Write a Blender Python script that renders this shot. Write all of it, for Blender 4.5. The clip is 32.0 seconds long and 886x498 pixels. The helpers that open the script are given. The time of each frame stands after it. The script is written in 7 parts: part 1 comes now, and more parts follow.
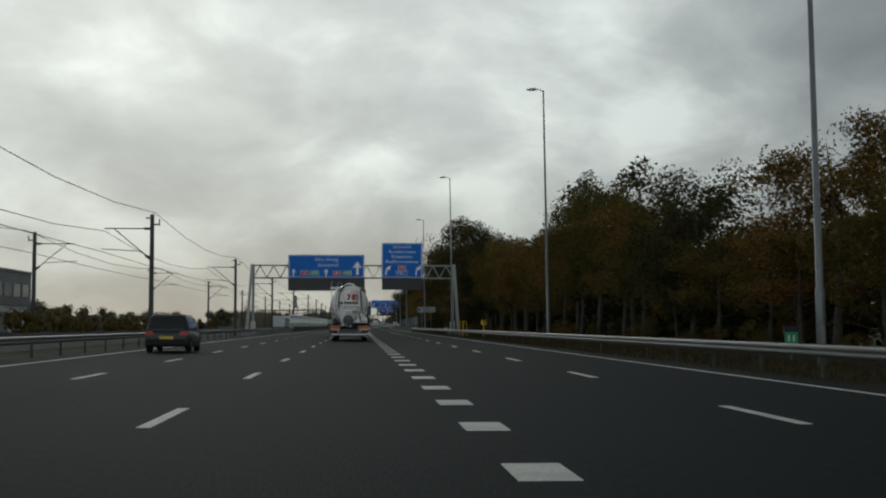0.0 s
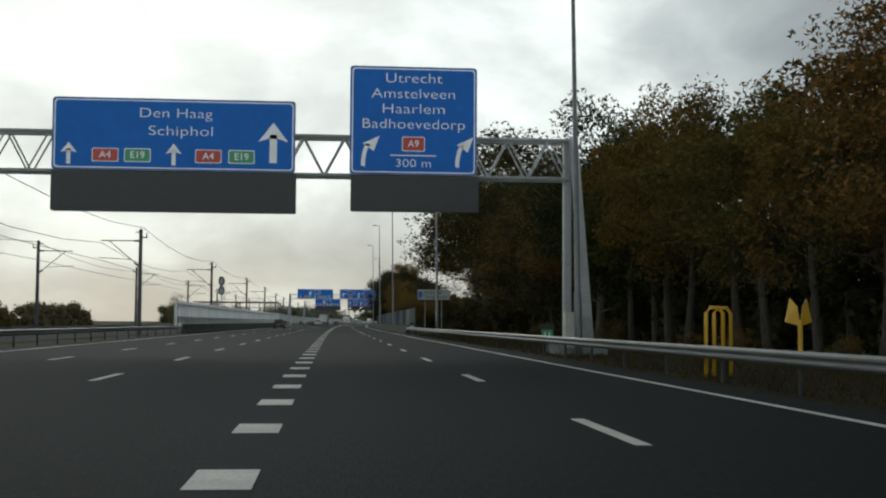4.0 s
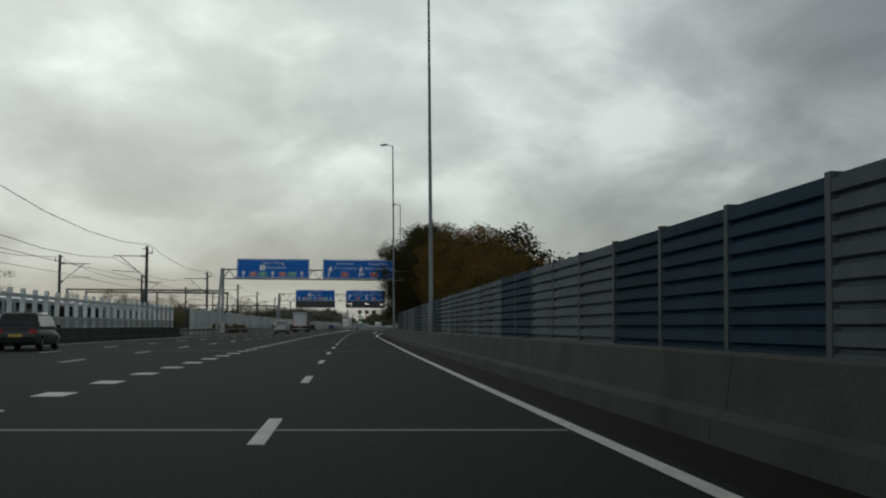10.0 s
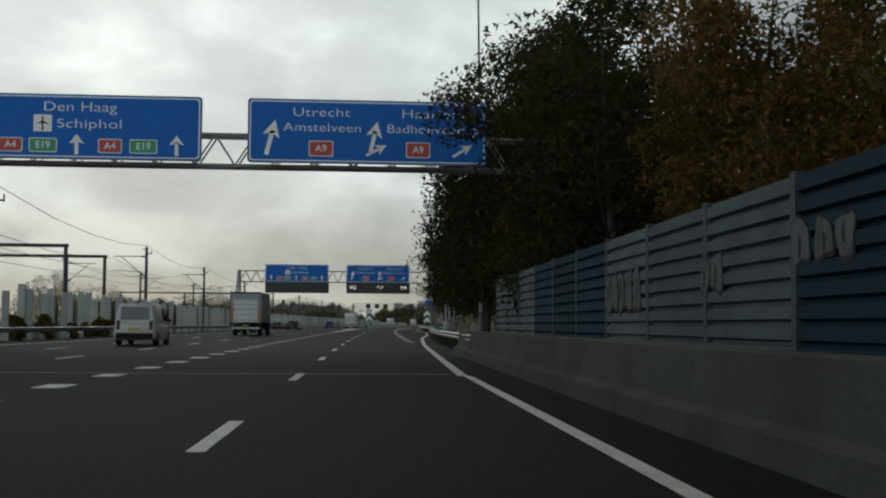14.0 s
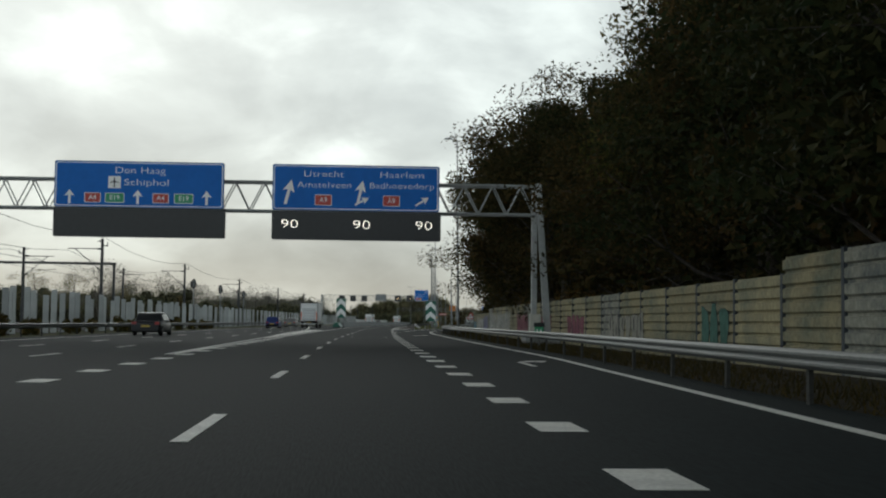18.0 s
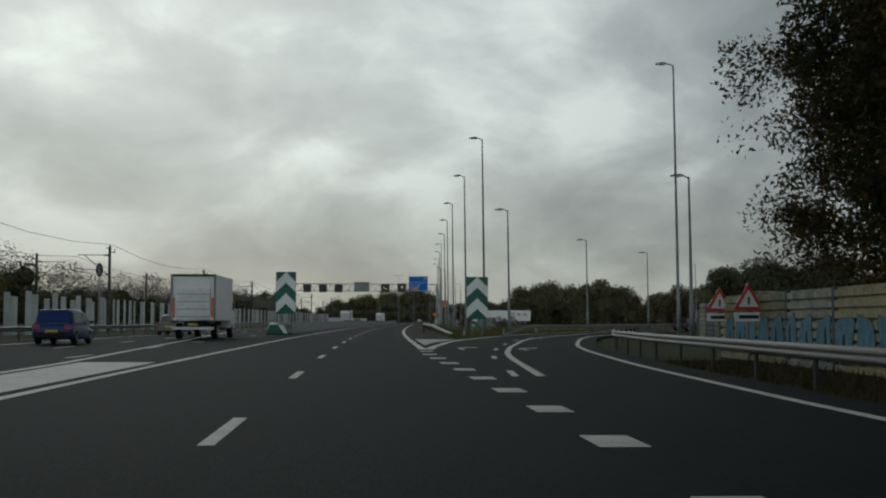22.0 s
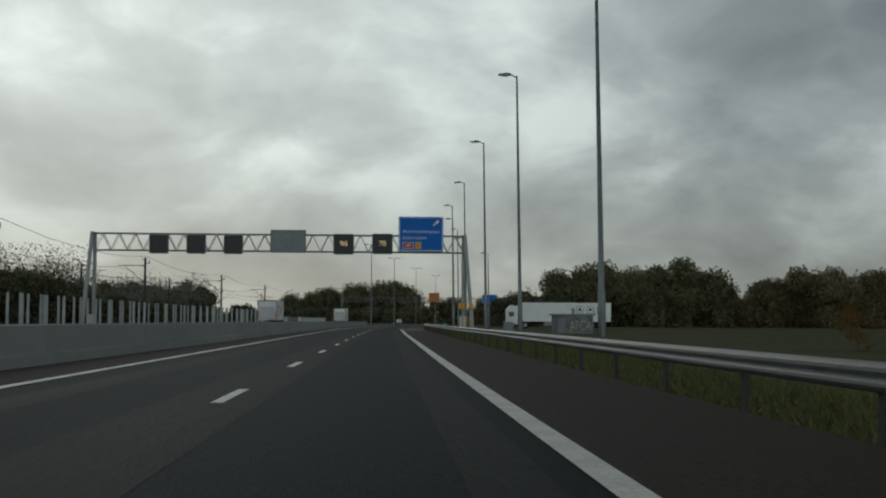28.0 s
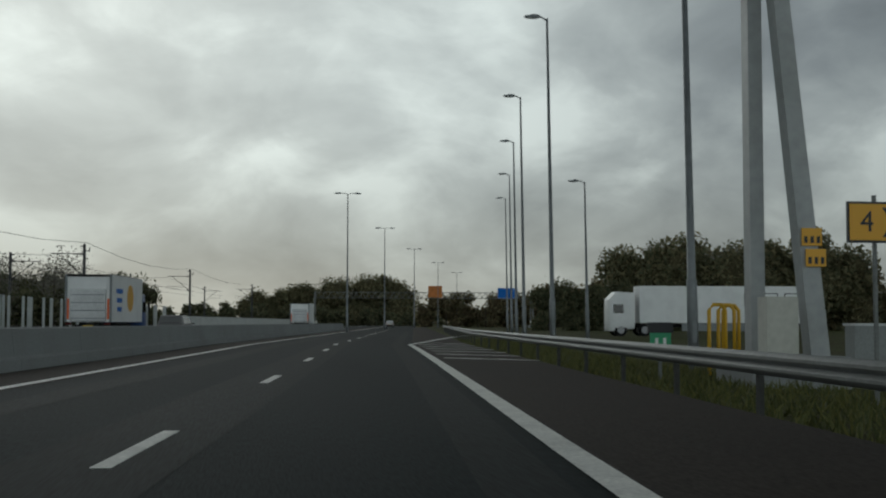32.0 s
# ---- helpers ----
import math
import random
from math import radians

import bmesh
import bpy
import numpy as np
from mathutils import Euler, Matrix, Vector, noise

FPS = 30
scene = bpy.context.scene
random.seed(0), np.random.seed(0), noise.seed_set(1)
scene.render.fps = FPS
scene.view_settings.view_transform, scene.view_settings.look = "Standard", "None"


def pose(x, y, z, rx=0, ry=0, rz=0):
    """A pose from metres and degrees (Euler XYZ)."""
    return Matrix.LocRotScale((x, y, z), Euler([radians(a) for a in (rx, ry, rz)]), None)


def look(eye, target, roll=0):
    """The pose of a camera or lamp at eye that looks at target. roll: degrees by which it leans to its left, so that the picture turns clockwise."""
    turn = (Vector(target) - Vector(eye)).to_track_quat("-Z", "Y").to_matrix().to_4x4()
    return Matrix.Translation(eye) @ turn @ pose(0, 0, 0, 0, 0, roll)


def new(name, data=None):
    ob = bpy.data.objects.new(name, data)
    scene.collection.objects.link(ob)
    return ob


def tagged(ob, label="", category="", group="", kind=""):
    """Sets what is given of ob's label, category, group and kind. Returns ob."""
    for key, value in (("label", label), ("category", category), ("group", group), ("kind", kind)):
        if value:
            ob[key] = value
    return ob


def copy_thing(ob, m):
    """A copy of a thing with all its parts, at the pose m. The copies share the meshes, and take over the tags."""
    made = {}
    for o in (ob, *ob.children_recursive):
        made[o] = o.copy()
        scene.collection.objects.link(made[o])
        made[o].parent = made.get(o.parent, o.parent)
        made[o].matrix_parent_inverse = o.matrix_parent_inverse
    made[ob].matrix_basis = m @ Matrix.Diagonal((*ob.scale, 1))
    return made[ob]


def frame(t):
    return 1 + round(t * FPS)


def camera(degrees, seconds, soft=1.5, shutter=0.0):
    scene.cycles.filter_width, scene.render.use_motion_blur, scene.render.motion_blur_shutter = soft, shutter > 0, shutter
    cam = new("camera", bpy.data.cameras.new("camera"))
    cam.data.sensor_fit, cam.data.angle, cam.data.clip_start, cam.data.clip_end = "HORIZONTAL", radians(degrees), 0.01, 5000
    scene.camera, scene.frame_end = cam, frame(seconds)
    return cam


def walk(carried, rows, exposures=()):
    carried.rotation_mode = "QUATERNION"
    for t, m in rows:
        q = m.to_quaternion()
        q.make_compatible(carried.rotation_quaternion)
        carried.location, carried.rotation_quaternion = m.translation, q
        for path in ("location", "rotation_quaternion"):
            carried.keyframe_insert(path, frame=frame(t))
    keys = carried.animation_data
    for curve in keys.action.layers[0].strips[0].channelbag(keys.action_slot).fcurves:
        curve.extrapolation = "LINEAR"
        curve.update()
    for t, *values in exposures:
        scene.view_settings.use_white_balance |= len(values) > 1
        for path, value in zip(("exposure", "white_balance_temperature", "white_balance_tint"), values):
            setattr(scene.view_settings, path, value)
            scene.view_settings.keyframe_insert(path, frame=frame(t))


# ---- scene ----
SKY = 1.0
EXPOSURES = [(0, 0.0, 6500, 10), (2, -0.05, 6500, 10), (3, 0.3, 6500, 10), (4, 0.5, 6500, 10), (7, 0.28, 6500, 10), (9, 0.0, 6460, 9.5), (11, -0.06, 6450, 9), (13, 0.03, 6450, 9.5), (16, 0.25, 6500, 10), (19, 0.33, 6450, 9.5), (21, 0.08, 6450, 9.5), (22, -0.1, 6400, 8.5), (23, -0.1, 6380, 8), (32, -0.1, 6380, 8)]
cam = camera(39.52, 32.0, soft=2.1)
# seconds, eye, (tilt from straight down, heading to the left, lean)
PATH = [
    (0, (-1.286, 0.000, 1.069), (93.538, -3.869, -0.012)),
    (0.5, (-1.157, 12.157, 1.036), (93.459, -4.202, 0.202)),
    (1, (-1.010, 24.318, 1.036), (93.427, -4.590, 0.228)),
    (1.5, (-0.738, 36.490, 1.030), (93.412, -4.841, -0.007)),
    (2, (-0.454, 48.676, 1.084), (93.369, -4.926, 0.266)),
    (2.5, (-0.195, 60.878, 1.036), (93.370, -4.981, 0.162)),
    (3, (0.049, 73.114, 1.056), (93.425, -4.995, 0.414)),
    (3.5, (0.331, 85.330, 1.055), (93.514, -5.076, 0.558)),
    (4, (0.666, 97.484, 1.079), (93.428, -5.123, 0.356)),
    (4.5, (1.009, 109.759, 1.033), (93.534, -5.181, 0.679)),
    (6.5, (2.570, 160.542, 1.036), (93.581, -5.768, 0.116)),
    (7, (2.958, 173.616, 1.027), (93.472, -5.726, 0.188)),
    (7.5, (3.342, 186.875, 1.036), (93.511, -5.612, 0.182)),
    (8, (3.703, 200.225, 1.037), (93.537, -5.458, 0.136)),
    (8.5, (4.013, 213.596, 1.030), (93.925, -5.178, 0.233)),
    (9, (4.265, 226.977, 0.984), (93.778, -4.939, 0.321)),
    (9.5, (4.437, 240.372, 1.025), (93.594, -4.774, 0.307)),
    (10, (4.646, 253.774, 1.027), (93.632, -4.794, 0.382)),
    (10.5, (4.907, 267.180, 1.034), (93.582, -4.824, 0.301)),
    (11, (5.183, 280.593, 0.980), (93.639, -4.728, 0.556)),
    (11.5, (5.478, 294.034, 1.029), (93.622, -4.527, 0.427)),
    (12, (5.712, 307.475, 1.034), (93.505, -4.303, 0.494)),
    (12.5, (5.916, 320.931, 1.041), (93.522, -4.216, 0.510)),
    (13, (6.083, 334.374, 1.012), (93.445, -4.239, 0.289)),
    (13.5, (6.194, 347.829, 1.001), (93.455, -4.226, 0.391)),
    (14, (6.345, 361.257, 0.997), (93.510, -4.409, 0.425)),
    (14.5, (6.573, 374.622, 1.069), (93.535, -4.589, 0.554)),
    (16.5, (7.533, 428.990, 1.029), (93.396, -5.487, 0.565)),
    (17, (7.916, 442.648, 1.057), (93.469, -5.572, 0.173)),
    (17.5, (8.504, 456.302, 1.013), (93.371, -5.536, 0.405)),
    (18, (8.970, 469.928, 1.004), (93.412, -5.496, 0.651)),
    (18.5, (9.377, 483.441, 1.014), (93.576, -5.452, 0.468)),
    (19, (9.774, 496.807, 1.034), (93.365, -5.386, 0.120)),
    (19.5, (10.239, 510.157, 1.041), (93.480, -5.394, 0.091)),
    (20, (10.687, 523.521, 1.053), (93.458, -5.491, 0.256)),
    (20.5, (11.138, 536.782, 1.050), (93.356, -5.823, 0.449)),
    (21, (11.636, 549.948, 0.973), (93.419, -6.098, 0.472)),
    (21.5, (12.173, 563.073, 1.078), (93.391, -6.351, 0.270)),
    (22, (12.814, 576.147, 1.091), (93.319, -6.627, 0.216)),
    (22.5, (13.362, 589.245, 1.073), (93.068, -6.907, 0.177)),
    (23, (14.022, 602.439, 1.082), (93.127, -7.278, 0.032)),
    (23.5, (14.880, 615.656, 1.041), (93.098, -7.726, 0.321)),
    (24, (15.727, 628.919, 0.988), (93.229, -8.003, -0.220)),
    (24.5, (16.631, 642.087, 1.000), (93.506, -8.092, -0.259)),
    (25, (17.808, 655.227, 1.047), (93.277, -7.997, 0.389)),
    (25.5, (18.974, 668.218, 1.056), (93.153, -7.803, 0.703)),
    (27.5, (23.416, 718.231, 1.031), (93.295, -7.794, 0.344)),
    (28, (24.430, 730.179, 1.039), (93.346, -8.088, 0.294)),
    (28.5, (25.428, 741.880, 1.039), (93.256, -8.250, 0.167)),
    (29, (26.489, 753.468, 1.034), (93.465, -8.389, 0.283)),
    (29.5, (27.557, 765.004, 1.040), (93.227, -8.482, 0.193)),
    (30, (28.719, 776.510, 1.067), (93.302, -8.501, -0.074)),
    (30.5, (29.841, 787.960, 1.034), (93.328, -8.412, 0.245)),
    (31, (30.924, 799.367, 1.038), (93.245, -8.370, 0.015)),
    (31.5, (32.140, 810.849, 1.037), (93.440, -8.600, -0.063)),
    (32, (33.220, 822.441, 1.036), (93.424, -8.740, 0.097)),
]
walk(cam, [(t, pose(*eye, tilt, 0, turn) @ pose(0, 0, 0, 0, 0, lean)) for t, eye, (tilt, turn, lean) in PATH], EXPOSURES)

# ---- sky and light ----
world = bpy.data.worlds.new("overcast")
scene.world = world
world.use_nodes = True
wn, wl = world.node_tree.nodes, world.node_tree.links
wn.clear()


def wnode(kind, **values):
    n = wn.new(kind)
    for key, value in values.items():
        n.inputs[key].default_value = value
    return n


def wmath(op, a, b):
    n = wn.new("ShaderNodeMath")
    n.operation = op
    for i, v in enumerate((a, b)):
        if isinstance(v, (int, float)):
            n.inputs[i].default_value = v
        else:
            wl.new(v, n.inputs[i])
    return n.outputs[0]


SUN_AZ, SUN_EL = 11.0, 24.0  # degrees to the left of +y, above the horizon
w_dir = wn.new("ShaderNodeTexCoord").outputs["Generated"]
w_sep = wn.new("ShaderNodeSeparateXYZ")
wl.new(w_dir, w_sep.inputs[0])
up = wmath("MAXIMUM", w_sep.outputs["Z"], 0.0)
lift = wmath("ADD", up, 0.50)
w_uv = wn.new("ShaderNodeCombineXYZ")
wl.new(wmath("DIVIDE", w_sep.outputs["X"], lift), w_uv.inputs[0])
wl.new(wmath("DIVIDE", w_sep.outputs["Y"], lift), w_uv.inputs[1])
big = wnode("ShaderNodeTexNoise", Scale=2.6, Detail=10.0, Roughness=0.5, Distortion=0.35)
wl.new(w_uv.outputs[0], big.inputs["Vector"])
small = wnode("ShaderNodeTexNoise", Scale=7.5, Detail=8.0, Roughness=0.55, Distortion=0.5)
wl.new(w_uv.outputs[0], small.inputs["Vector"])
thick = wmath("ADD", wmath("MULTIPLY", big.outputs[0], 0.78), wmath("MULTIPLY", small.outputs[0], 0.22))
glow_dir = Vector((-math.sin(radians(SUN_AZ)) * math.cos(radians(SUN_EL)), math.cos(radians(SUN_AZ)) * math.cos(radians(SUN_EL)), math.sin(radians(SUN_EL))))
w_dot = wn.new("ShaderNodeVectorMath")
w_dot.operation = "DOT_PRODUCT"
wl.new(w_dir, w_dot.inputs[0])
w_dot.inputs[1].default_value = glow_dir
glow = wmath("POWER", wmath("MAXIMUM", w_dot.outputs["Value"], 0.0), 9.0)
ramp = wn.new("ShaderNodeValToRGB")
ramp.color_ramp.elements[0].position, ramp.color_ramp.elements[0].color = 0.40, (0.57, 0.625, 0.605, 1)
ramp.color_ramp.elements[1].position, ramp.color_ramp.elements[1].color = 0.72, (0.10, 0.115, 0.125, 1)
dusk = ramp.color_ramp.elements.new(0.60)
dusk.color = (0.19, 0.215, 0.225, 1)
mid = ramp.color_ramp.elements.new(0.5)
mid.color = (0.325, 0.36, 0.36, 1)
wl.new(thick, ramp.inputs[0])
lit = wn.new("ShaderNodeMix")
lit.data_type, lit.blend_type = "RGBA", "ADD"
lit.inputs[7].default_value = (0.30, 0.325, 0.30, 1)
wl.new(glow, lit.inputs[0])
wl.new(ramp.outputs[0], lit.inputs[6])
low = wn.new("ShaderNodeMix")
low.data_type = "RGBA"
low.inputs[7].default_value = (0.37, 0.395, 0.36, 1)
wl.new(wmath("MULTIPLY", wmath("POWER", wmath("SUBTRACT", 1.0, up), 16.0), 0.55), low.inputs[0])
wl.new(lit.outputs[2], low.inputs[6])
sky = wn.new("ShaderNodeTexSky")
sky.sky_type, sky.sun_disc = "NISHITA", False
sky.sun_elevation, sky.sun_rotation = radians(SUN_EL), radians(-SUN_AZ)
thin = wn.new("ShaderNodeMix")
thin.data_type, thin.blend_type = "RGBA", "ADD"
thin.inputs[0].default_value = 0.006
wl.new(low.outputs[2], thin.inputs[6])
wl.new(sky.outputs[0], thin.inputs[7])
# unseen sky dimmed overhead and brightened behind to shape light; haze dulls it low
overhead_dim = wn.new("ShaderNodeMapRange")
overhead_dim.interpolation_type = "SMOOTHSTEP"
for i, v in ((1, 0.26), (2, 0.52), (3, 1.0), (4, 0.085)):
    overhead_dim.inputs[i].default_value = v
wl.new(up, overhead_dim.inputs[0])
back = wn.new("ShaderNodeMapRange")
back.interpolation_type = "SMOOTHSTEP"
for i, v in ((1, -0.6), (2, 0.5), (3, 3.0), (4, 1.0)):
    back.inputs[i].default_value = v
wl.new(w_sep.outputs["Y"], back.inputs[0])
east = wn.new("ShaderNodeMapRange")
east.interpolation_type = "SMOOTHSTEP"
for i, v in ((1, 0.05), (2, 0.5), (3, 1.0), (4, 0.84)):
    east.inputs[i].default_value = v
wl.new(w_sep.outputs["X"], east.inputs[0])
haze = wn.new("ShaderNodeMapRange")
haze.interpolation_type = "SMOOTHSTEP"
for i, v in ((1, 0.0), (2, 0.17), (3, 0.70), (4, 1.0)):
    haze.inputs[i].default_value = v
wl.new(up, haze.inputs[0])
bg = wn.new("ShaderNodeBackground")
wl.new(wmath("MULTIPLY", wmath("MULTIPLY", wmath("MULTIPLY", overhead_dim.outputs[0], back.outputs[0]), wmath("MULTIPLY", east.outputs[0], haze.outputs[0])), SKY), bg.inputs["Strength"])
wl.new(thin.outputs[2], bg.inputs["Color"])
wl.new(bg.outputs[0], wn.new("ShaderNodeOutputWorld").inputs["Surface"])

sun = new("sun", bpy.data.lights.new("sun", "SUN"))
sun.data.energy, sun.data.angle, sun.data.color = 0.4, radians(30), (0.97, 1.0, 0.97)
sun.matrix_world = look(glow_dir * 100, (0, 0, 0))


# ---- materials ----
def material(name, base, rough=0.6, metal=0.0, grain=0.0, grain_scale=40.0, stain=0.0, stain_scale=0.6, stain_to=None, bump=0.0, piece=0.0, emit=None, island=0.0, hue=None, gloss=0.5, stretch=(1, 1, 1), thin=0.0):
    """A surface with fine grain, broad stains to another colour, relief, and a change of tone from piece to piece."""
    m = bpy.data.materials.new(name)
    m.use_nodes = True
    nt = m.node_tree
    b = nt.nodes["Principled BSDF"]
    b.inputs["Roughness"].default_value, b.inputs["Metallic"].default_value = rough, metal
    b.inputs["Specular IOR Level"].default_value = gloss
    col = nt.nodes.new("ShaderNodeRGB")
    col.outputs[0].default_value = (*base, 1)
    out = col.outputs[0]
    tc = nt.nodes.new("ShaderNodeTexCoord").outputs["Object"]
    if stretch != (1, 1, 1):
        mp = nt.nodes.new("ShaderNodeMapping")
        mp.inputs["Scale"].default_value = stretch
        nt.links.new(tc, mp.inputs[0])
        tc = mp.outputs[0]

    def mix(kind, fac, a, c):
        n = nt.nodes.new("ShaderNodeMix")
        n.data_type, n.blend_type = "RGBA", kind
        for socket, v in ((0, fac), (6, a), (7, c)):
            if isinstance(v, (int, float)):
                n.inputs[socket].default_value = v
            elif isinstance(v, tuple):
                n.inputs[socket].default_value = (*v, 1)
            else:
                nt.links.new(v, n.inputs[socket])
        return n.outputs[2]

    def noisy(scale, lo, hi, detail=5.0):
        n = nt.nodes.new("ShaderNodeTexNoise")
        n.inputs["Scale"].default_value, n.inputs["Detail"].default_value = scale, detail
        nt.links.new(tc, n.inputs["Vector"])
        r = nt.nodes.new("ShaderNodeMapRange")
        r.inputs[1].default_value, r.inputs[2].default_value = lo, hi
        nt.links.new(n.outputs[0], r.inputs[0])
        return r.outputs[0], n.outputs[0]

    if stain:
        f, _ = noisy(stain_scale, 0.42, 0.68)
        s = nt.nodes.new("ShaderNodeMath")
        s.operation = "MULTIPLY"
        s.inputs[1].default_value = stain
        nt.links.new(f, s.inputs[0])
        out = mix("MIX", s.outputs[0], out, stain_to or tuple(c * 0.5 for c in base))
    if grain:
        f, raw = noisy(grain_scale, 0.3, 0.7, 3.0)
        dark = mix("MIX", f, tuple(1 - grain for _ in range(3)), tuple(1 + grain for _ in range(3)))
        out = mix("MULTIPLY", 1.0, out, dark)
        if bump:
            bp = nt.nodes.new("ShaderNodeBump")
            bp.inputs["Strength"].default_value, bp.inputs["Distance"].default_value = bump, 0.01
            nt.links.new(raw, bp.inputs["Height"])
            nt.links.new(bp.outputs[0], b.inputs["Normal"])
    for amount, source in ((piece, ("ShaderNodeObjectInfo", "Random")), (island, ("ShaderNodeNewGeometry", "Random Per Island"))):
        if amount:
            n = nt.nodes.new(source[0])
            r = nt.nodes.new("ShaderNodeMapRange")
            r.inputs[3].default_value, r.inputs[4].default_value = 1 - amount, 1 + amount
            nt.links.new(n.outputs[source[1]], r.inputs[0])
            out = mix("MULTIPLY", 1.0, out, r.outputs[0])
            if hue:
                rr = nt.nodes.new("ShaderNodeValToRGB")
                rr.color_ramp.elements[0].color, rr.color_ramp.elements[1].color = (*hue[0], 1), (*hue[1], 1)
                nt.links.new(n.outputs[source[1]], rr.inputs[0])
                out = mix("MULTIPLY", 1.0, out, rr.outputs[0])
    nt.links.new(out, b.inputs["Base Color"])
    if thin:
        glow_through = nt.nodes.new("ShaderNodeBsdfTranslucent")
        both = nt.nodes.new("ShaderNodeMixShader")
        both.inputs[0].default_value = thin
        nt.links.new(out, glow_through.inputs["Color"])
        nt.links.new(b.outputs[0], both.inputs[1])
        nt.links.new(glow_through.outputs[0], both.inputs[2])
        nt.links.new(both.outputs[0], nt.nodes["Material Output"].inputs["Surface"])
    if emit:
        b.inputs["Emission Color"].default_value, b.inputs["Emission Strength"].default_value = (*emit[:3], 1), emit[3]
    return m


ASPHALT = material("asphalt", (0.0142, 0.0212, 0.0226), 0.82, grain=0.35, grain_scale=60, stain=0.6, stain_scale=0.25, stain_to=(0.0228, 0.0310, 0.0325), bump=0.5, gloss=0.045, stretch=(1, 0.06, 1))
SHOULDER = material("shoulder asphalt", (0.052, 0.044, 0.038), 0.88, grain=0.3, grain_scale=50, stain=0.6, stain_scale=0.3, stain_to=(0.046, 0.041, 0.037), bump=0.5, gloss=0.06, stretch=(1, 0.2, 1))
PAINT = material("road paint", (0.74, 0.74, 0.70), 0.7, grain=0.18, grain_scale=25, stain=0.5, stain_scale=1.6, stain_to=(0.46, 0.46, 0.44), bump=0.2, piece=0.1)
GRASS_SOIL = material("grassy soil", (0.070, 0.080, 0.030), 0.95, gloss=0.05, grain=0.5, grain_scale=8, stain=0.8, stain_scale=0.12, stain_to=(0.058, 0.047, 0.025), bump=0.6)
GRASS = material("grass blades", (0.085, 0.105, 0.030), 0.8, island=0.4, hue=((1.0, 1.0, 0.9), (1.25, 0.95, 0.8)))
# darker copy of the grass, with woodland shade put into its colour
SHADE_GRASS = material("thin shade-darkened brown grass", (0.046, 0.045, 0.018), 0.85, gloss=0.1, island=0.4, hue=((1.0, 1.0, 0.9), (1.3, 0.9, 0.7)))
STEEL = material("galvanised steel", (0.165, 0.175, 0.17), 0.55, 0.25, grain=0.12, grain_scale=14, stain=0.5, stain_scale=1.2, stain_to=(0.13, 0.13, 0.125))
RAIL_POST = material("dull rail post", (0.055, 0.056, 0.053), 0.75, 0.1, gloss=0.2, grain=0.15, grain_scale=10)
LEG_PAINT = material("pale grey gantry paint", (0.33, 0.345, 0.345), 0.55, 0.1, grain=0.08, grain_scale=6, stain=0.5, stain_scale=0.7, stain_to=(0.25, 0.26, 0.25))
POLE = material("painted grey pole", (0.20, 0.215, 0.225), 0.5, 0.35, grain=0.1, grain_scale=6, stain=0.5, stain_scale=0.5, stain_to=(0.14, 0.15, 0.15))
CONCRETE = material("weathered concrete", (0.064, 0.072, 0.062), 0.9, gloss=0.1, grain=0.15, grain_scale=22, stain=0.8, stain_scale=0.7, stain_to=(0.036, 0.041, 0.035), bump=0.3, piece=0.07)
CONCRETE_NEW = material("pale concrete", (0.255, 0.27, 0.27), 0.85, grain=0.12, grain_scale=22, stain=0.7, stain_scale=0.5, stain_to=(0.22, 0.225, 0.225), bump=0.2, piece=0.06)
WALL_POST = material("dull grey wall post", (0.065, 0.076, 0.086), 0.7, 0.0, gloss=0.15, grain=0.1, grain_scale=6, stain=0.5, stain_scale=0.5, stain_to=(0.08, 0.085, 0.09))
WALL_GREY = material("grey noise panel", (0.115, 0.137, 0.145), 0.85, 0.0, gloss=0.1, grain=0.12, grain_scale=18, stain=0.7, stain_scale=0.9, stain_to=(0.08, 0.09, 0.105), bump=0.2, piece=0.2)
WALL_BLUE = material("blue noise panel", (0.014, 0.040, 0.062), 0.85, 0.0, gloss=0.1, grain=0.12, grain_scale=18, stain=0.6, stain_scale=0.9, stain_to=(0.014, 0.026, 0.044), bump=0.2, piece=0.2)
WALL_PALE = material("sprayed pale noise panel", (0.27, 0.265, 0.22), 0.85, 0.0, gloss=0.12, grain=0.2, grain_scale=9, stain=0.9, stain_scale=1.8, stain_to=(0.12, 0.13, 0.13), bump=0.2, piece=0.12)
WALL_BEIGE = material("faded beige noise panel", (0.31, 0.27, 0.165), 0.85, 0.0, gloss=0.12, grain=0.2, grain_scale=7, stain=0.8, stain_scale=0.8, stain_to=(0.13, 0.15, 0.12), bump=0.2, piece=0.16)
SIGN_BLUE = material("blue reflective sheet", (0.006, 0.135, 0.50), 0.5, gloss=0.2, grain=0.05, grain_scale=3, stain=0.3, stain_scale=0.6, stain_to=(0.006, 0.115, 0.44))
SIGN_WHITE = material("white reflective sheet", (0.85, 0.86, 0.86), 0.45)
SIGN_RED = material("red reflective sheet", (0.45, 0.05, 0.04), 0.45)
SIGN_GREEN = material("green reflective sheet", (0.03, 0.30, 0.14), 0.45)
SIGN_YELLOW = material("yellow reflective sheet", (0.70, 0.36, 0.02), 0.45)
BLACK = material("black housing", (0.012, 0.014, 0.017), 0.45, grain=0.15, grain_scale=4)
LAMP_ON = material("lit display dots", (0.8, 0.6, 0.3), 0.5, emit=(1.0, 0.66, 0.30, 0.9))
LAMP_WHITE = material("lit white dots", (0.9, 0.85, 0.7), 0.5, emit=(1.0, 0.95, 0.82, 1.3))
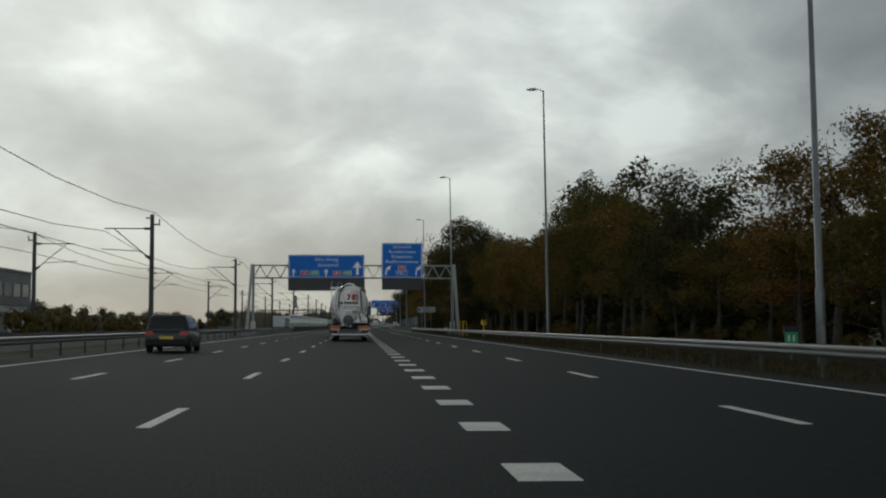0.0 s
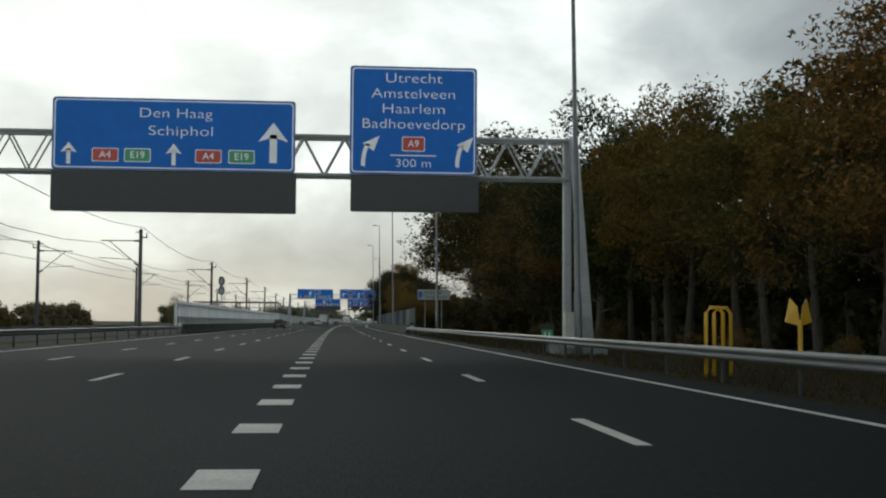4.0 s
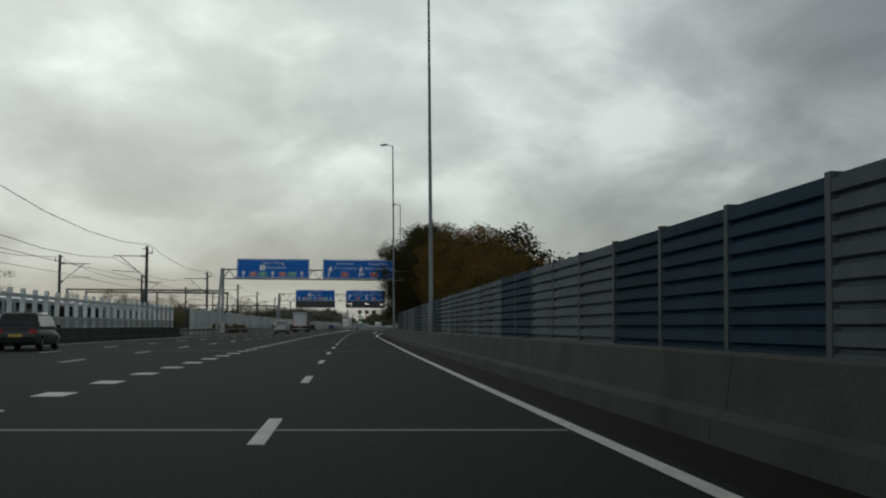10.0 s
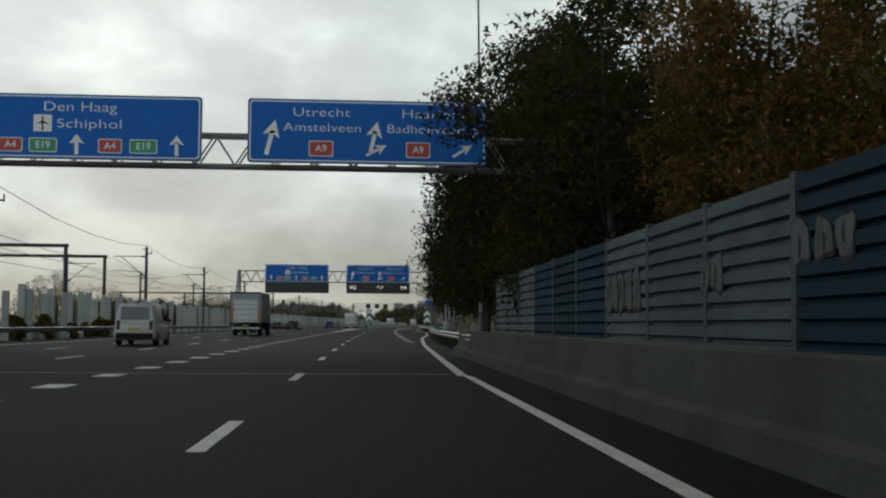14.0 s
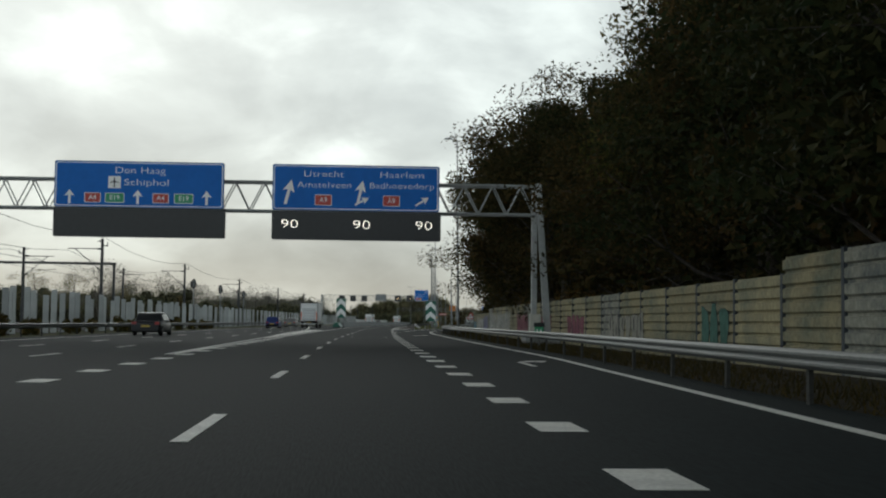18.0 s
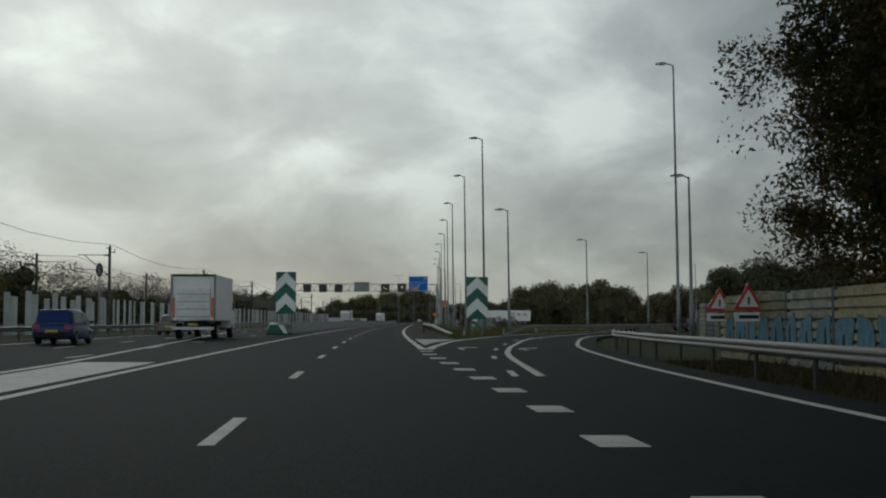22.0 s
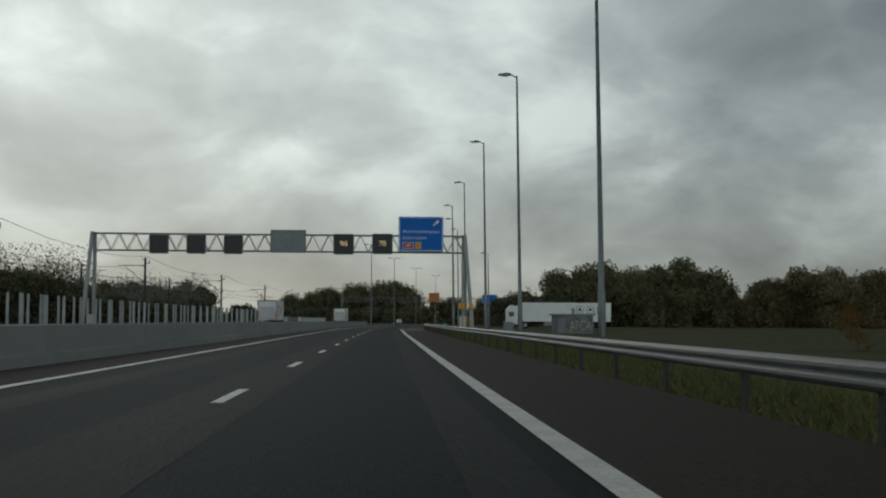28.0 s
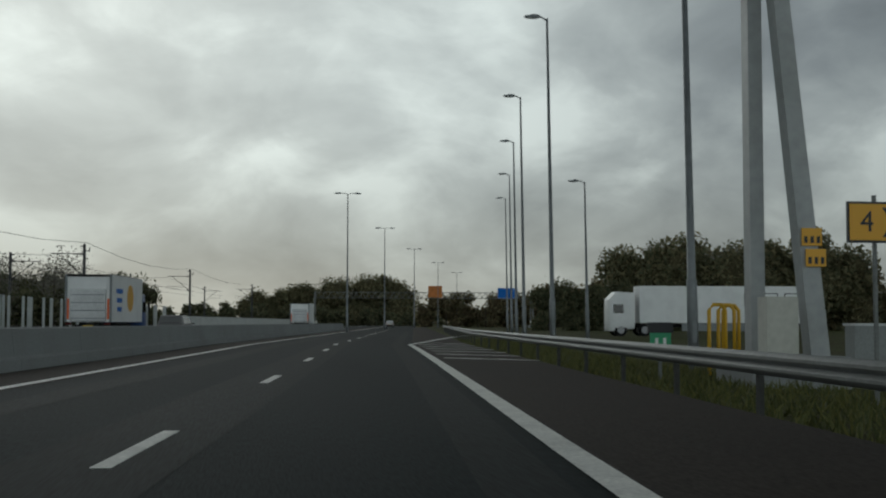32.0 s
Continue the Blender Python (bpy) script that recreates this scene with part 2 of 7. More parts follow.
BARK = material("bark", (0.060, 0.050, 0.040), 0.95, grain=0.4, grain_scale=9, stain=0.5, stain_scale=1.0, bump=0.8, stretch=(1, 1, 0.3))
LEAF_BROWN = material("autumn leaves", (0.115, 0.084, 0.036), 0.85, thin=0.25, gloss=0.1, island=0.45, piece=0.25, hue=((0.88, 1.12, 0.9), (1.18, 0.92, 0.78)))
LEAF_OLIVE = material("olive leaves", (0.108, 0.090, 0.035), 0.85, thin=0.25, gloss=0.1, island=0.45, piece=0.25, hue=((0.85, 1.1, 0.95), (1.25, 0.9, 0.7)))
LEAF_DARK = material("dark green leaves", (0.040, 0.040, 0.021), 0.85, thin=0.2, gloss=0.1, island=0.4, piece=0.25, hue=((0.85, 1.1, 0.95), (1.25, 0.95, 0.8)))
LEAF_GREY = material("grey olive leaves", (0.125, 0.12, 0.068), 0.8, thin=0.4, gloss=0.1, island=0.4, piece=0.2, hue=((0.9, 1.05, 0.95), (1.2, 0.95, 0.8)))
# paler copies of the leaf colours, with distance haze mixed into the base
HAZE_OLIVE = material("far hazed olive foliage", (0.175, 0.172, 0.11), 0.85, thin=0.35, gloss=0.05, island=0.3, hue=((0.92, 1.04, 0.98), (1.1, 0.97, 0.86)))
HAZE_BROWN = material("far hazed brown foliage", (0.185, 0.165, 0.105), 0.85, thin=0.35, gloss=0.05, island=0.3, hue=((0.92, 1.04, 0.98), (1.1, 0.97, 0.86)))
HAZE_DARK = material("far hazed dark foliage", (0.12, 0.126, 0.082), 0.85, thin=0.35, gloss=0.05, island=0.3, hue=((0.92, 1.04, 0.98), (1.1, 0.97, 0.86)))
# crown cores, mostly darker than their leaves, paint shade into the leaf gaps
SHADE_CORES = {m.name: material("inner " + m.name, c, 0.9, gloss=0.03, grain=0.5, grain_scale=4.0, stain=0.8, stain_scale=0.6) for m, c in ((HAZE_OLIVE, (0.09, 0.08, 0.045)), (HAZE_BROWN, (0.095, 0.075, 0.045)), (HAZE_DARK, (0.06, 0.06, 0.036)), (LEAF_DARK, (0.05, 0.05, 0.028)), (LEAF_BROWN, (0.09, 0.07, 0.035)))}
TWIG = material("bare twigs", (0.15, 0.14, 0.115), 0.9, island=0.3)


# ---- shapes ----
class Geo:
    """Collects corners and faces for one mesh."""

    def __init__(self):
        self.v, self.f = [], []

    def face(self, *pts):
        n = len(self.v)
        self.v += [tuple(p) for p in pts]
        self.f.append(tuple(range(n, n + len(pts))))
        return self

    def box(self, cx, cy, cz, sx, sy, sz, turn=0.0, taper=1.0):
        n, c, s = len(self.v), math.cos(turn), math.sin(turn)
        for k, z in ((1.0, -sz / 2), (taper, sz / 2)):
            for x, y in ((-1, -1), (1, -1), (1, 1), (-1, 1)):
                x, y = x * sx / 2 * k, y * sy / 2 * k
                self.v.append((cx + c * x - s * y, cy + s * x + c * y, cz + z))
        self.f += [tuple(n + i for i in q) for q in ((3, 2, 1, 0), (4, 5, 6, 7), (0, 1, 5, 4), (1, 2, 6, 5), (2, 3, 7, 6), (3, 0, 4, 7))]
        return self

    def hull(self, rings, caps=True):
        """Skins rings of equally many corners, one after the other."""
        n, k = len(self.v), len(rings[0])
        for ring in rings:
            self.v += [tuple(p) for p in ring]
        for i in range(len(rings) - 1):
            for j in range(k):
                a, b = n + i * k + j, n + i * k + (j + 1) % k
                self.f.append((a, b, b + k, a + k))
        if caps:
            self.f += [tuple(n + j for j in reversed(range(k))), tuple(n + (len(rings) - 1) * k + j for j in range(k))]
        return self

    def tube(self, pts, radii, sides=8):
        pts = [Vector(p) for p in pts]
        if isinstance(radii, (int, float)):
            radii = [radii] * len(pts)
        rings = []
        for i, p in enumerate(pts):
            d = (pts[min(i + 1, len(pts) - 1)] - pts[max(i - 1, 0)]).normalized()
            a = d.cross(Vector((0.31, 0.17, 0.93)) if abs(d.z) < 0.9 else Vector((1, 0, 0))).normalized()
            b = d.cross(a)
            rings.append([p + radii[i] * (math.cos(t) * a + math.sin(t) * b) for t in (2 * math.pi * j / sides for j in range(sides))])
        return self.hull(rings)

    def disc(self, centre, axis, radius, depth, sides=20):
        c, d = Vector(centre), Vector(axis).normalized()
        return self.tube([c - d * depth / 2, c + d * depth / 2], radius, sides)

    def mesh(self, name, mat, smooth=False):
        me = bpy.data.meshes.new(name)
        me.from_pydata(self.v, [], self.f)
        me.materials.append(mat)
        if smooth:
            me.polygons.foreach_set("use_smooth", [True] * len(self.f))
        me.update()
        return me


def part(name, geo, mat, parent=None, label="", smooth=False, at=None):
    """Links one mesh as an object, under a thing or a part where one is given."""
    ob = new(name, geo if isinstance(geo, bpy.types.Mesh) else geo.mesh(name, mat, smooth))
    if parent:
        ob.parent = parent
    if at is not None:
        ob.matrix_local = at
    return tagged(ob, label)


def thing(name, label, category, group="", kind="", at=None):
    ob = new(name)
    if at is not None:
        ob.matrix_world = at
    return tagged(ob, label, category, group, kind)


CURVE = (-1.2498, -2.4924, 0.7026, 4.1697, 5.5493, 8.8897, 7.7369, 5.7089)


def lane_x(y):
    """Where the lane line runs on which the plan hangs: x at a place along the motorway."""
    yy = min(max(y, -60.0), 880.0)
    x, u = 0.0, yy / 400 - 1
    for c in CURVE:
        x = x * u + c
    return x + 0.000175 * max(yy - 800.0, 0) ** 2 + 0.13 * max(y - 880.0, 0)


def on(s, y, z=0.0):
    """A place s metres to the right of the lane line, y metres along."""
    return Vector((lane_x(y) + s, y, z))


def heading(y):
    return -math.atan((lane_x(y + 4) - lane_x(y - 4)) / 8)


def along(geo, profile, ys, shift=0.0):
    """Sweeps a closed outline of (s, z) along the motorway."""
    off = shift if callable(shift) else (lambda y: shift)
    return geo.hull([[on(s + off(y), y, z) for s, z in profile] for y in ys])


def steps(a, b, d):
    n = max(1, round((b - a) / d))
    return [a + (b - a) * i / n for i in range(n + 1)]


def sheet(geo, left, right, ys, z):
    lf = left if callable(left) else (lambda y: left)
    rf = right if callable(right) else (lambda y: right)
    n = len(geo.v)
    for y in ys:
        geo.v += [tuple(on(lf(y), y, z)), tuple(on(rf(y), y, z))]
    geo.f += [(n + 2 * i, n + 2 * i + 1, n + 2 * i + 3, n + 2 * i + 2) for i in range(len(ys) - 1)]
    return geo


def ramp_to(y, *knots):
    """Straight steps between (y, value) knots."""
    return float(np.interp(y, [k[0] for k in knots], [k[1] for k in knots]))


def glyphs(name, text, size, mat, parent, at, width=0.0, slim=0.0):
    """Flat raised lettering as a mesh; width squeezes or widens it to a given length."""
    cu = bpy.data.curves.new(name, "FONT")
    cu.body, cu.size, cu.extrude, cu.align_x, cu.align_y = text, size, 0.004, "CENTER", "CENTER"
    cu.offset, cu.space_character = -slim * size, 1.0 + 2 * slim
    tmp = bpy.data.objects.new(name, cu)
    me = bpy.data.meshes.new_from_object(tmp)
    bpy.data.objects.remove(tmp)
    if width:
        xs = [v.co.x for v in me.vertices]
        k = width / (max(xs) - min(xs))
        for v in me.vertices:
            v.co.x *= k
    me.materials.clear()
    me.materials.append(mat)
    ob = new(name, me)
    ob.parent = parent
    ob.matrix_local = at
    return ob

# ---- ground and carriageway ----
ground = part("ground", Geo().face((-3000, -800, -0.12), (3000, -800, -0.12), (3000, 4000, -0.12), (-3000, 4000, -0.12)), GRASS_SOIL)
tagged(ground, "dull green autumn grassland reaching the horizon", "ground", kind="structure")


def right_edge(y):
    return ramp_to(y, (385, 3.15), (420, 3.9), (450, 4.9), (470, 6.0), (506, 7.2), (570, 6.9), (590, 7.15), (600, 7.7), (606, 8.05), (619, 9.2), (627, 10.1), (634, 11.2), (650.7, 14.1), (661, 16.4), (672, 19.8), (688, 25.6), (701, 30.6), (720, 39), (760, 60))


def gore_edge(y):
    return ramp_to(y, (622, 3.64), (627, 4.0), (632, 4.6), (636.5, 5.1), (641, 5.7), (647, 6.8), (656, 8.8), (662.4, 10.2), (675.8, 13.8), (693, 19.4), (728, 32.2), (760, 45))


def exit_lane(y):
    return ramp_to(y, (597, 4.6), (603, 5.0), (611, 5.5), (617, 6.0), (626, 7.1), (634, 8.3), (643, 9.6), (650, 11.0), (657, 12.6), (669, 16.1), (678, 18.5), (690, 22.2), (708, 29.0), (728, 37.5))


ROAD_YS = steps(-160, 1500, 8)
road = tagged(part("road", sheet(Geo(), -16.2, 4.0, ROAD_YS, 0.0), ASPHALT), "wide dark asphalt motorway with worn white lane markings", "road", kind="structure")
exit_ys = steps(385, 745, 5)
exit_road = tagged(part("exit_road", sheet(Geo(), lambda y: 3.9 if y < 640 else gore_edge(y) - 0.5, lambda y: right_edge(y) + 1.0, exit_ys, 0.004), ASPHALT), "dark asphalt exit lane bending away to the side", "road", kind="structure")
shoulder = tagged(part("hard_shoulder", sheet(Geo(), 3.6, 6.3, steps(645, 1100, 8), 0.008), SHOULDER), "brownish asphalt hard shoulder beside the edge line", "road", kind="structure")
tagged(part("median_strip", sheet(Geo(), -5.6, -3.72, steps(690, 1100, 8), 0.004), SHOULDER), "brownish asphalt strip before the concrete barrier", "road", kind="structure")

DECK = material("dark bridge asphalt", (0.0098, 0.0150, 0.0160), 0.86, grain=0.35, grain_scale=60, stain=0.6, stain_scale=0.25, stain_to=(0.0150, 0.0210, 0.0222), bump=0.5, gloss=0.045, stretch=(1, 0.06, 1))
tagged(part("viaduct_deck", sheet(Geo(), -15.6, 4.0, steps(216, 405, 6), 0.003), DECK), "dark asphalt of the viaduct between expansion joints", "road", kind="structure")
WORN = material("polished worn asphalt", (0.0195, 0.0245, 0.0250), 0.8, grain=0.35, grain_scale=50, stain=0.9, stain_scale=0.35, stain_to=(0.0150, 0.0205, 0.0215), bump=0.4, gloss=0.06, stretch=(1, 0.04, 1))
for s0, s1, a, b in ((-0.75, 0.55, 640, 1000), (2.62, 3.2, 640, 960), (-2.9, -2.2, 660, 1000)):
    part("worn_strip", sheet(Geo(), s0, s1, steps(a, b, 8), 0.004), WORN, road)


def line_mark(name, s, a, b, w=0.2, z=0.013, parent=None, step=6):
    off = s if callable(s) else (lambda y: s)
    return part(name, sheet(Geo(), lambda y: off(y) - w / 2, lambda y: off(y) + w / 2, steps(a, b, step), z), PAINT, parent or road)


line_mark("edge_line", lambda y: ramp_to(y, (0, 3.12), (165, 3.08), (180, 2.92), (190, 2.95), (208, 3.10), (235, 3.07), (300, 3.13), (325, 3.22), (385, 3.24)), -160, 385, 0.16)
line_mark("edge_line", right_edge, 385, 640, parent=exit_road, step=4)
line_mark("edge_line", right_edge, 640, 735, 0.25, parent=exit_road, step=3)
line_mark("edge_line", -14.0, -160, 1400)
line_mark("edge_line", lambda y: ramp_to(y, (500, -3.9), (540, -3.6), (700, -3.55), (860, -3.95)), 506, 1200, 0.22)
line_mark("edge_line", lambda y: ramp_to(y, (500, -3.9), (545, -4.35), (573, -5.3), (608, -6.1), (640, -8.2), (700, -13.0)), 506, 690, 0.22)
line_mark("edge_line", lambda y: ramp_to(y, (622, 3.38), (670, 3.44), (735, 3.60), (800, 3.60), (832, 3.52), (880, 3.54)), 622, 880, 0.25)
line_mark("edge_line", lambda y: ramp_to(y, (880, 3.54), (910, 6.5), (960, 13)), 880, 960, 0.26)
line_mark("edge_line", gore_edge, 622, 735, 0.32, parent=exit_road, step=2)
line_mark("lane_line", exit_lane, 600, 728, 0.2, parent=exit_road, step=3)
for y in (600, 611, 621, 631, 643, 652, 664, 676):
    line_mark("lane_dash", lambda y: exit_lane(y) - 0.5, y, y + 2.7, 0.15, parent=exit_road, step=1)
PALE_SURFACE = material("worn pale gore surface", (0.60, 0.60, 0.56), 0.8, grain=0.2, grain_scale=14, stain=0.9, stain_scale=0.9, stain_to=(0.36, 0.36, 0.34), bump=0.3)
# white band between the diverging carriageways
part("painted_gore", sheet(Geo(), lambda y: ramp_to(y, (540, -4.2), (573, -5.05), (608, -5.8)), lambda y: ramp_to(y, (540, -4.0), (606, -3.95)), steps(540, 608, 5), 0.013), PAINT, road)
part("painted_gore", Geo().face(on(3.74, 629.5, 0.012), on(4.30, 635.6, 0.012), on(6.12, 646.5, 0.012), on(3.74, 647.2, 0.012)), PALE_SURFACE, exit_road)
for k in range(7):
    y = 856 + 4.4 * k
    part("hatch_bar", Geo().face(on(3.9, y + 2.0, 0.012), on(6.4, y - 0.6, 0.012), on(6.4, y - 0.15, 0.012), on(3.9, y + 2.6, 0.012)), PAINT, shoulder)

dash_mesh = Geo().box(0, 0, 0.006, 0.15, 3.0, 0.006).mesh("lane_dash", PAINT)
block_mesh = Geo().box(0, 0, 0.006, 0.45, 1.05, 0.006).mesh("lane_block", PAINT)


def dashes(s, a, b, parent=road):
    for k in range(math.ceil(a / 12), math.floor(b / 12) + 1):
        y = 12 * k + ramp_to(12 * k, (0, 2.7), (110, 1.8), (190, 1.2), (264, 2.1), (288, 1.75), (330, 1.2), (372, 0.45), (420, 1.0), (457, 1.2), (482, 1.8), (505, 0.6), (530, 0.1), (564, -0.2), (615, 1.4), (690, 1.4), (740, 3.4), (790, 4.1), (840, 5.3))
        part("lane_dash", dash_mesh, None, parent, at=Matrix.Translation(on(s + ramp_to(y, (465, 0), (484, 0.16), (508, 0), (538, -0.12), (565, 0)), y)) @ pose(0, 0, 0, 0, 0, math.degrees(heading(y))))


def blocks(s, a, b, phase, parent=road):
    for k in range(math.ceil(a / 4), math.floor(b / 4) + 1):
        y = 4 * k + ramp_to(4 * k, *phase)
        part("lane_block", block_mesh, None, parent, at=Matrix.Translation(on(s(y) if callable(s) else s, y)) @ pose(0, 0, 0, 0, 0, math.degrees(heading(y))))


dashes(0.0, -40, 1010)
dashes(-7.05, -20, 820)
dashes(-10.45, -20, 820)
blocks(-3.5, -24, 536, ((0, 0.9), (106, 2.1), (188, 3.7), (244, 4.4), (352, 4.4), (462, 6.2)))
blocks(lambda y: ramp_to(y, (565, 3.52), (592, 3.66), (604, 3.55), (615, 3.33), (621, 3.42)), 428, 620, ((454, 1.8), (506, 1.9), (559, 2.7), (612, 3.7)), exit_road)

# expansion joints and detection loops in the surface
JOINT = material("pale joint filler", (0.16, 0.16, 0.155), 0.8, grain=0.2, grain_scale=12)
for y in (219, 245.3, 266, 305.5, 326, 344.6, 359.5, 385.8):
    part("expansion_joint", Geo().face(on(-15.5, y, 0.006), on(3.0, y, 0.006), on(3.0, y + 0.22, 0.006), on(-15.5, y + 0.22, 0.006)), JOINT, road)
for s0 in (-2.9, 0.55):
    for y in (546.5, 552.0):
        g = Geo()
        for a, b, c, d in ((0, 0, 2.3, 0.07), (0, 2.4, 2.3, 2.47), (0, 0, 0.07, 2.47), (2.23, 0, 2.3, 2.47)):
            g.face(on(s0 + a, y + b, 0.006), on(s0 + c, y + b, 0.006), on(s0 + c, y + d, 0.006), on(s0 + a, y + d, 0.006))
        part("detection_loop", g, JOINT, road)


def bent_arrow(y, s, mirror=1.0, turn=0.0, size=1.0):
    """A painted arrow whose shaft runs along the lane and whose head bends to the side."""
    outline = ((-0.09, -2.6), (0.09, -2.6), (0.09, 0.7), (0.55, 1.6), (0.75, 1.15), (1.15, 2.6), (0.2, 2.35), (0.42, 2.0), (-0.09, 1.0))
    g = Geo()
    for tri in ((0, 1, 2, 8), (8, 2, 3, 7), (4, 5, 6)):
        g.face(*[on(s + mirror * outline[i][0] * size, y + outline[i][1] * size, 0.012) for i in (tri if mirror > 0 else tri[::-1])])
    return part("painted_arrow", g, PAINT, exit_road)


bent_arrow(560.5, 4.95)
bent_arrow(624.0, 4.9, size=0.8)
bent_arrow(622.8, 7.2, size=0.8)
bent_arrow(500.5, 5.65, size=0.8)


# ---- barriers ----
def guard_rail(label, s, a, b, group, face=-1.0, top=0.72, dip=0.0):
    """Steel rail of folded profile on posts; face: the side that traffic passes on."""
    off = s if callable(s) else (lambda y: s)
    rail = thing("guard_rail", label, "guard rail", group, at=Matrix.Translation(on(off(a), a)))
    inv = Matrix.Translation(-on(off(a), a))
    w = [(0.0, 0.0), (0.045, -0.02), (0.08, -0.045), (0.08, -0.08), (0.02, -0.125), (0.08, -0.17), (0.08, -0.20), (0.045, -0.235), (0.0, -0.26)]
    sink = lambda y: 0.68 * max(0.0, 1 - (y - a) / dip) ** 1.3 if dip else 0.0
    outline = [(face * x, top + z) for x, z in w] + [(face * (x - 0.02), top + z) for x, z in reversed(w)]
    if face > 0:
        outline.reverse()
    part("rail", Geo().hull([[on(x + off(y), y, z - sink(y)) for x, z in outline] for y in steps(a, b, 4)]), STEEL, rail, at=inv)
    post = Geo().box(0, 0, (top - 0.1) / 2 - 0.1, 0.06, 0.1, top + 0.1).box(-face * -0.05, 0, top - 0.15, 0.12, 0.08, 0.12).mesh("post", RAIL_POST)
    for y in steps(a, b, 4.0):
        part("post", post, None, rail, at=inv @ Matrix.Translation(on(off(y) - face * 0.1, y, -sink(y))))
    return rail


guard_rail("galvanised steel guard rail beside wooded verge", lambda y: ramp_to(y, (0, 4.9), (90, 4.9), (200, 4.3), (214, 4.25)), -30, 216.4, "motorway guard rails", top=0.66)
guard_rail("galvanised steel guard rail before the sprayed wall", lambda y: ramp_to(y, (398, 4.4), (425, 4.75), (451, 5.5), (472, 6.9), (510, 8.0), (570, 7.7), (580, 7.9), (595, 8.9), (612, 9.9), (625, 11.2), (640, 14.2), (660, 19.6)), 398, 660, "motorway guard rails")
guard_rail("galvanised steel guard rail along the grass verge", lambda y: ramp_to(y, (672, 7.7), (678, 7.3), (692, 6.5), (704, 6.2), (860, 6.3), (980, 7.5)), 676, 980, "motorway guard rails", dip=22.0)
guard_rail("galvanised steel guard rail in the central reserve", -15.4, -30, 200, "motorway guard rails", 1.0)
guard_rail("galvanised steel guard rail beside the railway", -16.2, 372, 760, "motorway guard rails", 1.0)


def concrete_barrier(label, s, a, b, top, face, group, mat=CONCRETE, length=6.0):
    """Step barrier of cast segments with a wide foot."""
    off = s if callable(s) else (lambda y: s)
    wall = thing("concrete_barrier", label, "barrier", group, at=Matrix.Translation(on(off(a), a)))
    inv = Matrix.Translation(-on(off(a), a))
    outline = [(-0.02 * face, top), (-0.06 * face, top - 0.03), (-0.13 * face, 0.30), (-0.27 * face, 0.24), (-0.30 * face, -0.1), (0.30 * face, -0.1), (0.16 * face, 0.3), (0.10 * face, top)]
    outline = [(-x, z) for x, z in outline] if face < 0 else outline
    outline = [(x * (1 if face > 0 else -1), z) for x, z in outline]
    y = a
    while y < b - 0.5:
        e = min(y + length - 0.02, b)
        part("segment", along(Geo(), outline, [y, (y + e) / 2, e], off), mat, wall, at=inv)
        y += length
    return wall


concrete_barrier("stained grey concrete step barrier below the noise wall", lambda y: ramp_to(y, (214, 4.35), (240, 4.25), (398, 4.45)), 216.6, 403.2, 0.82, 1, "step barriers")
concrete_barrier("grey concrete barrier on the viaduct edge", -15.6, 205, 372, 0.86, -1, "step barriers")
concrete_barrier("pale smooth concrete barrier between carriageways", lambda y: ramp_to(y, (664, -5.9), (720, -5.85), (860, -6.0), (1000, -6.6)), 676, 1000, 0.92, -1, "step barriers", CONCRETE_NEW)


# ---- noise walls ----
def noise_wall(label, s, a, b, top, pick, bay=4.0, ribs=12, base=-0.1):
    off = s if callable(s) else (lambda y: s)
    wall = thing("noise_wall", label, "noise wall", at=Matrix.Translation(on(off(a), a)))
    inv = Matrix.Translation(-on(off(a), a))
    y, i = a, 0
    while y < b - 1:
        h = top(y + 1) if callable(top) else top
        e, d = y + bay, (h - base) / ribs
        outline = []
        for r in range(ribs):
            z = base + r * d
            outline += [(-0.045, z + 0.012), (-0.07, z + d * 0.10), (-0.07, z + d * 0.72), (0.01, z + d * 0.80), (0.01, z + d * 0.97)]
        outline = outline + [(0.06, h), (0.06, base)]
        part("panel", along(Geo(), outline[::-1], [y + 0.08, e - 0.08], off), pick(i, y), wall, at=inv)
        part("post", Geo().box(*on(off(y), y, (h + 0.015 + base) / 2), 0.16, 0.16, h + 0.015 - base), WALL_POST, wall, at=inv)
        y, i = e, i + 1
    part("post", Geo().box(*on(off(y), y, (h + 0.015 + base) / 2), 0.16, 0.16, h + 0.015 - base), WALL_POST, wall, at=inv)
    return wall


def first_wall(i, y):
    m = y + 1.8
    if 241 < m < 247:
        return WALL_PALE
    return WALL_BLUE if any(a < m < b for a, b in ((247, 257), (268, 277.5), (286.5, 294), (325, 332.7), (346, 356.5), (371, 375.3), (386, 396))) else WALL_GREY


first = noise_wall("ribbed grey and blue metal noise wall", lambda y: ramp_to(y, (214, 5.9), (406, 6.1)), 230.5, 405, 2.70, first_wall, 3.6)
second = noise_wall("faded beige noise wall covered in spray paint", lambda y: ramp_to(y, (600, 12.2), (620, 13.4)), 452, 617, lambda y: 2.75 if y < 499 else (2.31 if y < 580 else 1.92), lambda i, y: WALL_PALE if i % 7 == 3 else WALL_BEIGE, 4.0, 8)
noise_wall("short pale and blue noise wall beside the exit bend", lambda y: ramp_to(y, (638, 36.4), (663, 41.7), (678, 46.5)) - lane_x(y), 638, 676, lambda y: 2.38 if y < 661 else 1.95, lambda i, y: WALL_GREY if i % 3 == 1 or y > 661 else WALL_PALE, 4.2, 8)


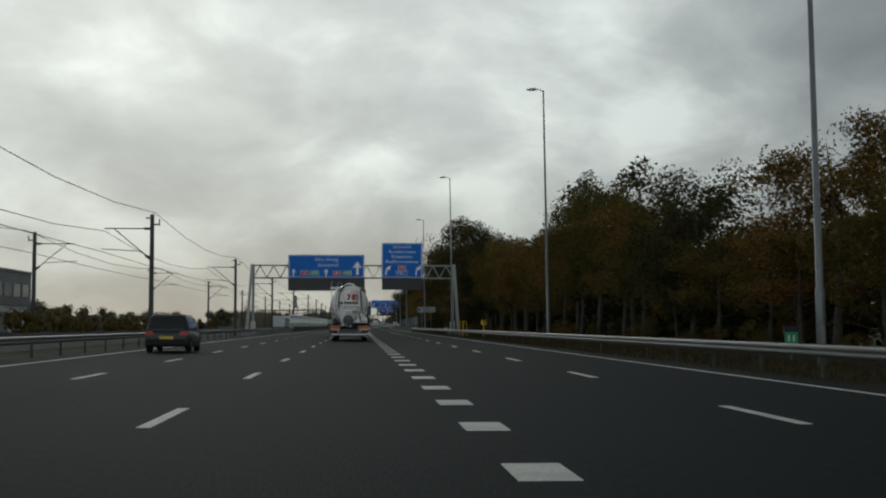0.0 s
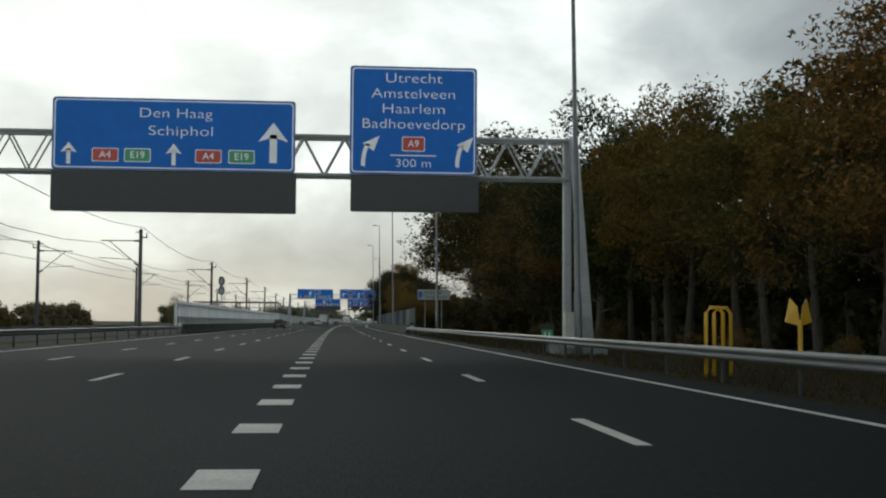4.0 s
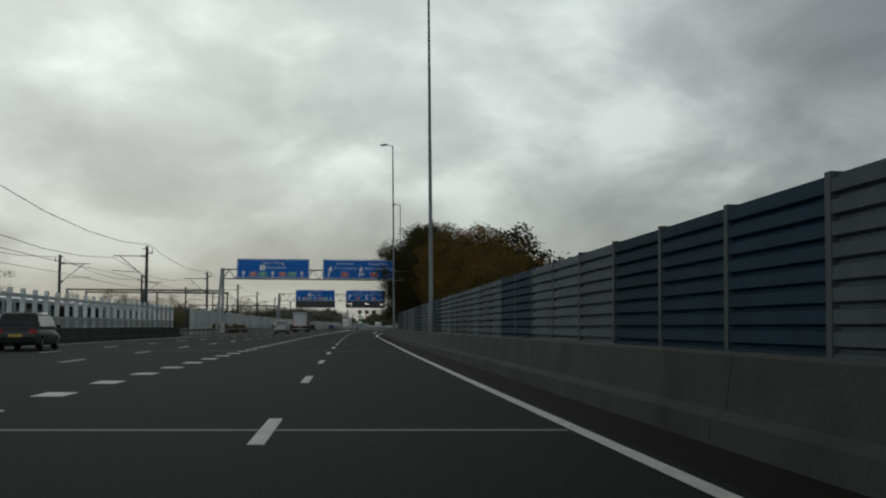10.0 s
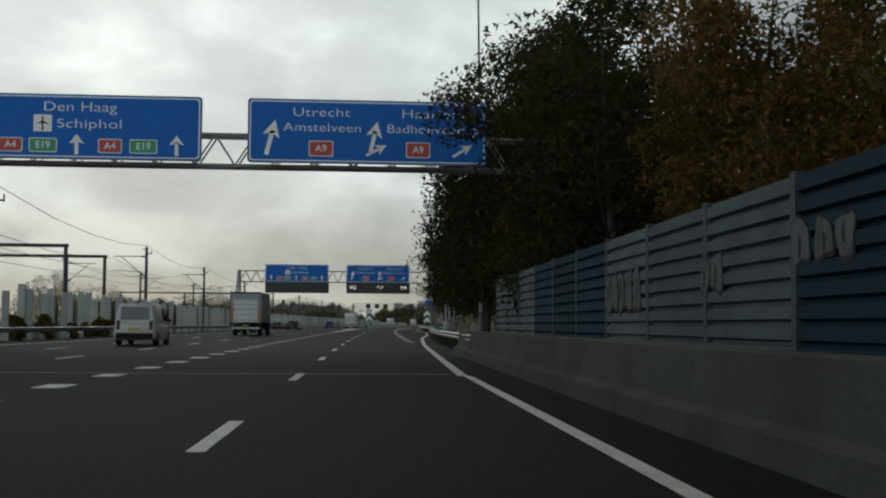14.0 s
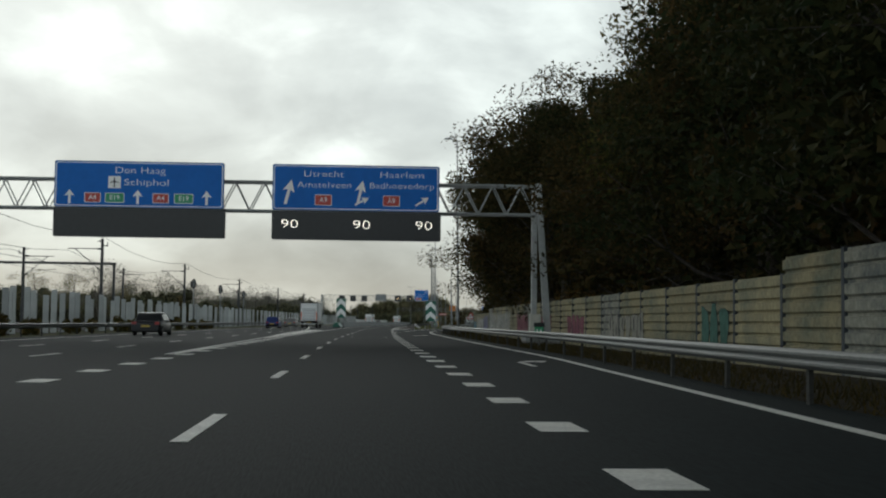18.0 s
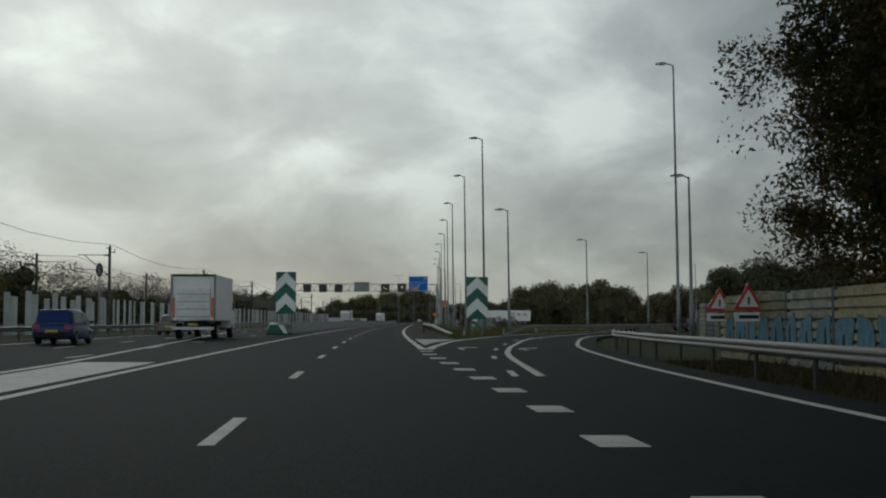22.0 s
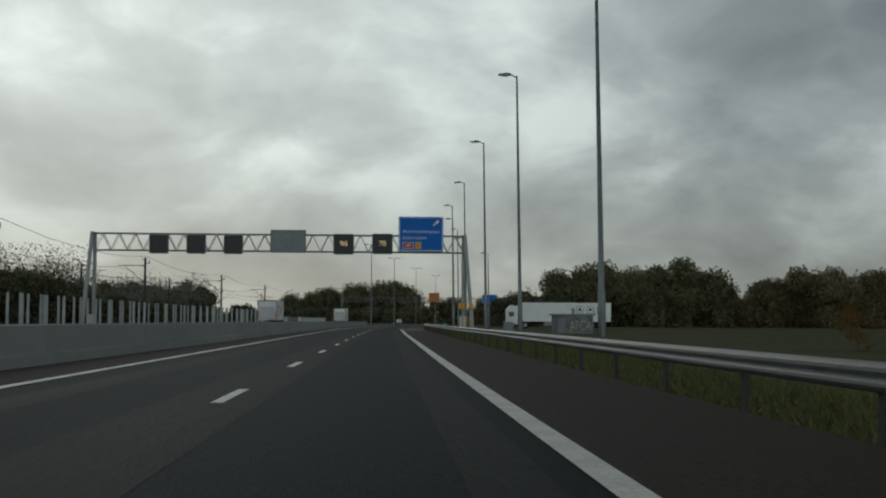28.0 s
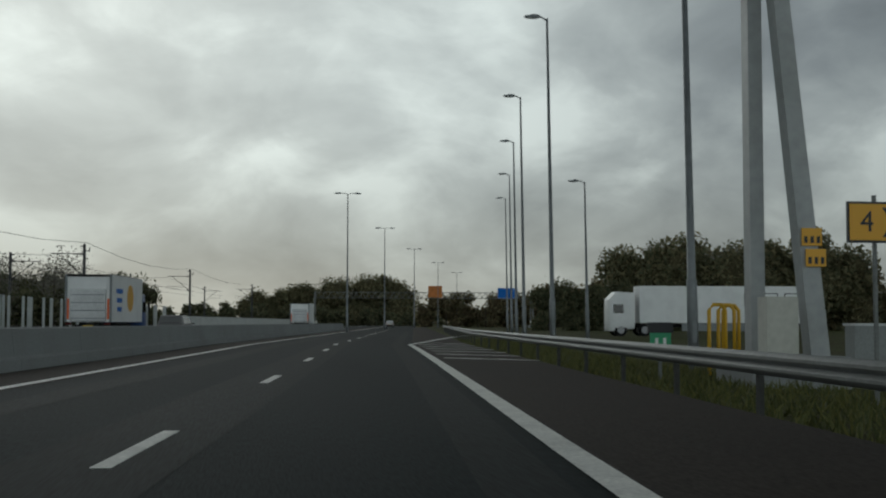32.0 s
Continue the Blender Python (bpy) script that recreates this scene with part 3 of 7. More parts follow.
# ---- spray paint on the walls: unreadable tags as rounded bars ----
spray = random.Random(21)
SPRAY = [material("spray paint", c, 0.85, gloss=0.06, grain=0.2, grain_scale=12, stain=0.6, stain_scale=3.0, stain_to=tuple(v * 0.55 for v in c)) for c in ((0.30, 0.29, 0.25), (0.13, 0.14, 0.145), (0.11, 0.22, 0.28), (0.26, 0.10, 0.13), (0.08, 0.17, 0.14), (0.40, 0.33, 0.10), (0.24, 0.24, 0.34), (0.42, 0.42, 0.39))]
SPRAY_DARK = material("black spray paint", (0.045, 0.046, 0.050), 0.85, gloss=0.06, grain=0.2, grain_scale=12)


def blob(off, y, z, w, h, proud, turn):
    """A rounded, uneven patch of paint on the wall's face."""
    rim = []
    for k in range(14):
        a = 2 * math.pi * k / 14
        e = 1 + 0.16 * math.sin(3 * a + turn) + 0.08 * math.sin(5 * a + 2 * turn)
        c, s = math.copysign(abs(math.cos(a)) ** 0.6, math.cos(a)), math.copysign(abs(math.sin(a)) ** 0.6, math.sin(a))
        rim.append((y + c * w / 2 * e, z + s * h / 2 * e))
    return Geo().hull([[on(off(yy) - p, yy, zz) for yy, zz in rim] for p in (0.06, proud)])


def tag(wall, off, a, b, z, high, fill, step=1.0):
    inv = wall.matrix_basis.inverted()
    y = a
    while y < b:
        w, h, t = step * spray.uniform(0.72, 0.95), high * spray.uniform(0.85, 1.1), spray.uniform(0, 6)
        rim = part("sprayed_outline", blob(off, y, z, w + 0.06, h + 0.07, 0.076, t), SPRAY_DARK, wall, at=inv)
        part("sprayed_bar", blob(off, y, z + 0.02, w, h, 0.081, t), fill, rim)
        if spray.random() < 0.7:
            part("sprayed_stroke", blob(off, y + w * spray.uniform(-0.15, 0.15), z + h * spray.uniform(-0.2, 0.2), w * 0.16, h * 0.5, 0.085, t + 1), SPRAY_DARK, rim)
        y += step * spray.uniform(0.95, 1.1)


second_s = lambda y: ramp_to(y, (600, 12.2), (620, 13.4))
first_s = lambda y: ramp_to(y, (214, 5.9), (406, 6.1))
for a, b, z, high, c in ((456, 462, 1.2, 1.5, 0), (466, 472, 1.0, 0.9, 4), (478, 483, 1.0, 1.1, 0), (505, 508, 0.9, 1.2, 4), (516, 523, 0.9, 1.0, 0), (529, 533, 0.9, 1.0, 3), (540, 546, 0.85, 1.0, 3), (551, 557, 0.95, 1.2, 3), (562, 579, 1.0, 1.6, 7), (581.5, 586, 0.95, 1.3, 6), (587, 595, 0.9, 1.2, 7), (596, 615, 0.7, 0.95, 2)):
    tag(second, second_s, a, b, z, high, SPRAY[c], spray.uniform(1.0, 1.4))
for a, b, z, high, c in ((243, 244.2, 1.5, 0.45, 1), (369.2, 370.5, 2.0, 0.45, 1), (369.4, 370.6, 1.3, 0.4, 1), (373.0, 374.4, 1.9, 0.45, 1), (377.5, 378.2, 1.7, 0.5, 1), (382.5, 385.5, 1.6, 0.7, 1)):
    tag(first, first_s, a, b, z, high, SPRAY[c], 0.62)
for y in (234.4, 330.4):
    part("sprayed_mural", blob(first_s, y, 0.95, 2.2, 0.8, 0.079, 1.0), SPRAY_DARK, first, at=first.matrix_basis.inverted())

# ---- sign gantries ----
FACE = pose(0, 0, 0, 90)


def rounded(x0, x1, z0, z1, y, depth, r=0.12, n=4):
    """A flat slab with rounded corners, facing -y."""
    ring = []
    for cx, cz, a in ((x1 - r, z1 - r, 0), (x0 + r, z1 - r, 90), (x0 + r, z0 + r, 180), (x1 - r, z0 + r, 270)):
        ring += [(cx + r * math.cos(radians(a + 90 * i / n)), cz + r * math.sin(radians(a + 90 * i / n))) for i in range(n + 1)]
    return Geo().hull([[(x, y + depth, z) for x, z in ring], [(x, y, z) for x, z in ring]])


class Board:
    """A blue direction sign with a white border; words and marks are placed from its lower left corner."""

    def __init__(self, gantry, x0, x1, z0, z1, y, inv):
        self.inv, self.y, self.x0, self.z0 = inv, y, x0, z0
        self.ob = part("sign_panel", rounded(x0, x1, z0, z1, y, 0.12), POLE, gantry, "blue direction sign with white lettering", at=inv)
        part("sign_face", rounded(x0 + 0.02, x1 - 0.02, z0 + 0.02, z1 - 0.02, y - 0.006, 0.01), SIGN_BLUE, self.ob)
        part("border", rounded(x0 + 0.07, x1 - 0.07, z0 + 0.07, z1 - 0.07, y - 0.009, 0.006), SIGN_WHITE, self.ob)
        part("sign_field", rounded(x0 + 0.115, x1 - 0.115, z0 + 0.115, z1 - 0.115, y - 0.013, 0.008), SIGN_BLUE, self.ob)
        for i in range(3):
            x = x0 + (x1 - x0) * (0.2 + 0.3 * i)
            part("bracket", Geo().box(x, y + 0.2, (z0 + z1) / 2, 0.08, 0.16, (z1 - z0) * 0.9), STEEL, self.ob)

    def word(self, text, x, z, size=0.42, width=0.0, mat=None):
        glyphs("lettering", text, size, mat or SIGN_WHITE, self.ob, Matrix.Translation((self.x0 + x, self.y - 0.018, self.z0 + z)) @ FACE, width, 0.012)

    def badge(self, text, x, z, mat, w=0.9, h=0.5):
        x, z = self.x0 + x, self.z0 + z
        part("route_badge", rounded(x - w / 2, x + w / 2, z - h / 2, z + h / 2, self.y - 0.022, 0.008, 0.06), SIGN_WHITE, self.ob)
        part("route_badge", rounded(x - w / 2 + 0.03, x + w / 2 - 0.03, z - h / 2 + 0.03, z + h / 2 - 0.03, self.y - 0.026, 0.006, 0.05), mat, self.ob)
        glyphs("lettering", text, 0.36, SIGN_WHITE, self.ob, Matrix.Translation((x, self.y - 0.032, z)) @ FACE)

    def arrow(self, x, z, size=1.0, lean=0.0, bend=False):
        """An arrow that points up, leans to the right by some degrees, or bends to the right."""
        c, s, g, y = math.cos(radians(lean)), math.sin(radians(lean)), Geo(), self.y - 0.018
        at = lambda a, b: (self.x0 + x + size * (c * a + s * b), y, self.z0 + z + size * (-s * a + c * b))  # noqa: E731
        if bend:
            line = [(0.28 - 0.28 * math.cos(t) + 0.04, -0.5 + 0.75 * math.sin(t) * 1.1) for t in (radians(10 * i) for i in range(8))]
            for p, q in zip(line, line[1:]):
                g.face(at(p[0] - 0.07, p[1]), at(p[0] + 0.07, p[1] - 0.04), at(q[0] + 0.07, q[1] - 0.04), at(q[0] - 0.07, q[1]))
            g.face(at(0.02, 0.28), at(0.42, 0.02), at(0.62, 0.56))
        else:
            k = 1.0 if lean else 1.5
            g.face(at(-0.06 * k, -0.5), at(0.06 * k, -0.5), at(0.06 * k, 0.2), at(-0.06 * k, 0.2))
            g.face(at(-0.24 * k, 0.02), at(-0.06 * k, 0.1), at(0.06 * k, 0.1), at(0.24 * k, 0.02), at(0.0, 0.5))
        part("arrow", g, SIGN_WHITE, self.ob)


BOX_CREAM = material("cream painted cabinet", (0.48, 0.48, 0.43), 0.6, grain=0.08, grain_scale=8, stain=0.6, stain_scale=1.2, stain_to=(0.33, 0.33, 0.29))


def gantry(label, y, xl, xr, z0, z1, legs=("l", "r"), post=LEG_PAINT, splay=0.65):
    """A lattice beam across the road on raked pairs of legs."""
    base = Vector((xr, y, 0))
    g = thing("sign_gantry", label, "sign gantry", "motorway gantries", at=Matrix.Translation(base))
    inv = Matrix.Translation(-base)
    for z in (z0, z1):
        for dy in (0.35, 1.15):
            part("chord", Geo().tube([(xl, y + dy, z), (xr, y + dy, z)], 0.07, 6), post, g, at=inv)
    n = max(4, round((xr - xl) / 1.5))
    brace = Geo()
    for dy in (0.35, 1.15):
        for i in range(n):
            a, b = xl + (xr - xl) * i / n, xl + (xr - xl) * (i + 1) / n
            m = (a + b) / 2
            brace.tube([(a, y + dy, z0), (m, y + dy, z1)], 0.035, 5).tube([(m, y + dy, z1), (b, y + dy, z0)], 0.035, 5)
    for i in range(n + 1):
        a = xl + (xr - xl) * i / n
        brace.tube([(a, y + 0.35, z0), (a, y + 1.15, z0)], 0.03, 5)
    part("lattice", brace, post, g, at=inv)
    for x, side in ((xl, -1), (xr, 1)):
        if ("l" if side < 0 else "r") not in legs:
            continue
        part("leg", Geo().hull([[(x + a, y + 0.75 + b, z) for a, b in ((-0.135, -0.2), (0.135, -0.2), (0.135, 0.2), (-0.135, 0.2))] for z in (-0.2, z1 + 0.12)]), post, g, at=inv)
        part("leg", Geo().hull([[(x + side * splay + a, y - 0.3 + b, -0.2) for a, b in ((-0.18, -0.2), (0.18, -0.2), (0.18, 0.2), (-0.18, 0.2))], [(x + side * 0.12 + a, y + 0.15 + b, z1 + 0.12) for a, b in ((-0.14, -0.2), (0.14, -0.2), (0.14, 0.2), (-0.14, 0.2))]]), post, g, at=inv)
        part("footing", Geo().box(x + side * 0.3, y + 0.2, 0.1, 1.8, 2.2, 0.7), CONCRETE_NEW, g, at=inv)
        part("control_box", Geo().box(x - side * 0.15, y - 0.95, 0.85, 0.56, 0.5, 1.3), BOX_CREAM, g, "pale grey control cabinet", at=inv)
    return g, inv


def display(g, inv, x0, x1, z0, z1, y):
    ob = part("display_panel", rounded(x0, x1, z0, z1, y, 0.35, 0.06), BLACK, g, "dark display panel below the sign", at=inv)
    part("frame", rounded(x0 + 0.06, x1 - 0.06, z0 + 0.06, z1 - 0.06, y - 0.008, 0.01, 0.05), BLACK, ob)
    return ob


def lane_signal(g, inv, x, z, y, text="", size=1.8):
    ob = part("lane_signal", rounded(x - size / 2, x + size / 2, z - size / 2, z + size / 2, y, 0.4, 0.16), STEEL, g, "square matrix sign with black face", at=inv)
    part("screen", rounded(x - size / 2 + 0.06, x + size / 2 - 0.06, z - size / 2 + 0.06, z + size / 2 - 0.06, y - 0.01, 0.012, 0.13), BLACK, ob)
    if text:
        glyphs("lit_number", text, 0.68, LAMP_ON, ob, Matrix.Translation((x, y - 0.03, z)) @ FACE, 0.0, 0.024)


ga, ia = gantry("steel lattice gantry with blue direction signs before woodland", 143.0, lane_x(143) - 17.0, 9.55, 6.55, 8.0)
b = Board(ga, 1.25, 5.98, 6.55, 10.6, 142.9, ia)
for text, x, z, w in (("Utrecht", 2.36, 3.60, 2.1), ("Amstelveen", 2.36, 3.02, 3.1), ("Haarlem", 2.36, 2.45, 2.3), ("Badhoevedorp", 2.36, 1.88, 3.8)):
    b.word(text, x, z, 0.52, w)
b.badge("A9", 2.36, 1.15, SIGN_RED, 0.85, 0.55)
b.word("300 m", 2.36, 0.42, 0.42, 1.3)
part("rule", Geo().box(3.6, 142.88, 6.55 + 0.72, 1.7, 0.012, 0.04), SIGN_WHITE, b.ob)
b.arrow(0.45, 0.85, 1.05, bend=True)
b.arrow(3.95, 0.85, 1.05, bend=True)
display(ga, ia, 1.3, 6.05, 5.18, 6.5, 142.85)
b = Board(ga, -9.5, -0.75, 6.55, 9.2, 142.9, ia)
b.word("Den Haag", 4.4, 2.1, 0.5, 2.6)
b.word("Schiphol", 4.6, 1.45, 0.5, 2.3)
for x, t, m in ((1.9, "A4", SIGN_RED), (3.05, "E19", SIGN_GREEN), (5.6, "A4", SIGN_RED), (6.8, "E19", SIGN_GREEN)):
    b.badge(t, x, 0.55, m, 0.95, 0.5)
for x in (0.6, 4.35, 7.95):
    b.arrow(x, 1.1 if x > 7 else 0.6, 1.5 if x > 7 else 0.8)
display(ga, ia, -9.5, -0.7, 5.05, 6.5, 142.85)


def twin_boards(g, inv, y, xa, xb, z0, z1):
    """The pair of wide signs that two gantries carry."""
    k = (z1 - z0) / 2.4
    b = Board(g, xa, xa + 8.85, z0, z1, y, inv)
    b.word("Den Haag", 4.45, 1.92 * k, 0.5, 2.6)
    part("pictogram", rounded(xa + 2.8, xa + 3.45, z0 + 1.0 * k, z0 + 1.62 * k, y - 0.02, 0.006, 0.04), SIGN_WHITE, b.ob)
    pl = Geo()
    for pts in (((-0.03, -0.24), (0.03, -0.24), (0.03, 0.26), (-0.03, 0.26)), ((-0.25, -0.04), (0.0, 0.12), (0.25, -0.04), (0.0, 0.02)), ((-0.1, -0.24), (0.0, -0.16), (0.1, -0.24), (0.0, -0.2))):
        pl.face(*[(xa + 3.12 + a, y - 0.024, z0 + 1.3 * k + c) for a, c in pts])
    part("pictogram_plane", pl, BLACK, b.ob)
    b.word("Schiphol", 4.8, 1.3 * k, 0.48, 2.3)
    for x, t, m in ((2.0, "A4", SIGN_RED), (3.15, "E19", SIGN_GREEN), (5.55, "A4", SIGN_RED), (6.75, "E19", SIGN_GREEN)):
        b.badge(t, x, 0.5 * k, m, 0.85 if t == "A4" else 1.0, 0.52)
    for x in (0.8, 4.35, 7.95):
        b.arrow(x, 0.55 * k, 0.75)
    b = Board(g, xb, xb + 8.85, z0, z1, y, inv)
    for text, x, z, w in (("Utrecht", 2.7, 1.9, 2.1), ("Amstelveen", 2.75, 1.33, 2.85), ("Haarlem", 6.85, 1.9, 2.3), ("Badhoevedorp", 6.85, 1.33, 3.4)):
        b.word(text, x, z * k, 0.46, w)
    b.badge("A9", 2.7, 0.55 * k, SIGN_RED, 0.9, 0.58)
    b.badge("A9", 6.3, 0.55 * k, SIGN_RED, 0.9, 0.58)
    b.arrow(0.85, 0.95 * k, 1.35, 14)
    b.arrow(4.65, 1.0 * k, 1.25, 12)
    b.arrow(4.75, 0.52 * k, 0.85, 62)
    b.arrow(7.95, 0.55 * k, 0.85, 58)


gb, ib = gantry("steel lattice gantry with two wide blue signs over the viaduct", 407.0, lane_x(407) - 15.5, lane_x(407) + 8.0, 6.85, 8.0)
twin_boards(gb, ib, 406.8, -7.92, 2.6, 6.92, 9.3)
gc, ic = gantry("steel lattice gantry with blue signs and lit speed display", 535.0, lane_x(535) - 18.5, 20.22, 6.85, 8.4)
twin_boards(gc, ic, 534.8, -5.23, 6.16, 6.85, 9.3)
display(gc, ic, -5.23, 3.7, 5.3, 6.8, 534.75)
dp = display(gc, ic, 6.16, 15.1, 5.3, 6.8, 534.75)
for x in (7.1, 10.9, 14.2):
    glyphs("lit_number", "90", 0.66, LAMP_WHITE, dp, Matrix.Translation((x, 534.73, 6.1)) @ FACE, 0.85, 0.027)

gd, idd = gantry("grey steel gantry with lane signals and exit sign", 843.9, 8.4, 42.55, 7.45, 9.0, splay=0.85)
b = Board(gd, 36.45, 40.62, 7.5, 10.75, 843.7, idd)
b.word("Amstelveen", 2.08, 1.86, 0.46, 3.4)
b.word("Utrecht", 1.48, 1.26, 0.46, 2.2)
b.badge("A9", 0.9, 0.56, SIGN_RED, 1.0, 0.6)
part("route_badge", rounded(36.45 + 1.54, 36.45 + 2.1, 7.5 + 0.26, 7.5 + 0.86, 843.67, 0.01, 0.05), SIGN_YELLOW, b.ob)
glyphs("lettering", "U", 0.4, BLACK, b.ob, Matrix.Translation((36.45 + 1.82, 843.65, 7.5 + 0.56)) @ FACE)
b.arrow(3.5, 2.68, 0.8, 45)
lane_signal(gd, idd, 31.35, 8.12, 843.6, "90", 1.9)
lane_signal(gd, idd, 34.95, 8.18, 843.6, "70", 1.9)
for x in (21.2, 17.8, 14.4):
    lane_signal(gd, idd, x, 8.0, 843.6, size=1.75)
info = part("information_panel", rounded(24.6, 27.85, 7.3, 9.4, 843.6, 0.4, 0.06), STEEL, gd, "blank grey information panel", at=idd)
part("screen", rounded(24.7, 27.75, 7.4, 9.3, 843.59, 0.012, 0.05), POLE, info)

# the later gantries stand square to the bending road
for g, turn in ((gc, -2.8), (gd, -4.7)):
    g.matrix_world = g.matrix_world @ pose(0, 0, 0, 0, 0, turn)


# ---- lamp posts ----
def lamp_post(height, arms=1, reach=0.9):
    g = Geo().tube([(0, 0, -0.3), (0, 0, 2.2), (0, 0, 2.25), (0, 0, height)], [0.14, 0.13, 0.105, 0.05], 10)
    post = tagged(new("street_lamp"), "tall tapered grey steel lamp post with flat lantern", "street lamp", "motorway lamp posts")
    part("pole", g, POLE, post, smooth=True)
    for k in range(arms):
        d = -1 if k == 0 else 1
        part("arm", Geo().tube([(0, 0, height - 0.1), (d * 0.25, 0, height + 0.05), (d * reach, 0, height + 0.08)], 0.035, 6), POLE, post)
        lan = part("lantern", Geo().hull([[(d * (reach - 0.15) + x, y, height + z) for x, y, z in ring] for ring in (((-0.1, -0.09, 0.02), (-0.1, 0.09, 0.02), (-0.1, 0.09, 0.14), (-0.1, -0.09, 0.14)), ((0.15, -0.15, 0.0), (0.15, 0.15, 0.0), (0.15, 0.15, 0.17), (0.15, -0.15, 0.17)), ((0.6, -0.1, 0.03), (0.6, 0.1, 0.03), (0.6, 0.1, 0.1), (0.6, -0.1, 0.1)))] if d > 0 else [[(-(reach - 0.15) - x, y, height + z) for x, y, z in ring] for ring in (((0.6, -0.1, 0.03), (0.6, 0.1, 0.03), (0.6, 0.1, 0.1), (0.6, -0.1, 0.1)), ((0.15, -0.15, 0.0), (0.15, 0.15, 0.0), (0.15, 0.15, 0.17), (0.15, -0.15, 0.17)), ((-0.1, -0.09, 0.02), (-0.1, 0.09, 0.02), (-0.1, 0.09, 0.14), (-0.1, -0.09, 0.14)))]), POLE, post)
        part("glass", Geo().box(d * (reach + 0.1), 0, height + 0.0, 0.4, 0.2, 0.03), SIGN_WHITE, lan)
    part("door", Geo().box(-0.0, -0.135, 0.9, 0.1, 0.02, 0.5), POLE, post)
    return post


def stand(model, places, lean=-0.9):
    first = True
    for x, y in places:
        m = Matrix.Translation((x, y, -0.1)) @ pose(0, 0, 0, 0, lean)
        if first:
            model.matrix_world = m
            first = False
        else:
            copy_thing(model, m)


stand(lamp_post(18.0, reach=0.75), [tuple(on(s, y).xy) for s, y in ((8.2, 34), (8.65, 87), (5.8, 140), (5.6, 197), (4.62, 255.5), (4.62, 311.8), (4.6, 368), (7.0, 424), (8.9, 478), (9.5, 582.5), (37.3 - lane_x(654), 654))])
stand(lamp_post(15.0, reach=0.6), [tuple(on(s, y).xy) for s, y in ((9.5, 692.8), (9.4, 720.5), (9.5, 745), (9.7, 772), (9.65, 798), (9.75, 824), (9.85, 852), (9.9, 876.6), (10.5, 896), (11.6, 914.5), (12.9, 935), (14.2, 957))])
stand(lamp_post(15.7, reach=0.6), [(27.44, 673.1)])
stand(lamp_post(10.9, reach=0.7), [(31.1, 682.9), (47.2, 721.3), (62.1, 747), (80, 780), (56, 905)])
stand(lamp_post(9.3, reach=0.6), [(34.6, 643)])
stand(lamp_post(15.0, 2, 1.0), [(43.2, 955), (52.3, 1003), (63.2, 1053), (75.5, 1105), (89.0, 1160)], 0.0)


# ---- trees ----
rng = np.random.default_rng(7)


def quads(name, centres, size, mat, stretch=1.0):
    """Many small leaves, each a narrow triangle of random tilt."""
    n = len(centres)
    a = rng.normal(size=(n, 3))
    a /= np.linalg.norm(a, axis=1, keepdims=True)
    b = np.cross(a, rng.normal(size=(n, 3)))
    b /= np.linalg.norm(b, axis=1, keepdims=True)
    k = (size * rng.uniform(0.6, 1.35, n))[:, None]
    verts = np.stack([centres - a * k * stretch, centres + b * k * 0.9, centres + a * k * stretch], 1).reshape(-1, 3)
    me = bpy.data.meshes.new(name)
    me.vertices.add(3 * n)
    me.vertices.foreach_set("co", verts.ravel())
    me.loops.add(3 * n)
    me.loops.foreach_set("vertex_index", np.arange(3 * n))
    me.polygons.add(n)
    me.polygons.foreach_set("loop_start", np.arange(0, 3 * n, 3))
    me.polygons.foreach_set("loop_total", np.full(n, 3))
    me.materials.append(mat)
    me.update(calc_edges=True)
    me.validate()
    return me


def ball(n, inner=0.0):
    """Points spread inside a unit ball, or inside its outer shell."""
    u = rng.normal(size=(n, 3))
    u /= np.linalg.norm(u, axis=1, keepdims=True)
    return u * (rng.uniform(inner ** 3, 1.0, n) ** (1 / 3))[:, None]


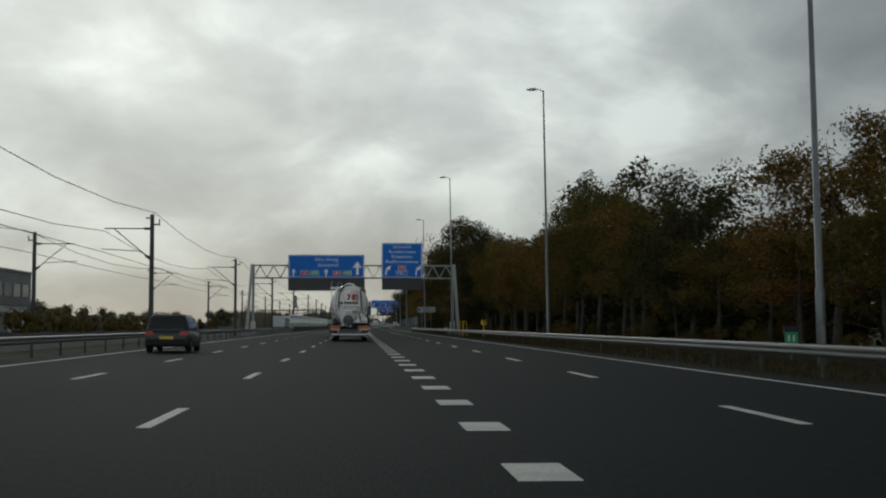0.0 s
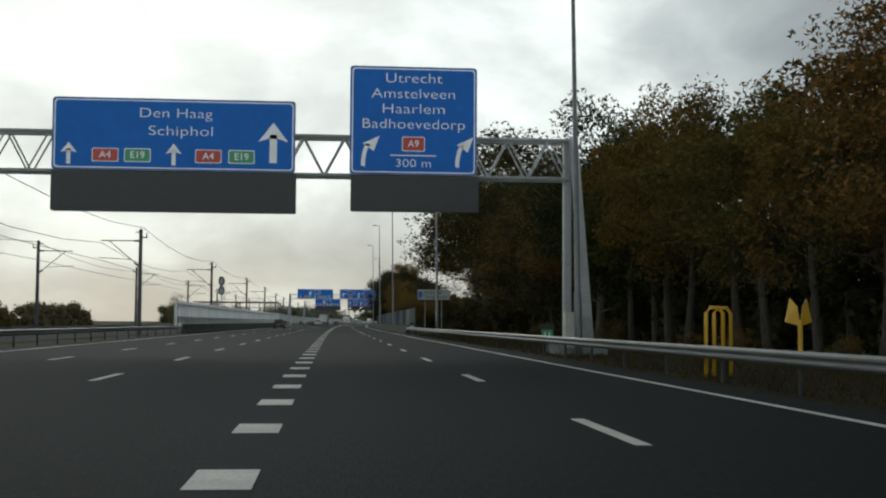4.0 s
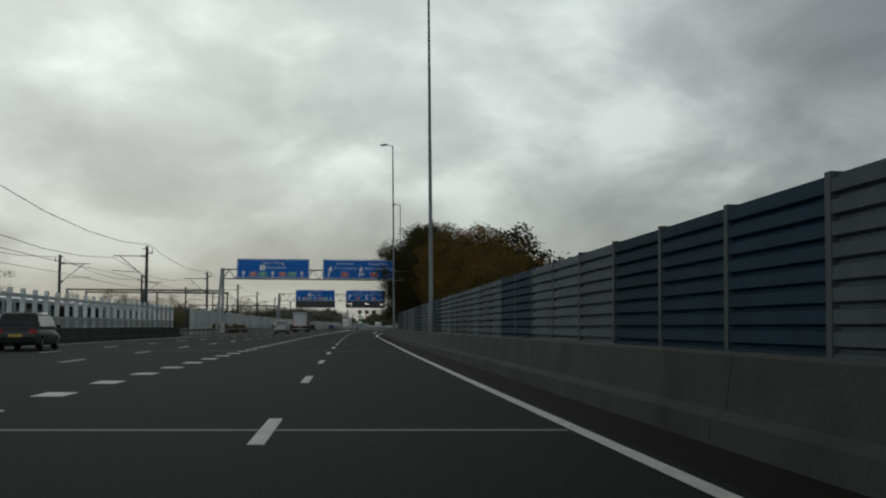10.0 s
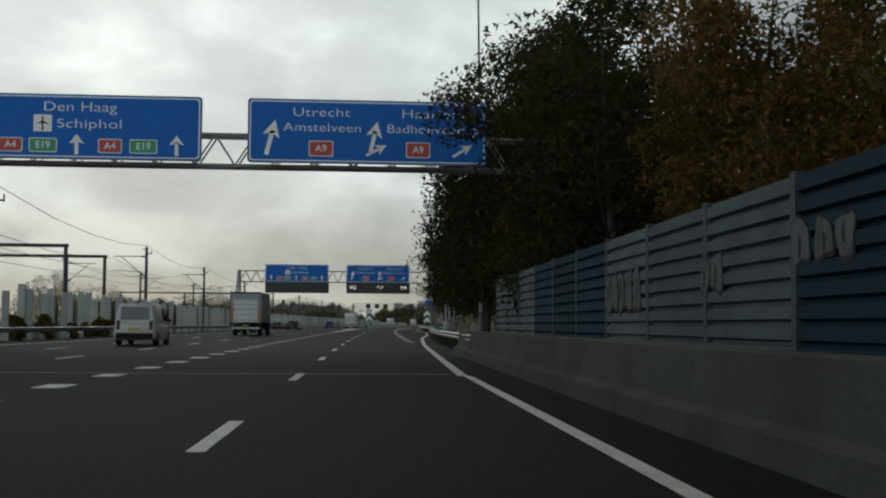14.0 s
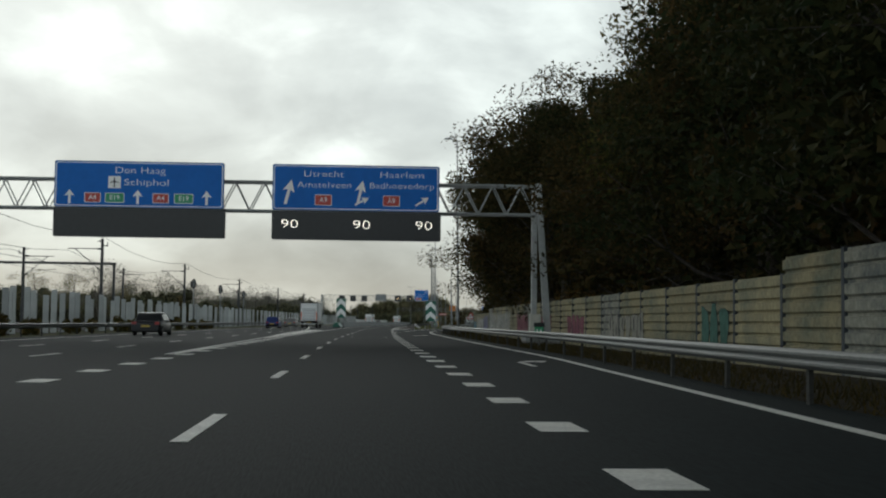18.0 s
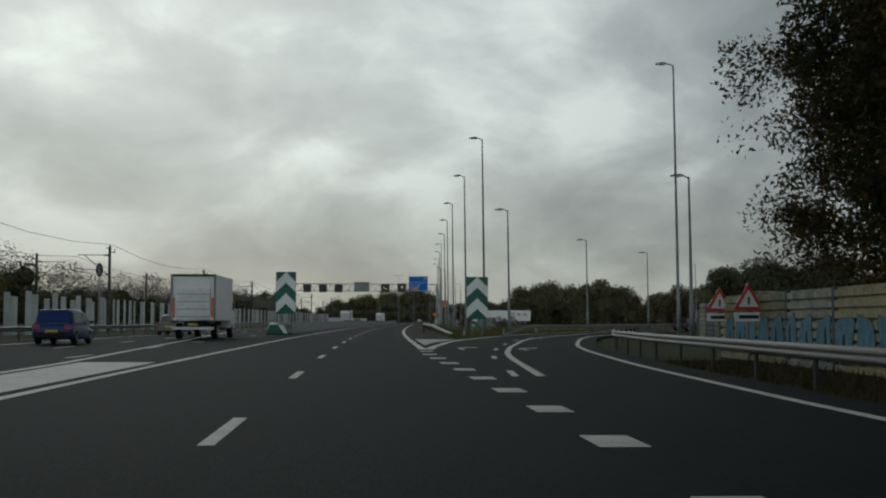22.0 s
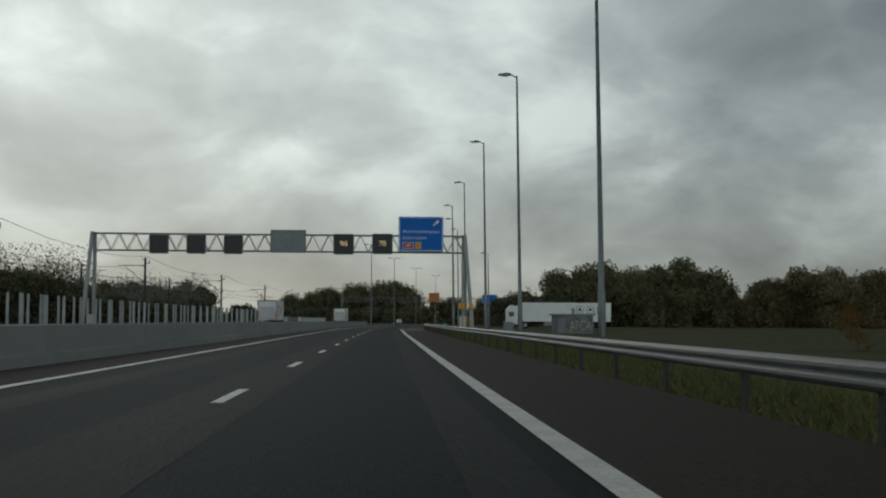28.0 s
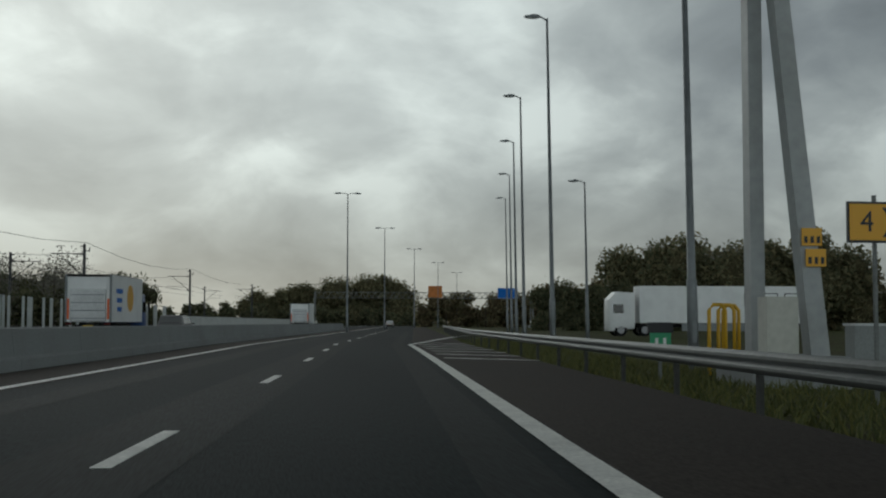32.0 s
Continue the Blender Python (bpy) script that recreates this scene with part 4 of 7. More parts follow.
def tree(label, height, spread, leaf, leaves, size=0.26, bare=0.28, clumps=70, lean=0.0):
    """A tapered trunk, forking limbs, and a crown of leaves in uneven clumps round the limbs' ends."""
    ob = tagged(new("tree"), label, "tree", "roadside trees")
    g, tips = Geo(), []
    top = Vector((lean * height, 0, height * 0.93))
    trunk = [Vector((top.x * t ** 1.5 + 0.25 * math.sin(3 * t + height), 0.2 * math.sin(4 * t), top.z * t - 0.4)) for t in (0, 0.15, 0.35, 0.6, 0.8, 1.0)]
    r = 0.017 * height
    g.tube(trunk, [r * 1.25, r, r * 0.8, r * 0.5, r * 0.28, 0.02], 8)
    for i in range(13):
        t = bare + (0.93 - bare) * (i + rng.uniform(0, 0.8)) / 13
        base = trunk[0].lerp(trunk[-1], t)
        base.z = top.z * t
        az, reach = 2.4 * i + rng.uniform(-0.5, 0.5), spread * (1.08 - 0.62 * t ** 2) * rng.uniform(0.65, 1.1)
        tip = base + Vector((math.cos(az) * reach, math.sin(az) * reach, reach * rng.uniform(0.25, 0.75)))
        mid = base.lerp(tip, 0.5) + Vector((0, 0, -0.12 * reach))
        lr = r * 0.42 * (1.1 - t)
        g.tube([base, mid, tip], [lr, lr * 0.6, 0.015], 4)
        tips += [tip, mid.lerp(tip, 0.4)]
        for _ in range(3):
            d = mid.lerp(tip, rng.uniform(0.1, 0.8))
            e = d + Vector(rng.normal(size=3)) * reach * 0.28 + Vector((0, 0, reach * 0.2))
            g.tube([d, e], [lr * 0.35, 0.01], 3)
            tips.append(e)
    part("trunk", g, BARK, ob, smooth=True)
    tips.append(top)
    tips = np.array([tuple(t) for t in tips])
    pick = tips[rng.integers(0, len(tips), clumps)] + rng.normal(size=(clumps, 3)) * (0.32, 0.32, 0.25) * spread * 0.4
    per = rng.dirichlet(np.full(clumps, 2.5)) * leaves
    cs = [c + ball(int(n)) * rng.uniform(0.8, 1.35) * np.array((1, 1, 0.75)) * (0.18 * spread + 0.3) for c, n in zip(pick, per) if n >= 1]
    part("crown", quads("crown", np.concatenate(cs), size, leaf), None, ob)
    return ob


kinds = [
    tree("tall broadleaf tree with thinning brown autumn leaves", 13.0, 4.2, LEAF_BROWN, 13500, 0.11, clumps=110),
    tree("tall broadleaf tree with olive and yellowed leaves", 12.0, 3.8, LEAF_OLIVE, 13500, 0.11, clumps=110),
    tree("dense dark green tree at the roadside", 11.5, 4.0, LEAF_DARK, 15000, 0.115, bare=0.10, clumps=130),
    tree("half bare tree with sparse brown leaves", 12.5, 4.0, LEAF_BROWN, 6000, 0.10, bare=0.3),
    tree("round dark green tree with low branches", 9.0, 4.2, LEAF_DARK, 8500, 0.15, bare=0.06, clumps=120),
    tree("spreading tree with sparse grey olive leaves", 9.5, 4.0, LEAF_GREY, 8000, 0.085, bare=0.12, clumps=130),
    tree("woodland tree with brown leaves behind the first row", 13.0, 4.4, LEAF_BROWN, 3000, 0.24, bare=0.12, clumps=90),
    tree("woodland tree with dark leaves behind the first row", 12.5, 4.4, LEAF_DARK, 3000, 0.24, bare=0.08, clumps=90),
    tree("low roadside shrub with brown leaves", 3.2, 2.0, LEAF_BROWN, 2200, 0.09, bare=0.02, clumps=24),
    tree("slender half bare tree with upright twigs", 10.0, 2.6, LEAF_GREY, 5000, 0.07, bare=0.15, clumps=110),
    tree("very tall dark broadleaf tree behind the sprayed wall", 19.5, 5.6, LEAF_DARK, 22000, 0.135, bare=0.08, clumps=200),
    tree("very tall brown and olive tree behind the sprayed wall", 19.0, 5.4, LEAF_OLIVE, 19000, 0.145, bare=0.10, clumps=190),
]
TALL = (13.0, 12.0, 11.5, 12.5, 9.0, 9.5, 13.0, 12.5, 3.2, 10.0, 19.5, 19.0)
used = [False] * len(kinds)


def plant(kind, x, y, scale=1.0, wide=1.0, turn=None):
    m = Matrix.Translation((x, y, -0.12)) @ pose(0, 0, 0, 0, 0, rng.uniform(0, 360) if turn is None else turn) @ Matrix.Diagonal((scale * wide, scale * wide, scale, 1))
    if used[kind]:
        return copy_thing(kinds[kind], m)
    used[kind] = True
    kinds[kind].matrix_basis = m
    return kinds[kind]


def row(s0, s1, a, b, step, choice, crest, wide=1.0, spare=0.06):
    """Trees along the road whose tops follow a crest of (y, height) knots."""
    y = a
    while y < b:
        k = int(rng.choice(choice))
        h = ramp_to(y, *crest) * rng.uniform(1 - 2 * spare, 1 + spare)
        scale = h / TALL[k]
        plant(k, lane_x(y) + rng.uniform(s0, s1), y + rng.uniform(-1, 1), scale, wide * rng.uniform(0.9, 1.1) / max(scale, 0.8) ** 0.5)
        y += step * rng.uniform(0.75, 1.25)


first = ((20, 8.6), (60, 8.8), (72, 10.0), (80, 13.5), (86, 17.0), (92, 19.5), (100, 20.5), (106, 17.0), (112, 13.5), (121, 15.0), (128, 14.0), (140, 15.0), (155, 18.0), (172, 17.5), (195, 15.0), (215, 14.5))
row(12.6, 14.2, 22, 198, 4.6, (0, 1, 1, 3, 2), first)
row(16.5, 19, 20, 226, 7.5, (6, 7, 6), first, 1.1, spare=0.03)
row(11.0, 12.8, 18, 218, 6.0, (8, 8, 8, 4), ((0, 2.4), (300, 2.4)), spare=0.2)
# kind 2's dark leaves here stand in for weaker light on this clump
for s, y, k, h in ((12.2, 228, 0, 22.5), (12.9, 236, 3, 14.5), (14.0, 241, 3, 13.0), (12.6, 220, 0, 26.0), (14.0, 231, 2, 25.0), (14.6, 211, 2, 23.0), (14.6, 203, 0, 19.0), (17, 212, 6, 18.0)):
    plant(k, lane_x(y) + s, y, h / TALL[k], 1.05 if k != 9 else 1.2)
second = ((332, 7.2), (340, 9.6), (355, 13.0), (370, 15.0), (385, 15.0), (396, 13.5), (401, 15.5), (411, 17.0), (423, 18.0), (450, 18.0))
row(10.0, 12.5, 334, 404, 4.6, (1, 0, 1), second)
row(8.8, 10.2, 399, 446, 4.2, (2,), second, 0.95)
row(14, 18, 340, 450, 8.0, (6, 7), second, 1.1, spare=0.03)
third = ((446, 17.0), (500, 20.0), (560, 20.5), (590, 19.5), (606, 17.5), (616, 15.0))
row(13.6, 15.2, 448, 494, 5.6, (10, 10, 11, 10), third, 0.98)
row(17.1, 18.1, 494, 548, 5.0, (10, 10, 11, 10), third, 1.0)
row(13.8, 15.2, 548, 592, 5.6, (10, 10, 11, 10), third, 0.98)
row(17.2, 18.2, 592, 612, 5.0, (10, 11), third, 0.8)
row(18, 22, 446, 588, 7.5, (7, 6, 7), third, 1.2, 0.03)
row(14.6, 15.6, 456, 612, 6.5, (4, 4, 8), ((440, 6.0), (620, 6.0)), spare=0.3)
for s, y, h in ((18.6, 271, 9.6), (20.5, 276, 10.6), (22.8, 280, 10.8), (24.5, 273, 10.4)):
    plant(5, lane_x(y) + s, y, h / TALL[5])
for s, y, k, h in ((16.8, 600, 2, 15.5), (18.3, 606, 10, 18.0), (18.6, 612, 10, 17.0), (17.4, 608, 4, 8.0), (18.6, 614, 4, 7.5), (20.5, 618, 10, 16.0), (19.6, 619, 4, 7.0), (23.5, 624, 10, 15.0), (20.0, 604, 10, 17.0)):
    plant(k, lane_x(y) + s, y, h / TALL[k], 0.9)


# ---- railway side ----
GLASS_GREY = material("dull pale infill panel", (0.42, 0.44, 0.44), 0.5, grain=0.1, grain_scale=3, stain=0.5, stain_scale=0.4)
POST_WHITE = material("white painted steel post", (0.62, 0.64, 0.64), 0.5, stain=0.5, stain_scale=0.8, stain_to=(0.38, 0.40, 0.40), piece=0.1)
FENCE_GREY = material("pale weathered fence slab", (0.40, 0.42, 0.42), 0.6, stain=0.6, stain_scale=0.8, stain_to=(0.26, 0.28, 0.28), piece=0.15)
MAST = material("dark catenary steel", (0.045, 0.047, 0.05), 0.6, 0.3, grain=0.15, grain_scale=5)
WIRE = material("dark wire", (0.03, 0.03, 0.03), 0.6)
BALLAST = material("railway ballast", (0.10, 0.095, 0.09), 0.95, grain=0.5, grain_scale=14, stain=0.6, stain_scale=0.4, bump=0.8)


def rail_s(y):
    return ramp_to(y, (0, -19.5), (320, -19.0), (400, -20.0), (520, -23.5), (648, -26.5), (720, -28.0), (1000, -30.0))


part_y = steps(-60, 1150, 15)
bed = tagged(part("railway_bed", along(Geo(), [(-0.5, -0.1), (-1.6, 0.45), (-11.0, 0.45), (-12.5, -0.1)], part_y, rail_s), BALLAST), "grey ballast bed of a double railway track", "railway", kind="structure")
for ds in (-3.0, -4.44, -7.5, -8.94):
    part("rail", along(Geo(), [(ds, 0.45), (ds + 0.07, 0.45), (ds + 0.07, 0.62), (ds, 0.62)], part_y, rail_s), MAST, bed)

screen = thing("glazed_screen", "glazed screen with white steel posts on the viaduct", "screen", at=Matrix.Translation(on(-16.2, 205)))
iv = Matrix.Translation(-on(-16.2, 205))
post = Geo().box(0, 0, 1.75, 0.24, 0.2, 2.3).mesh("post", POST_WHITE)
for y in steps(205, 372, 2.5):
    part("post", post, None, screen, at=iv @ Matrix.Translation(on(-16.25, y)))
for y in steps(205, 369.5, 5.0)[:-1]:
    part("pane", Geo().hull([[on(-16.3 + a, yy, z) for a, z in ((0, 0.9), (0.03, 0.9), (0.03, 1.35), (0, 1.35))] for yy in (y + 0.15, y + 4.85)]), GLASS_GREY, screen, at=iv)
part("bottom_rail", along(Geo(), [(-16.32, 1.35), (-16.12, 1.35), (-16.12, 1.5), (-16.32, 1.5)], steps(205, 372, 8)), POST_WHITE, screen, at=iv)
part("top_rail", along(Geo(), [(-16.34, 2.45), (-16.16, 2.45), (-16.16, 2.62), (-16.34, 2.62)], steps(205, 372, 8)), POST_WHITE, screen, at=iv)

fence = thing("slab_fence", "fence of upright white slabs along the railway", "fence", at=Matrix.Translation(on(-18.8, 400)))
iv = Matrix.Translation(-on(-18.8, 400))
slab = [Geo().box(0, 0, h / 2 - 0.1, 0.42, 0.16, h + 0.2).mesh("slab", FENCE_GREY) for h in (3.2, 2.75, 3.0)]
thin_slab = Geo().box(0, 0, 1.5, 0.2, 0.14, 3.2).mesh("slab", FENCE_GREY)
for i, y in enumerate(steps(402, 985, 1.95)):
    part("slab", slab[(i * 7 // 3) % 3] if y < 700 else thin_slab, None, fence, at=iv @ Matrix.Translation(on(rail_s(y) + 1.6 + 0.3 * math.sin(y), y, 0)))
tagged(part("railway_wall", along(Geo(), [(-0.1, -0.1), (0.1, -0.1), (0.1, 1.9), (-0.1, 1.9)], steps(985, 1150, 10), lambda y: rail_s(y) + 1.8), POST_WHITE), "pale low wall beside the railway", "wall", kind="structure")


def mast(height=9.0):
    m = tagged(new("catenary_mast"), "dark steel railway mast with hinged cantilever", "catenary mast", "railway masts")
    part("upright", Geo().box(0, 0, height / 2 - 0.2, 0.34, 0.26, height + 0.4, taper=0.75), MAST, m)
    part("bracket", Geo().box(0.28, 0, height - 0.7, 0.5, 0.1, 0.1).box(0.5, 0, height - 0.55, 0.08, 0.08, 0.45).box(-0.2, 0, height - 0.25, 0.5, 0.08, 0.08), MAST, m)
    part("cantilever", Geo().tube([(0, 0, height - 1.0), (-3.3, 0, height - 1.0)], 0.045, 6).tube([(-0.05, 0, height - 3.2), (-2.6, 0, height - 1.05)], 0.04, 6).tube([(-0.8, 0, height - 2.6), (-3.5, 0, height - 2.45)], 0.03, 6), MAST, m)
    part("insulator", Geo().disc((-0.3, 0, height - 3.0), (1, 0, -0.8), 0.09, 0.4, 8), MAST, m)
    part("insulator", Geo().disc((-0.35, 0, height - 1.0), (1, 0, 0), 0.09, 0.4, 8), MAST, m)
    return m


mast_ys = [30, 88, 146, 204, 262, 320, 378, 436, 492, 540, 594, 648, 710, 772, 830, 890, 950, 1010, 1080]
model = mast()
model.matrix_world = Matrix.Translation(on(rail_s(30), 30, -0.12))
for y in mast_ys[1:]:
    copy_thing(model, Matrix.Translation(on(rail_s(y), y, -0.12)))
for y in mast_ys[1::1]:
    copy_thing(model, Matrix.Translation(on(rail_s(y) - 12.5, y + 17, -0.12)) @ pose(0, 0, 0, 0, 0, 180))
wires = tagged(new("overhead_wires"), "thin dark contact and carrier wires over the track", "wires")
for ds, z in ((-3.3, 6.2), (-3.3, 7.7), (-8.6, 6.2), (-8.6, 7.7), (0.2, 9.0)):
    pts = []
    for a, b in zip(mast_ys, mast_ys[1:]):
        for k in range(4):
            y = a + (b - a) * k / 4
            pts.append(on(rail_s(y) + ds, y, z - (0.9 if z != 6.2 else 0.1) * (1 - (2 * k / 4 - 1) ** 2)))
    part("wire", Geo().tube(pts, 0.022, 4), WIRE, wires)


def portal(y, wide=24):
    p = tagged(new("catenary_portal"), "dark steel portal frame spanning several tracks", "catenary portal")
    x = on(rail_s(y), y)
    p.matrix_world = Matrix.Translation((x.x, y, -0.12))
    for k in range(3):
        part("upright", Geo().box(-wide / 2 * k, 0, 3.4, 0.24, 0.24, 6.8), MAST, p)
    part("beam", Geo().box(-wide / 2, 0, 6.8, wide + 0.4, 0.25, 0.25), MAST, p)


for y in (455, 470, 600):
    portal(y)


def railway_signal(s, y, h=5.2):
    g = tagged(new("railway_signal"), "black railway signal head on a grey post", "railway signal", "railway signals")
    g.matrix_world = Matrix.Translation(on(s, y, -0.12))
    part("post", Geo().tube([(0, 0, -0.1), (0, 0, h)], 0.07, 8), POLE, g)
    head = part("head", Geo().hull([[(0.32 * math.cos(t), yy, h + 0.45 + 0.62 * math.sin(t)) for t in (2 * math.pi * i / 14 for i in range(14))] for yy in (-0.12, 0.12)]), BLACK, g)
    for k in range(3):
        part("lens", Geo().disc((0, -0.14, h + 0.15 + 0.28 * k), (0, 1, 0), 0.09, 0.05, 10), POLE, head)
    part("ladder", Geo().tube([(0.15, 0.12, 0), (0.15, 0.12, h)], 0.02, 4).tube([(0.4, 0.12, 0), (0.4, 0.12, h)], 0.02, 4), POLE, g)


for s, y in ((-22.5, 655), (-24.0, 690), (-21.8, 628)):
    railway_signal(s, y)

twin = thing("railway_signal", "tall twin-headed railway signal with grey faces", "railway signal", "railway signals", at=pose(-16.25, 289, -0.12))
part("post", Geo().tube([(0, 0.1, -0.1), (0, 0.1, 8.0)], 0.08, 8), POLE, twin)
part("ladder", Geo().tube([(0.28, 0.14, 0), (0.28, 0.14, 7.6)], 0.025, 4).tube([(0.52, 0.14, 0), (0.52, 0.14, 7.6)], 0.025, 4), POLE, twin)
for z in (5.95, 7.4):
    head = part("head", Geo().hull([[(0.46 * math.cos(g), yy, z + 0.7 * math.copysign(abs(math.sin(g)) ** 0.7, math.sin(g))) for g in (2 * math.pi * i / 18 for i in range(18))] for yy in (-0.12, 0.1)]), BLACK, twin)
    part("face", Geo().hull([[(0.27 * math.cos(g), yy, z + 0.5 * math.copysign(abs(math.sin(g)) ** 0.6, math.sin(g))) for g in (2 * math.pi * i / 18 for i in range(18))] for yy in (-0.135, -0.11)]), CONCRETE_NEW, head)

# train waiting behind the screen
TRAIN_BODY = material("pale train paint", (0.42, 0.44, 0.45), 0.4, stain=0.4, stain_scale=0.3, stain_to=(0.32, 0.34, 0.35))
DARK_GLASS = material("dark window glass", (0.012, 0.016, 0.022), 0.08, gloss=0.6)
for k in range(5):
    y0 = 268 + 26.2 * k
    car_ob = thing("train_car", "pale grey railway carriage with dark blue windows", "train", "train carriages", at=Matrix.Translation(on(rail_s(y0) - 3.7, y0, 0.6)))
    iv = Matrix.Translation(-on(rail_s(y0) - 3.7, y0, 0.6))
    body = [(-1.4, 0.75), (-1.45, 1.6), (-1.4, 2.75), (-1.0, 3.1), (1.0, 3.1), (1.4, 2.75), (1.45, 1.6), (1.4, 0.75)]
    part("body", along(Geo(), body, [y0, y0 + 13, y0 + 25.6], lambda y: rail_s(y) - 3.7), TRAIN_BODY, car_ob, at=iv)
    for j in range(9):
        yy = y0 + 1.4 + 2.7 * j
        part("window", Geo().hull([[on(rail_s(y) - 3.7 + a, y, z) for a, z in ((1.42, 1.65), (1.48, 1.65), (1.44, 2.5), (1.38, 2.5))] for y in (yy, yy + 1.9)]), DARK_GLASS, car_ob, at=iv)
    for yy in (y0 + 3, y0 + 22):
        part("bogie", Geo().box(lane_x(yy) + rail_s(yy) - 3.7, yy, 0.82, 2.2, 3.0, 0.5), MAST, car_ob, at=iv)

# office block beyond the tracks
FACADE = material("grey cladding", (0.19, 0.20, 0.21), 0.6, grain=0.1, grain_scale=4, stain=0.4, stain_scale=0.3)
block = thing("office_building", "grey flat-roofed office block behind the railway", "building", at=pose(-46, 128, -0.12))
part("wall", Geo().box(0, 0, 3.4, 17, 22, 6.8), FACADE, block)
part("roof", Geo().box(0, 0, 6.9, 17.4, 22.4, 0.25), POLE, block)
for fl in range(2):
    for k in range(5):
        part("window", Geo().box(-6.4 + 3.2 * k, -11.03, 2.0 + 2.9 * fl, 2.2, 0.08, 1.4), DARK_GLASS, block)
    for k in range(6):
        part("window", Geo().box(8.53, -8.5 + 3.4 * k, 2.0 + 2.9 * fl, 0.08, 2.4, 1.4), DARK_GLASS, block)
hall = thing("warehouse", "low white warehouse behind the railway fence", "building", at=pose(-34, 92, -0.12))
part("wall", Geo().box(0, 0, 1.4, 9, 30, 2.8), POST_WHITE, hall)
part("roof", Geo().box(0, 0, 2.9, 9.4, 30.4, 0.25), POLE, hall)
for k in range(7):
    part("gate", Geo().box(4.53, -12.5 + 4.1 * k, 1.2, 0.08, 2.6, 2.2), POLE, hall)

# scrub along the railway, and far woods as one mass each
for s, y, k in ((9.3, 694, 0.75), (13.2, 700, 0.9), (14.1, 704, 0.8), (11.5, 738, 0.7), (47.9 - lane_x(777), 777, 1.08)):
    plant(8, lane_x(y) + s, y, k, 0.7)


def woods(label, x0, y0, x1, y1, depth, low, high, leaf, count, size=0.5, seen_trunks=40):
    """A far belt of trees: uneven crowns of leaves over many trunks."""
    ob = tagged(new("far_woods"), label, "woods", kind="stuff")
    length = math.hypot(x1 - x0, y1 - y0)
    n = int(length / (3.4 if leaf.name.startswith("far") else 4.6))
    t = (np.arange(n) + rng.uniform(0, 0.9, n)) / n
    side = np.array((-(y1 - y0), x1 - x0)) / length
    off = rng.uniform(-depth, depth, n)
    hs = rng.uniform(low, high, n) * (0.88 + 0.13 * np.sin(t * length / 23.0) + 0.08 * np.sin(t * length / 9.0 + low))
    base = np.stack([x0 + (x1 - x0) * t + side[0] * off, y0 + (y1 - y0) * t + side[1] * off], 1)
    pts, core = [], Geo()
    for (x, y), h in zip(base, hs):
        for b in range(5):
            r = h * rng.uniform(0.2, 0.36)
            cx, cy = x + rng.uniform(-0.3, 0.3) * h, y + rng.uniform(-0.3, 0.3) * h
            cz = (h - r) if b == 0 else (r * 0.5 if b > 3 else rng.uniform(r * 0.6, h - r))
            u = ball(int(count / n / 4.4), 0.58)
            lump = 1 + 0.18 * np.sin(u[:, :1] * 6 + x) * np.cos(u[:, 1:2] * 7 + y)
            pts.append(np.array((cx, cy, cz)) + u * lump * r)
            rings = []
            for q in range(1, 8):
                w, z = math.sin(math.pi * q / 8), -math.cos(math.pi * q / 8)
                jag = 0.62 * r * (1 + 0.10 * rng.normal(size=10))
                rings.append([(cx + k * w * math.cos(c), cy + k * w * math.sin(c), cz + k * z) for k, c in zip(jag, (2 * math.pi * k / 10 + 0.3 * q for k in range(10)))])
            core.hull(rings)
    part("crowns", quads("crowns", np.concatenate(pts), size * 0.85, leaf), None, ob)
    # opaque core seen between the leaves stands in for shade
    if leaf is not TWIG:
        part("inner_foliage", core, SHADE_CORES[leaf.name], ob, smooth=True)
    g = Geo()
    for (x, y), h in list(zip(base, hs))[:: max(1, n // seen_trunks)]:
        g.tube([(x, y, -0.3), (x, y, h * 0.6)], [0.16, 0.06], 5)
    part("trunks", g, BARK, ob)


woods("distant autumn woods behind the slip road", 93, 1012, 128, 1008, 5, 12.5, 15.5, HAZE_OLIVE, 42000)
woods("distant autumn woods behind the slip road", 126, 1010, 215, 1000, 6, 10.5, 14.5, HAZE_BROWN, 60000)
woods("distant autumn woods behind the slip road", 210, 1000, 330, 940, 8, 11, 14, HAZE_OLIVE, 40000)
woods("dark scrub beside the slip road", 76, 1000, 97, 1006, 3, 6.0, 9.0, HAZE_DARK, 22000, 0.34)
woods("tall dark tree clump beyond the exit bend", 112, 853, 136, 846, 6, 15.5, 19.5, HAZE_DARK, 50000, 0.42)
woods("tall trees beside the exit bend", 136, 846, 260, 800, 6, 11.0, 14.5, HAZE_DARK, 60000, 0.42)
woods("trees beyond the exit bend", 120, 780, 300, 720, 8, 9, 12, HAZE_OLIVE, 40500)
woods("far woods where the motorway bends", 34, 1300, 92, 1300, 8, 15.5, 20, HAZE_OLIVE, 36000, 0.6)
woods("far woods where the motorway bends", 82, 1160, 330, 1060, 8, 9, 13, HAZE_BROWN, 49500, 0.6)
woods("far woods beyond the railway", 0, 1190, -120, 1020, 10, 12, 16, HAZE_DARK, 40500, 0.6)
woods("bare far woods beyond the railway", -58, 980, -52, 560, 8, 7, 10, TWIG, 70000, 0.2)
woods("dark hedge beyond the railway", -50, 1000, -46, 640, 4, 4, 6.5, HAZE_DARK, 45000, 0.34)
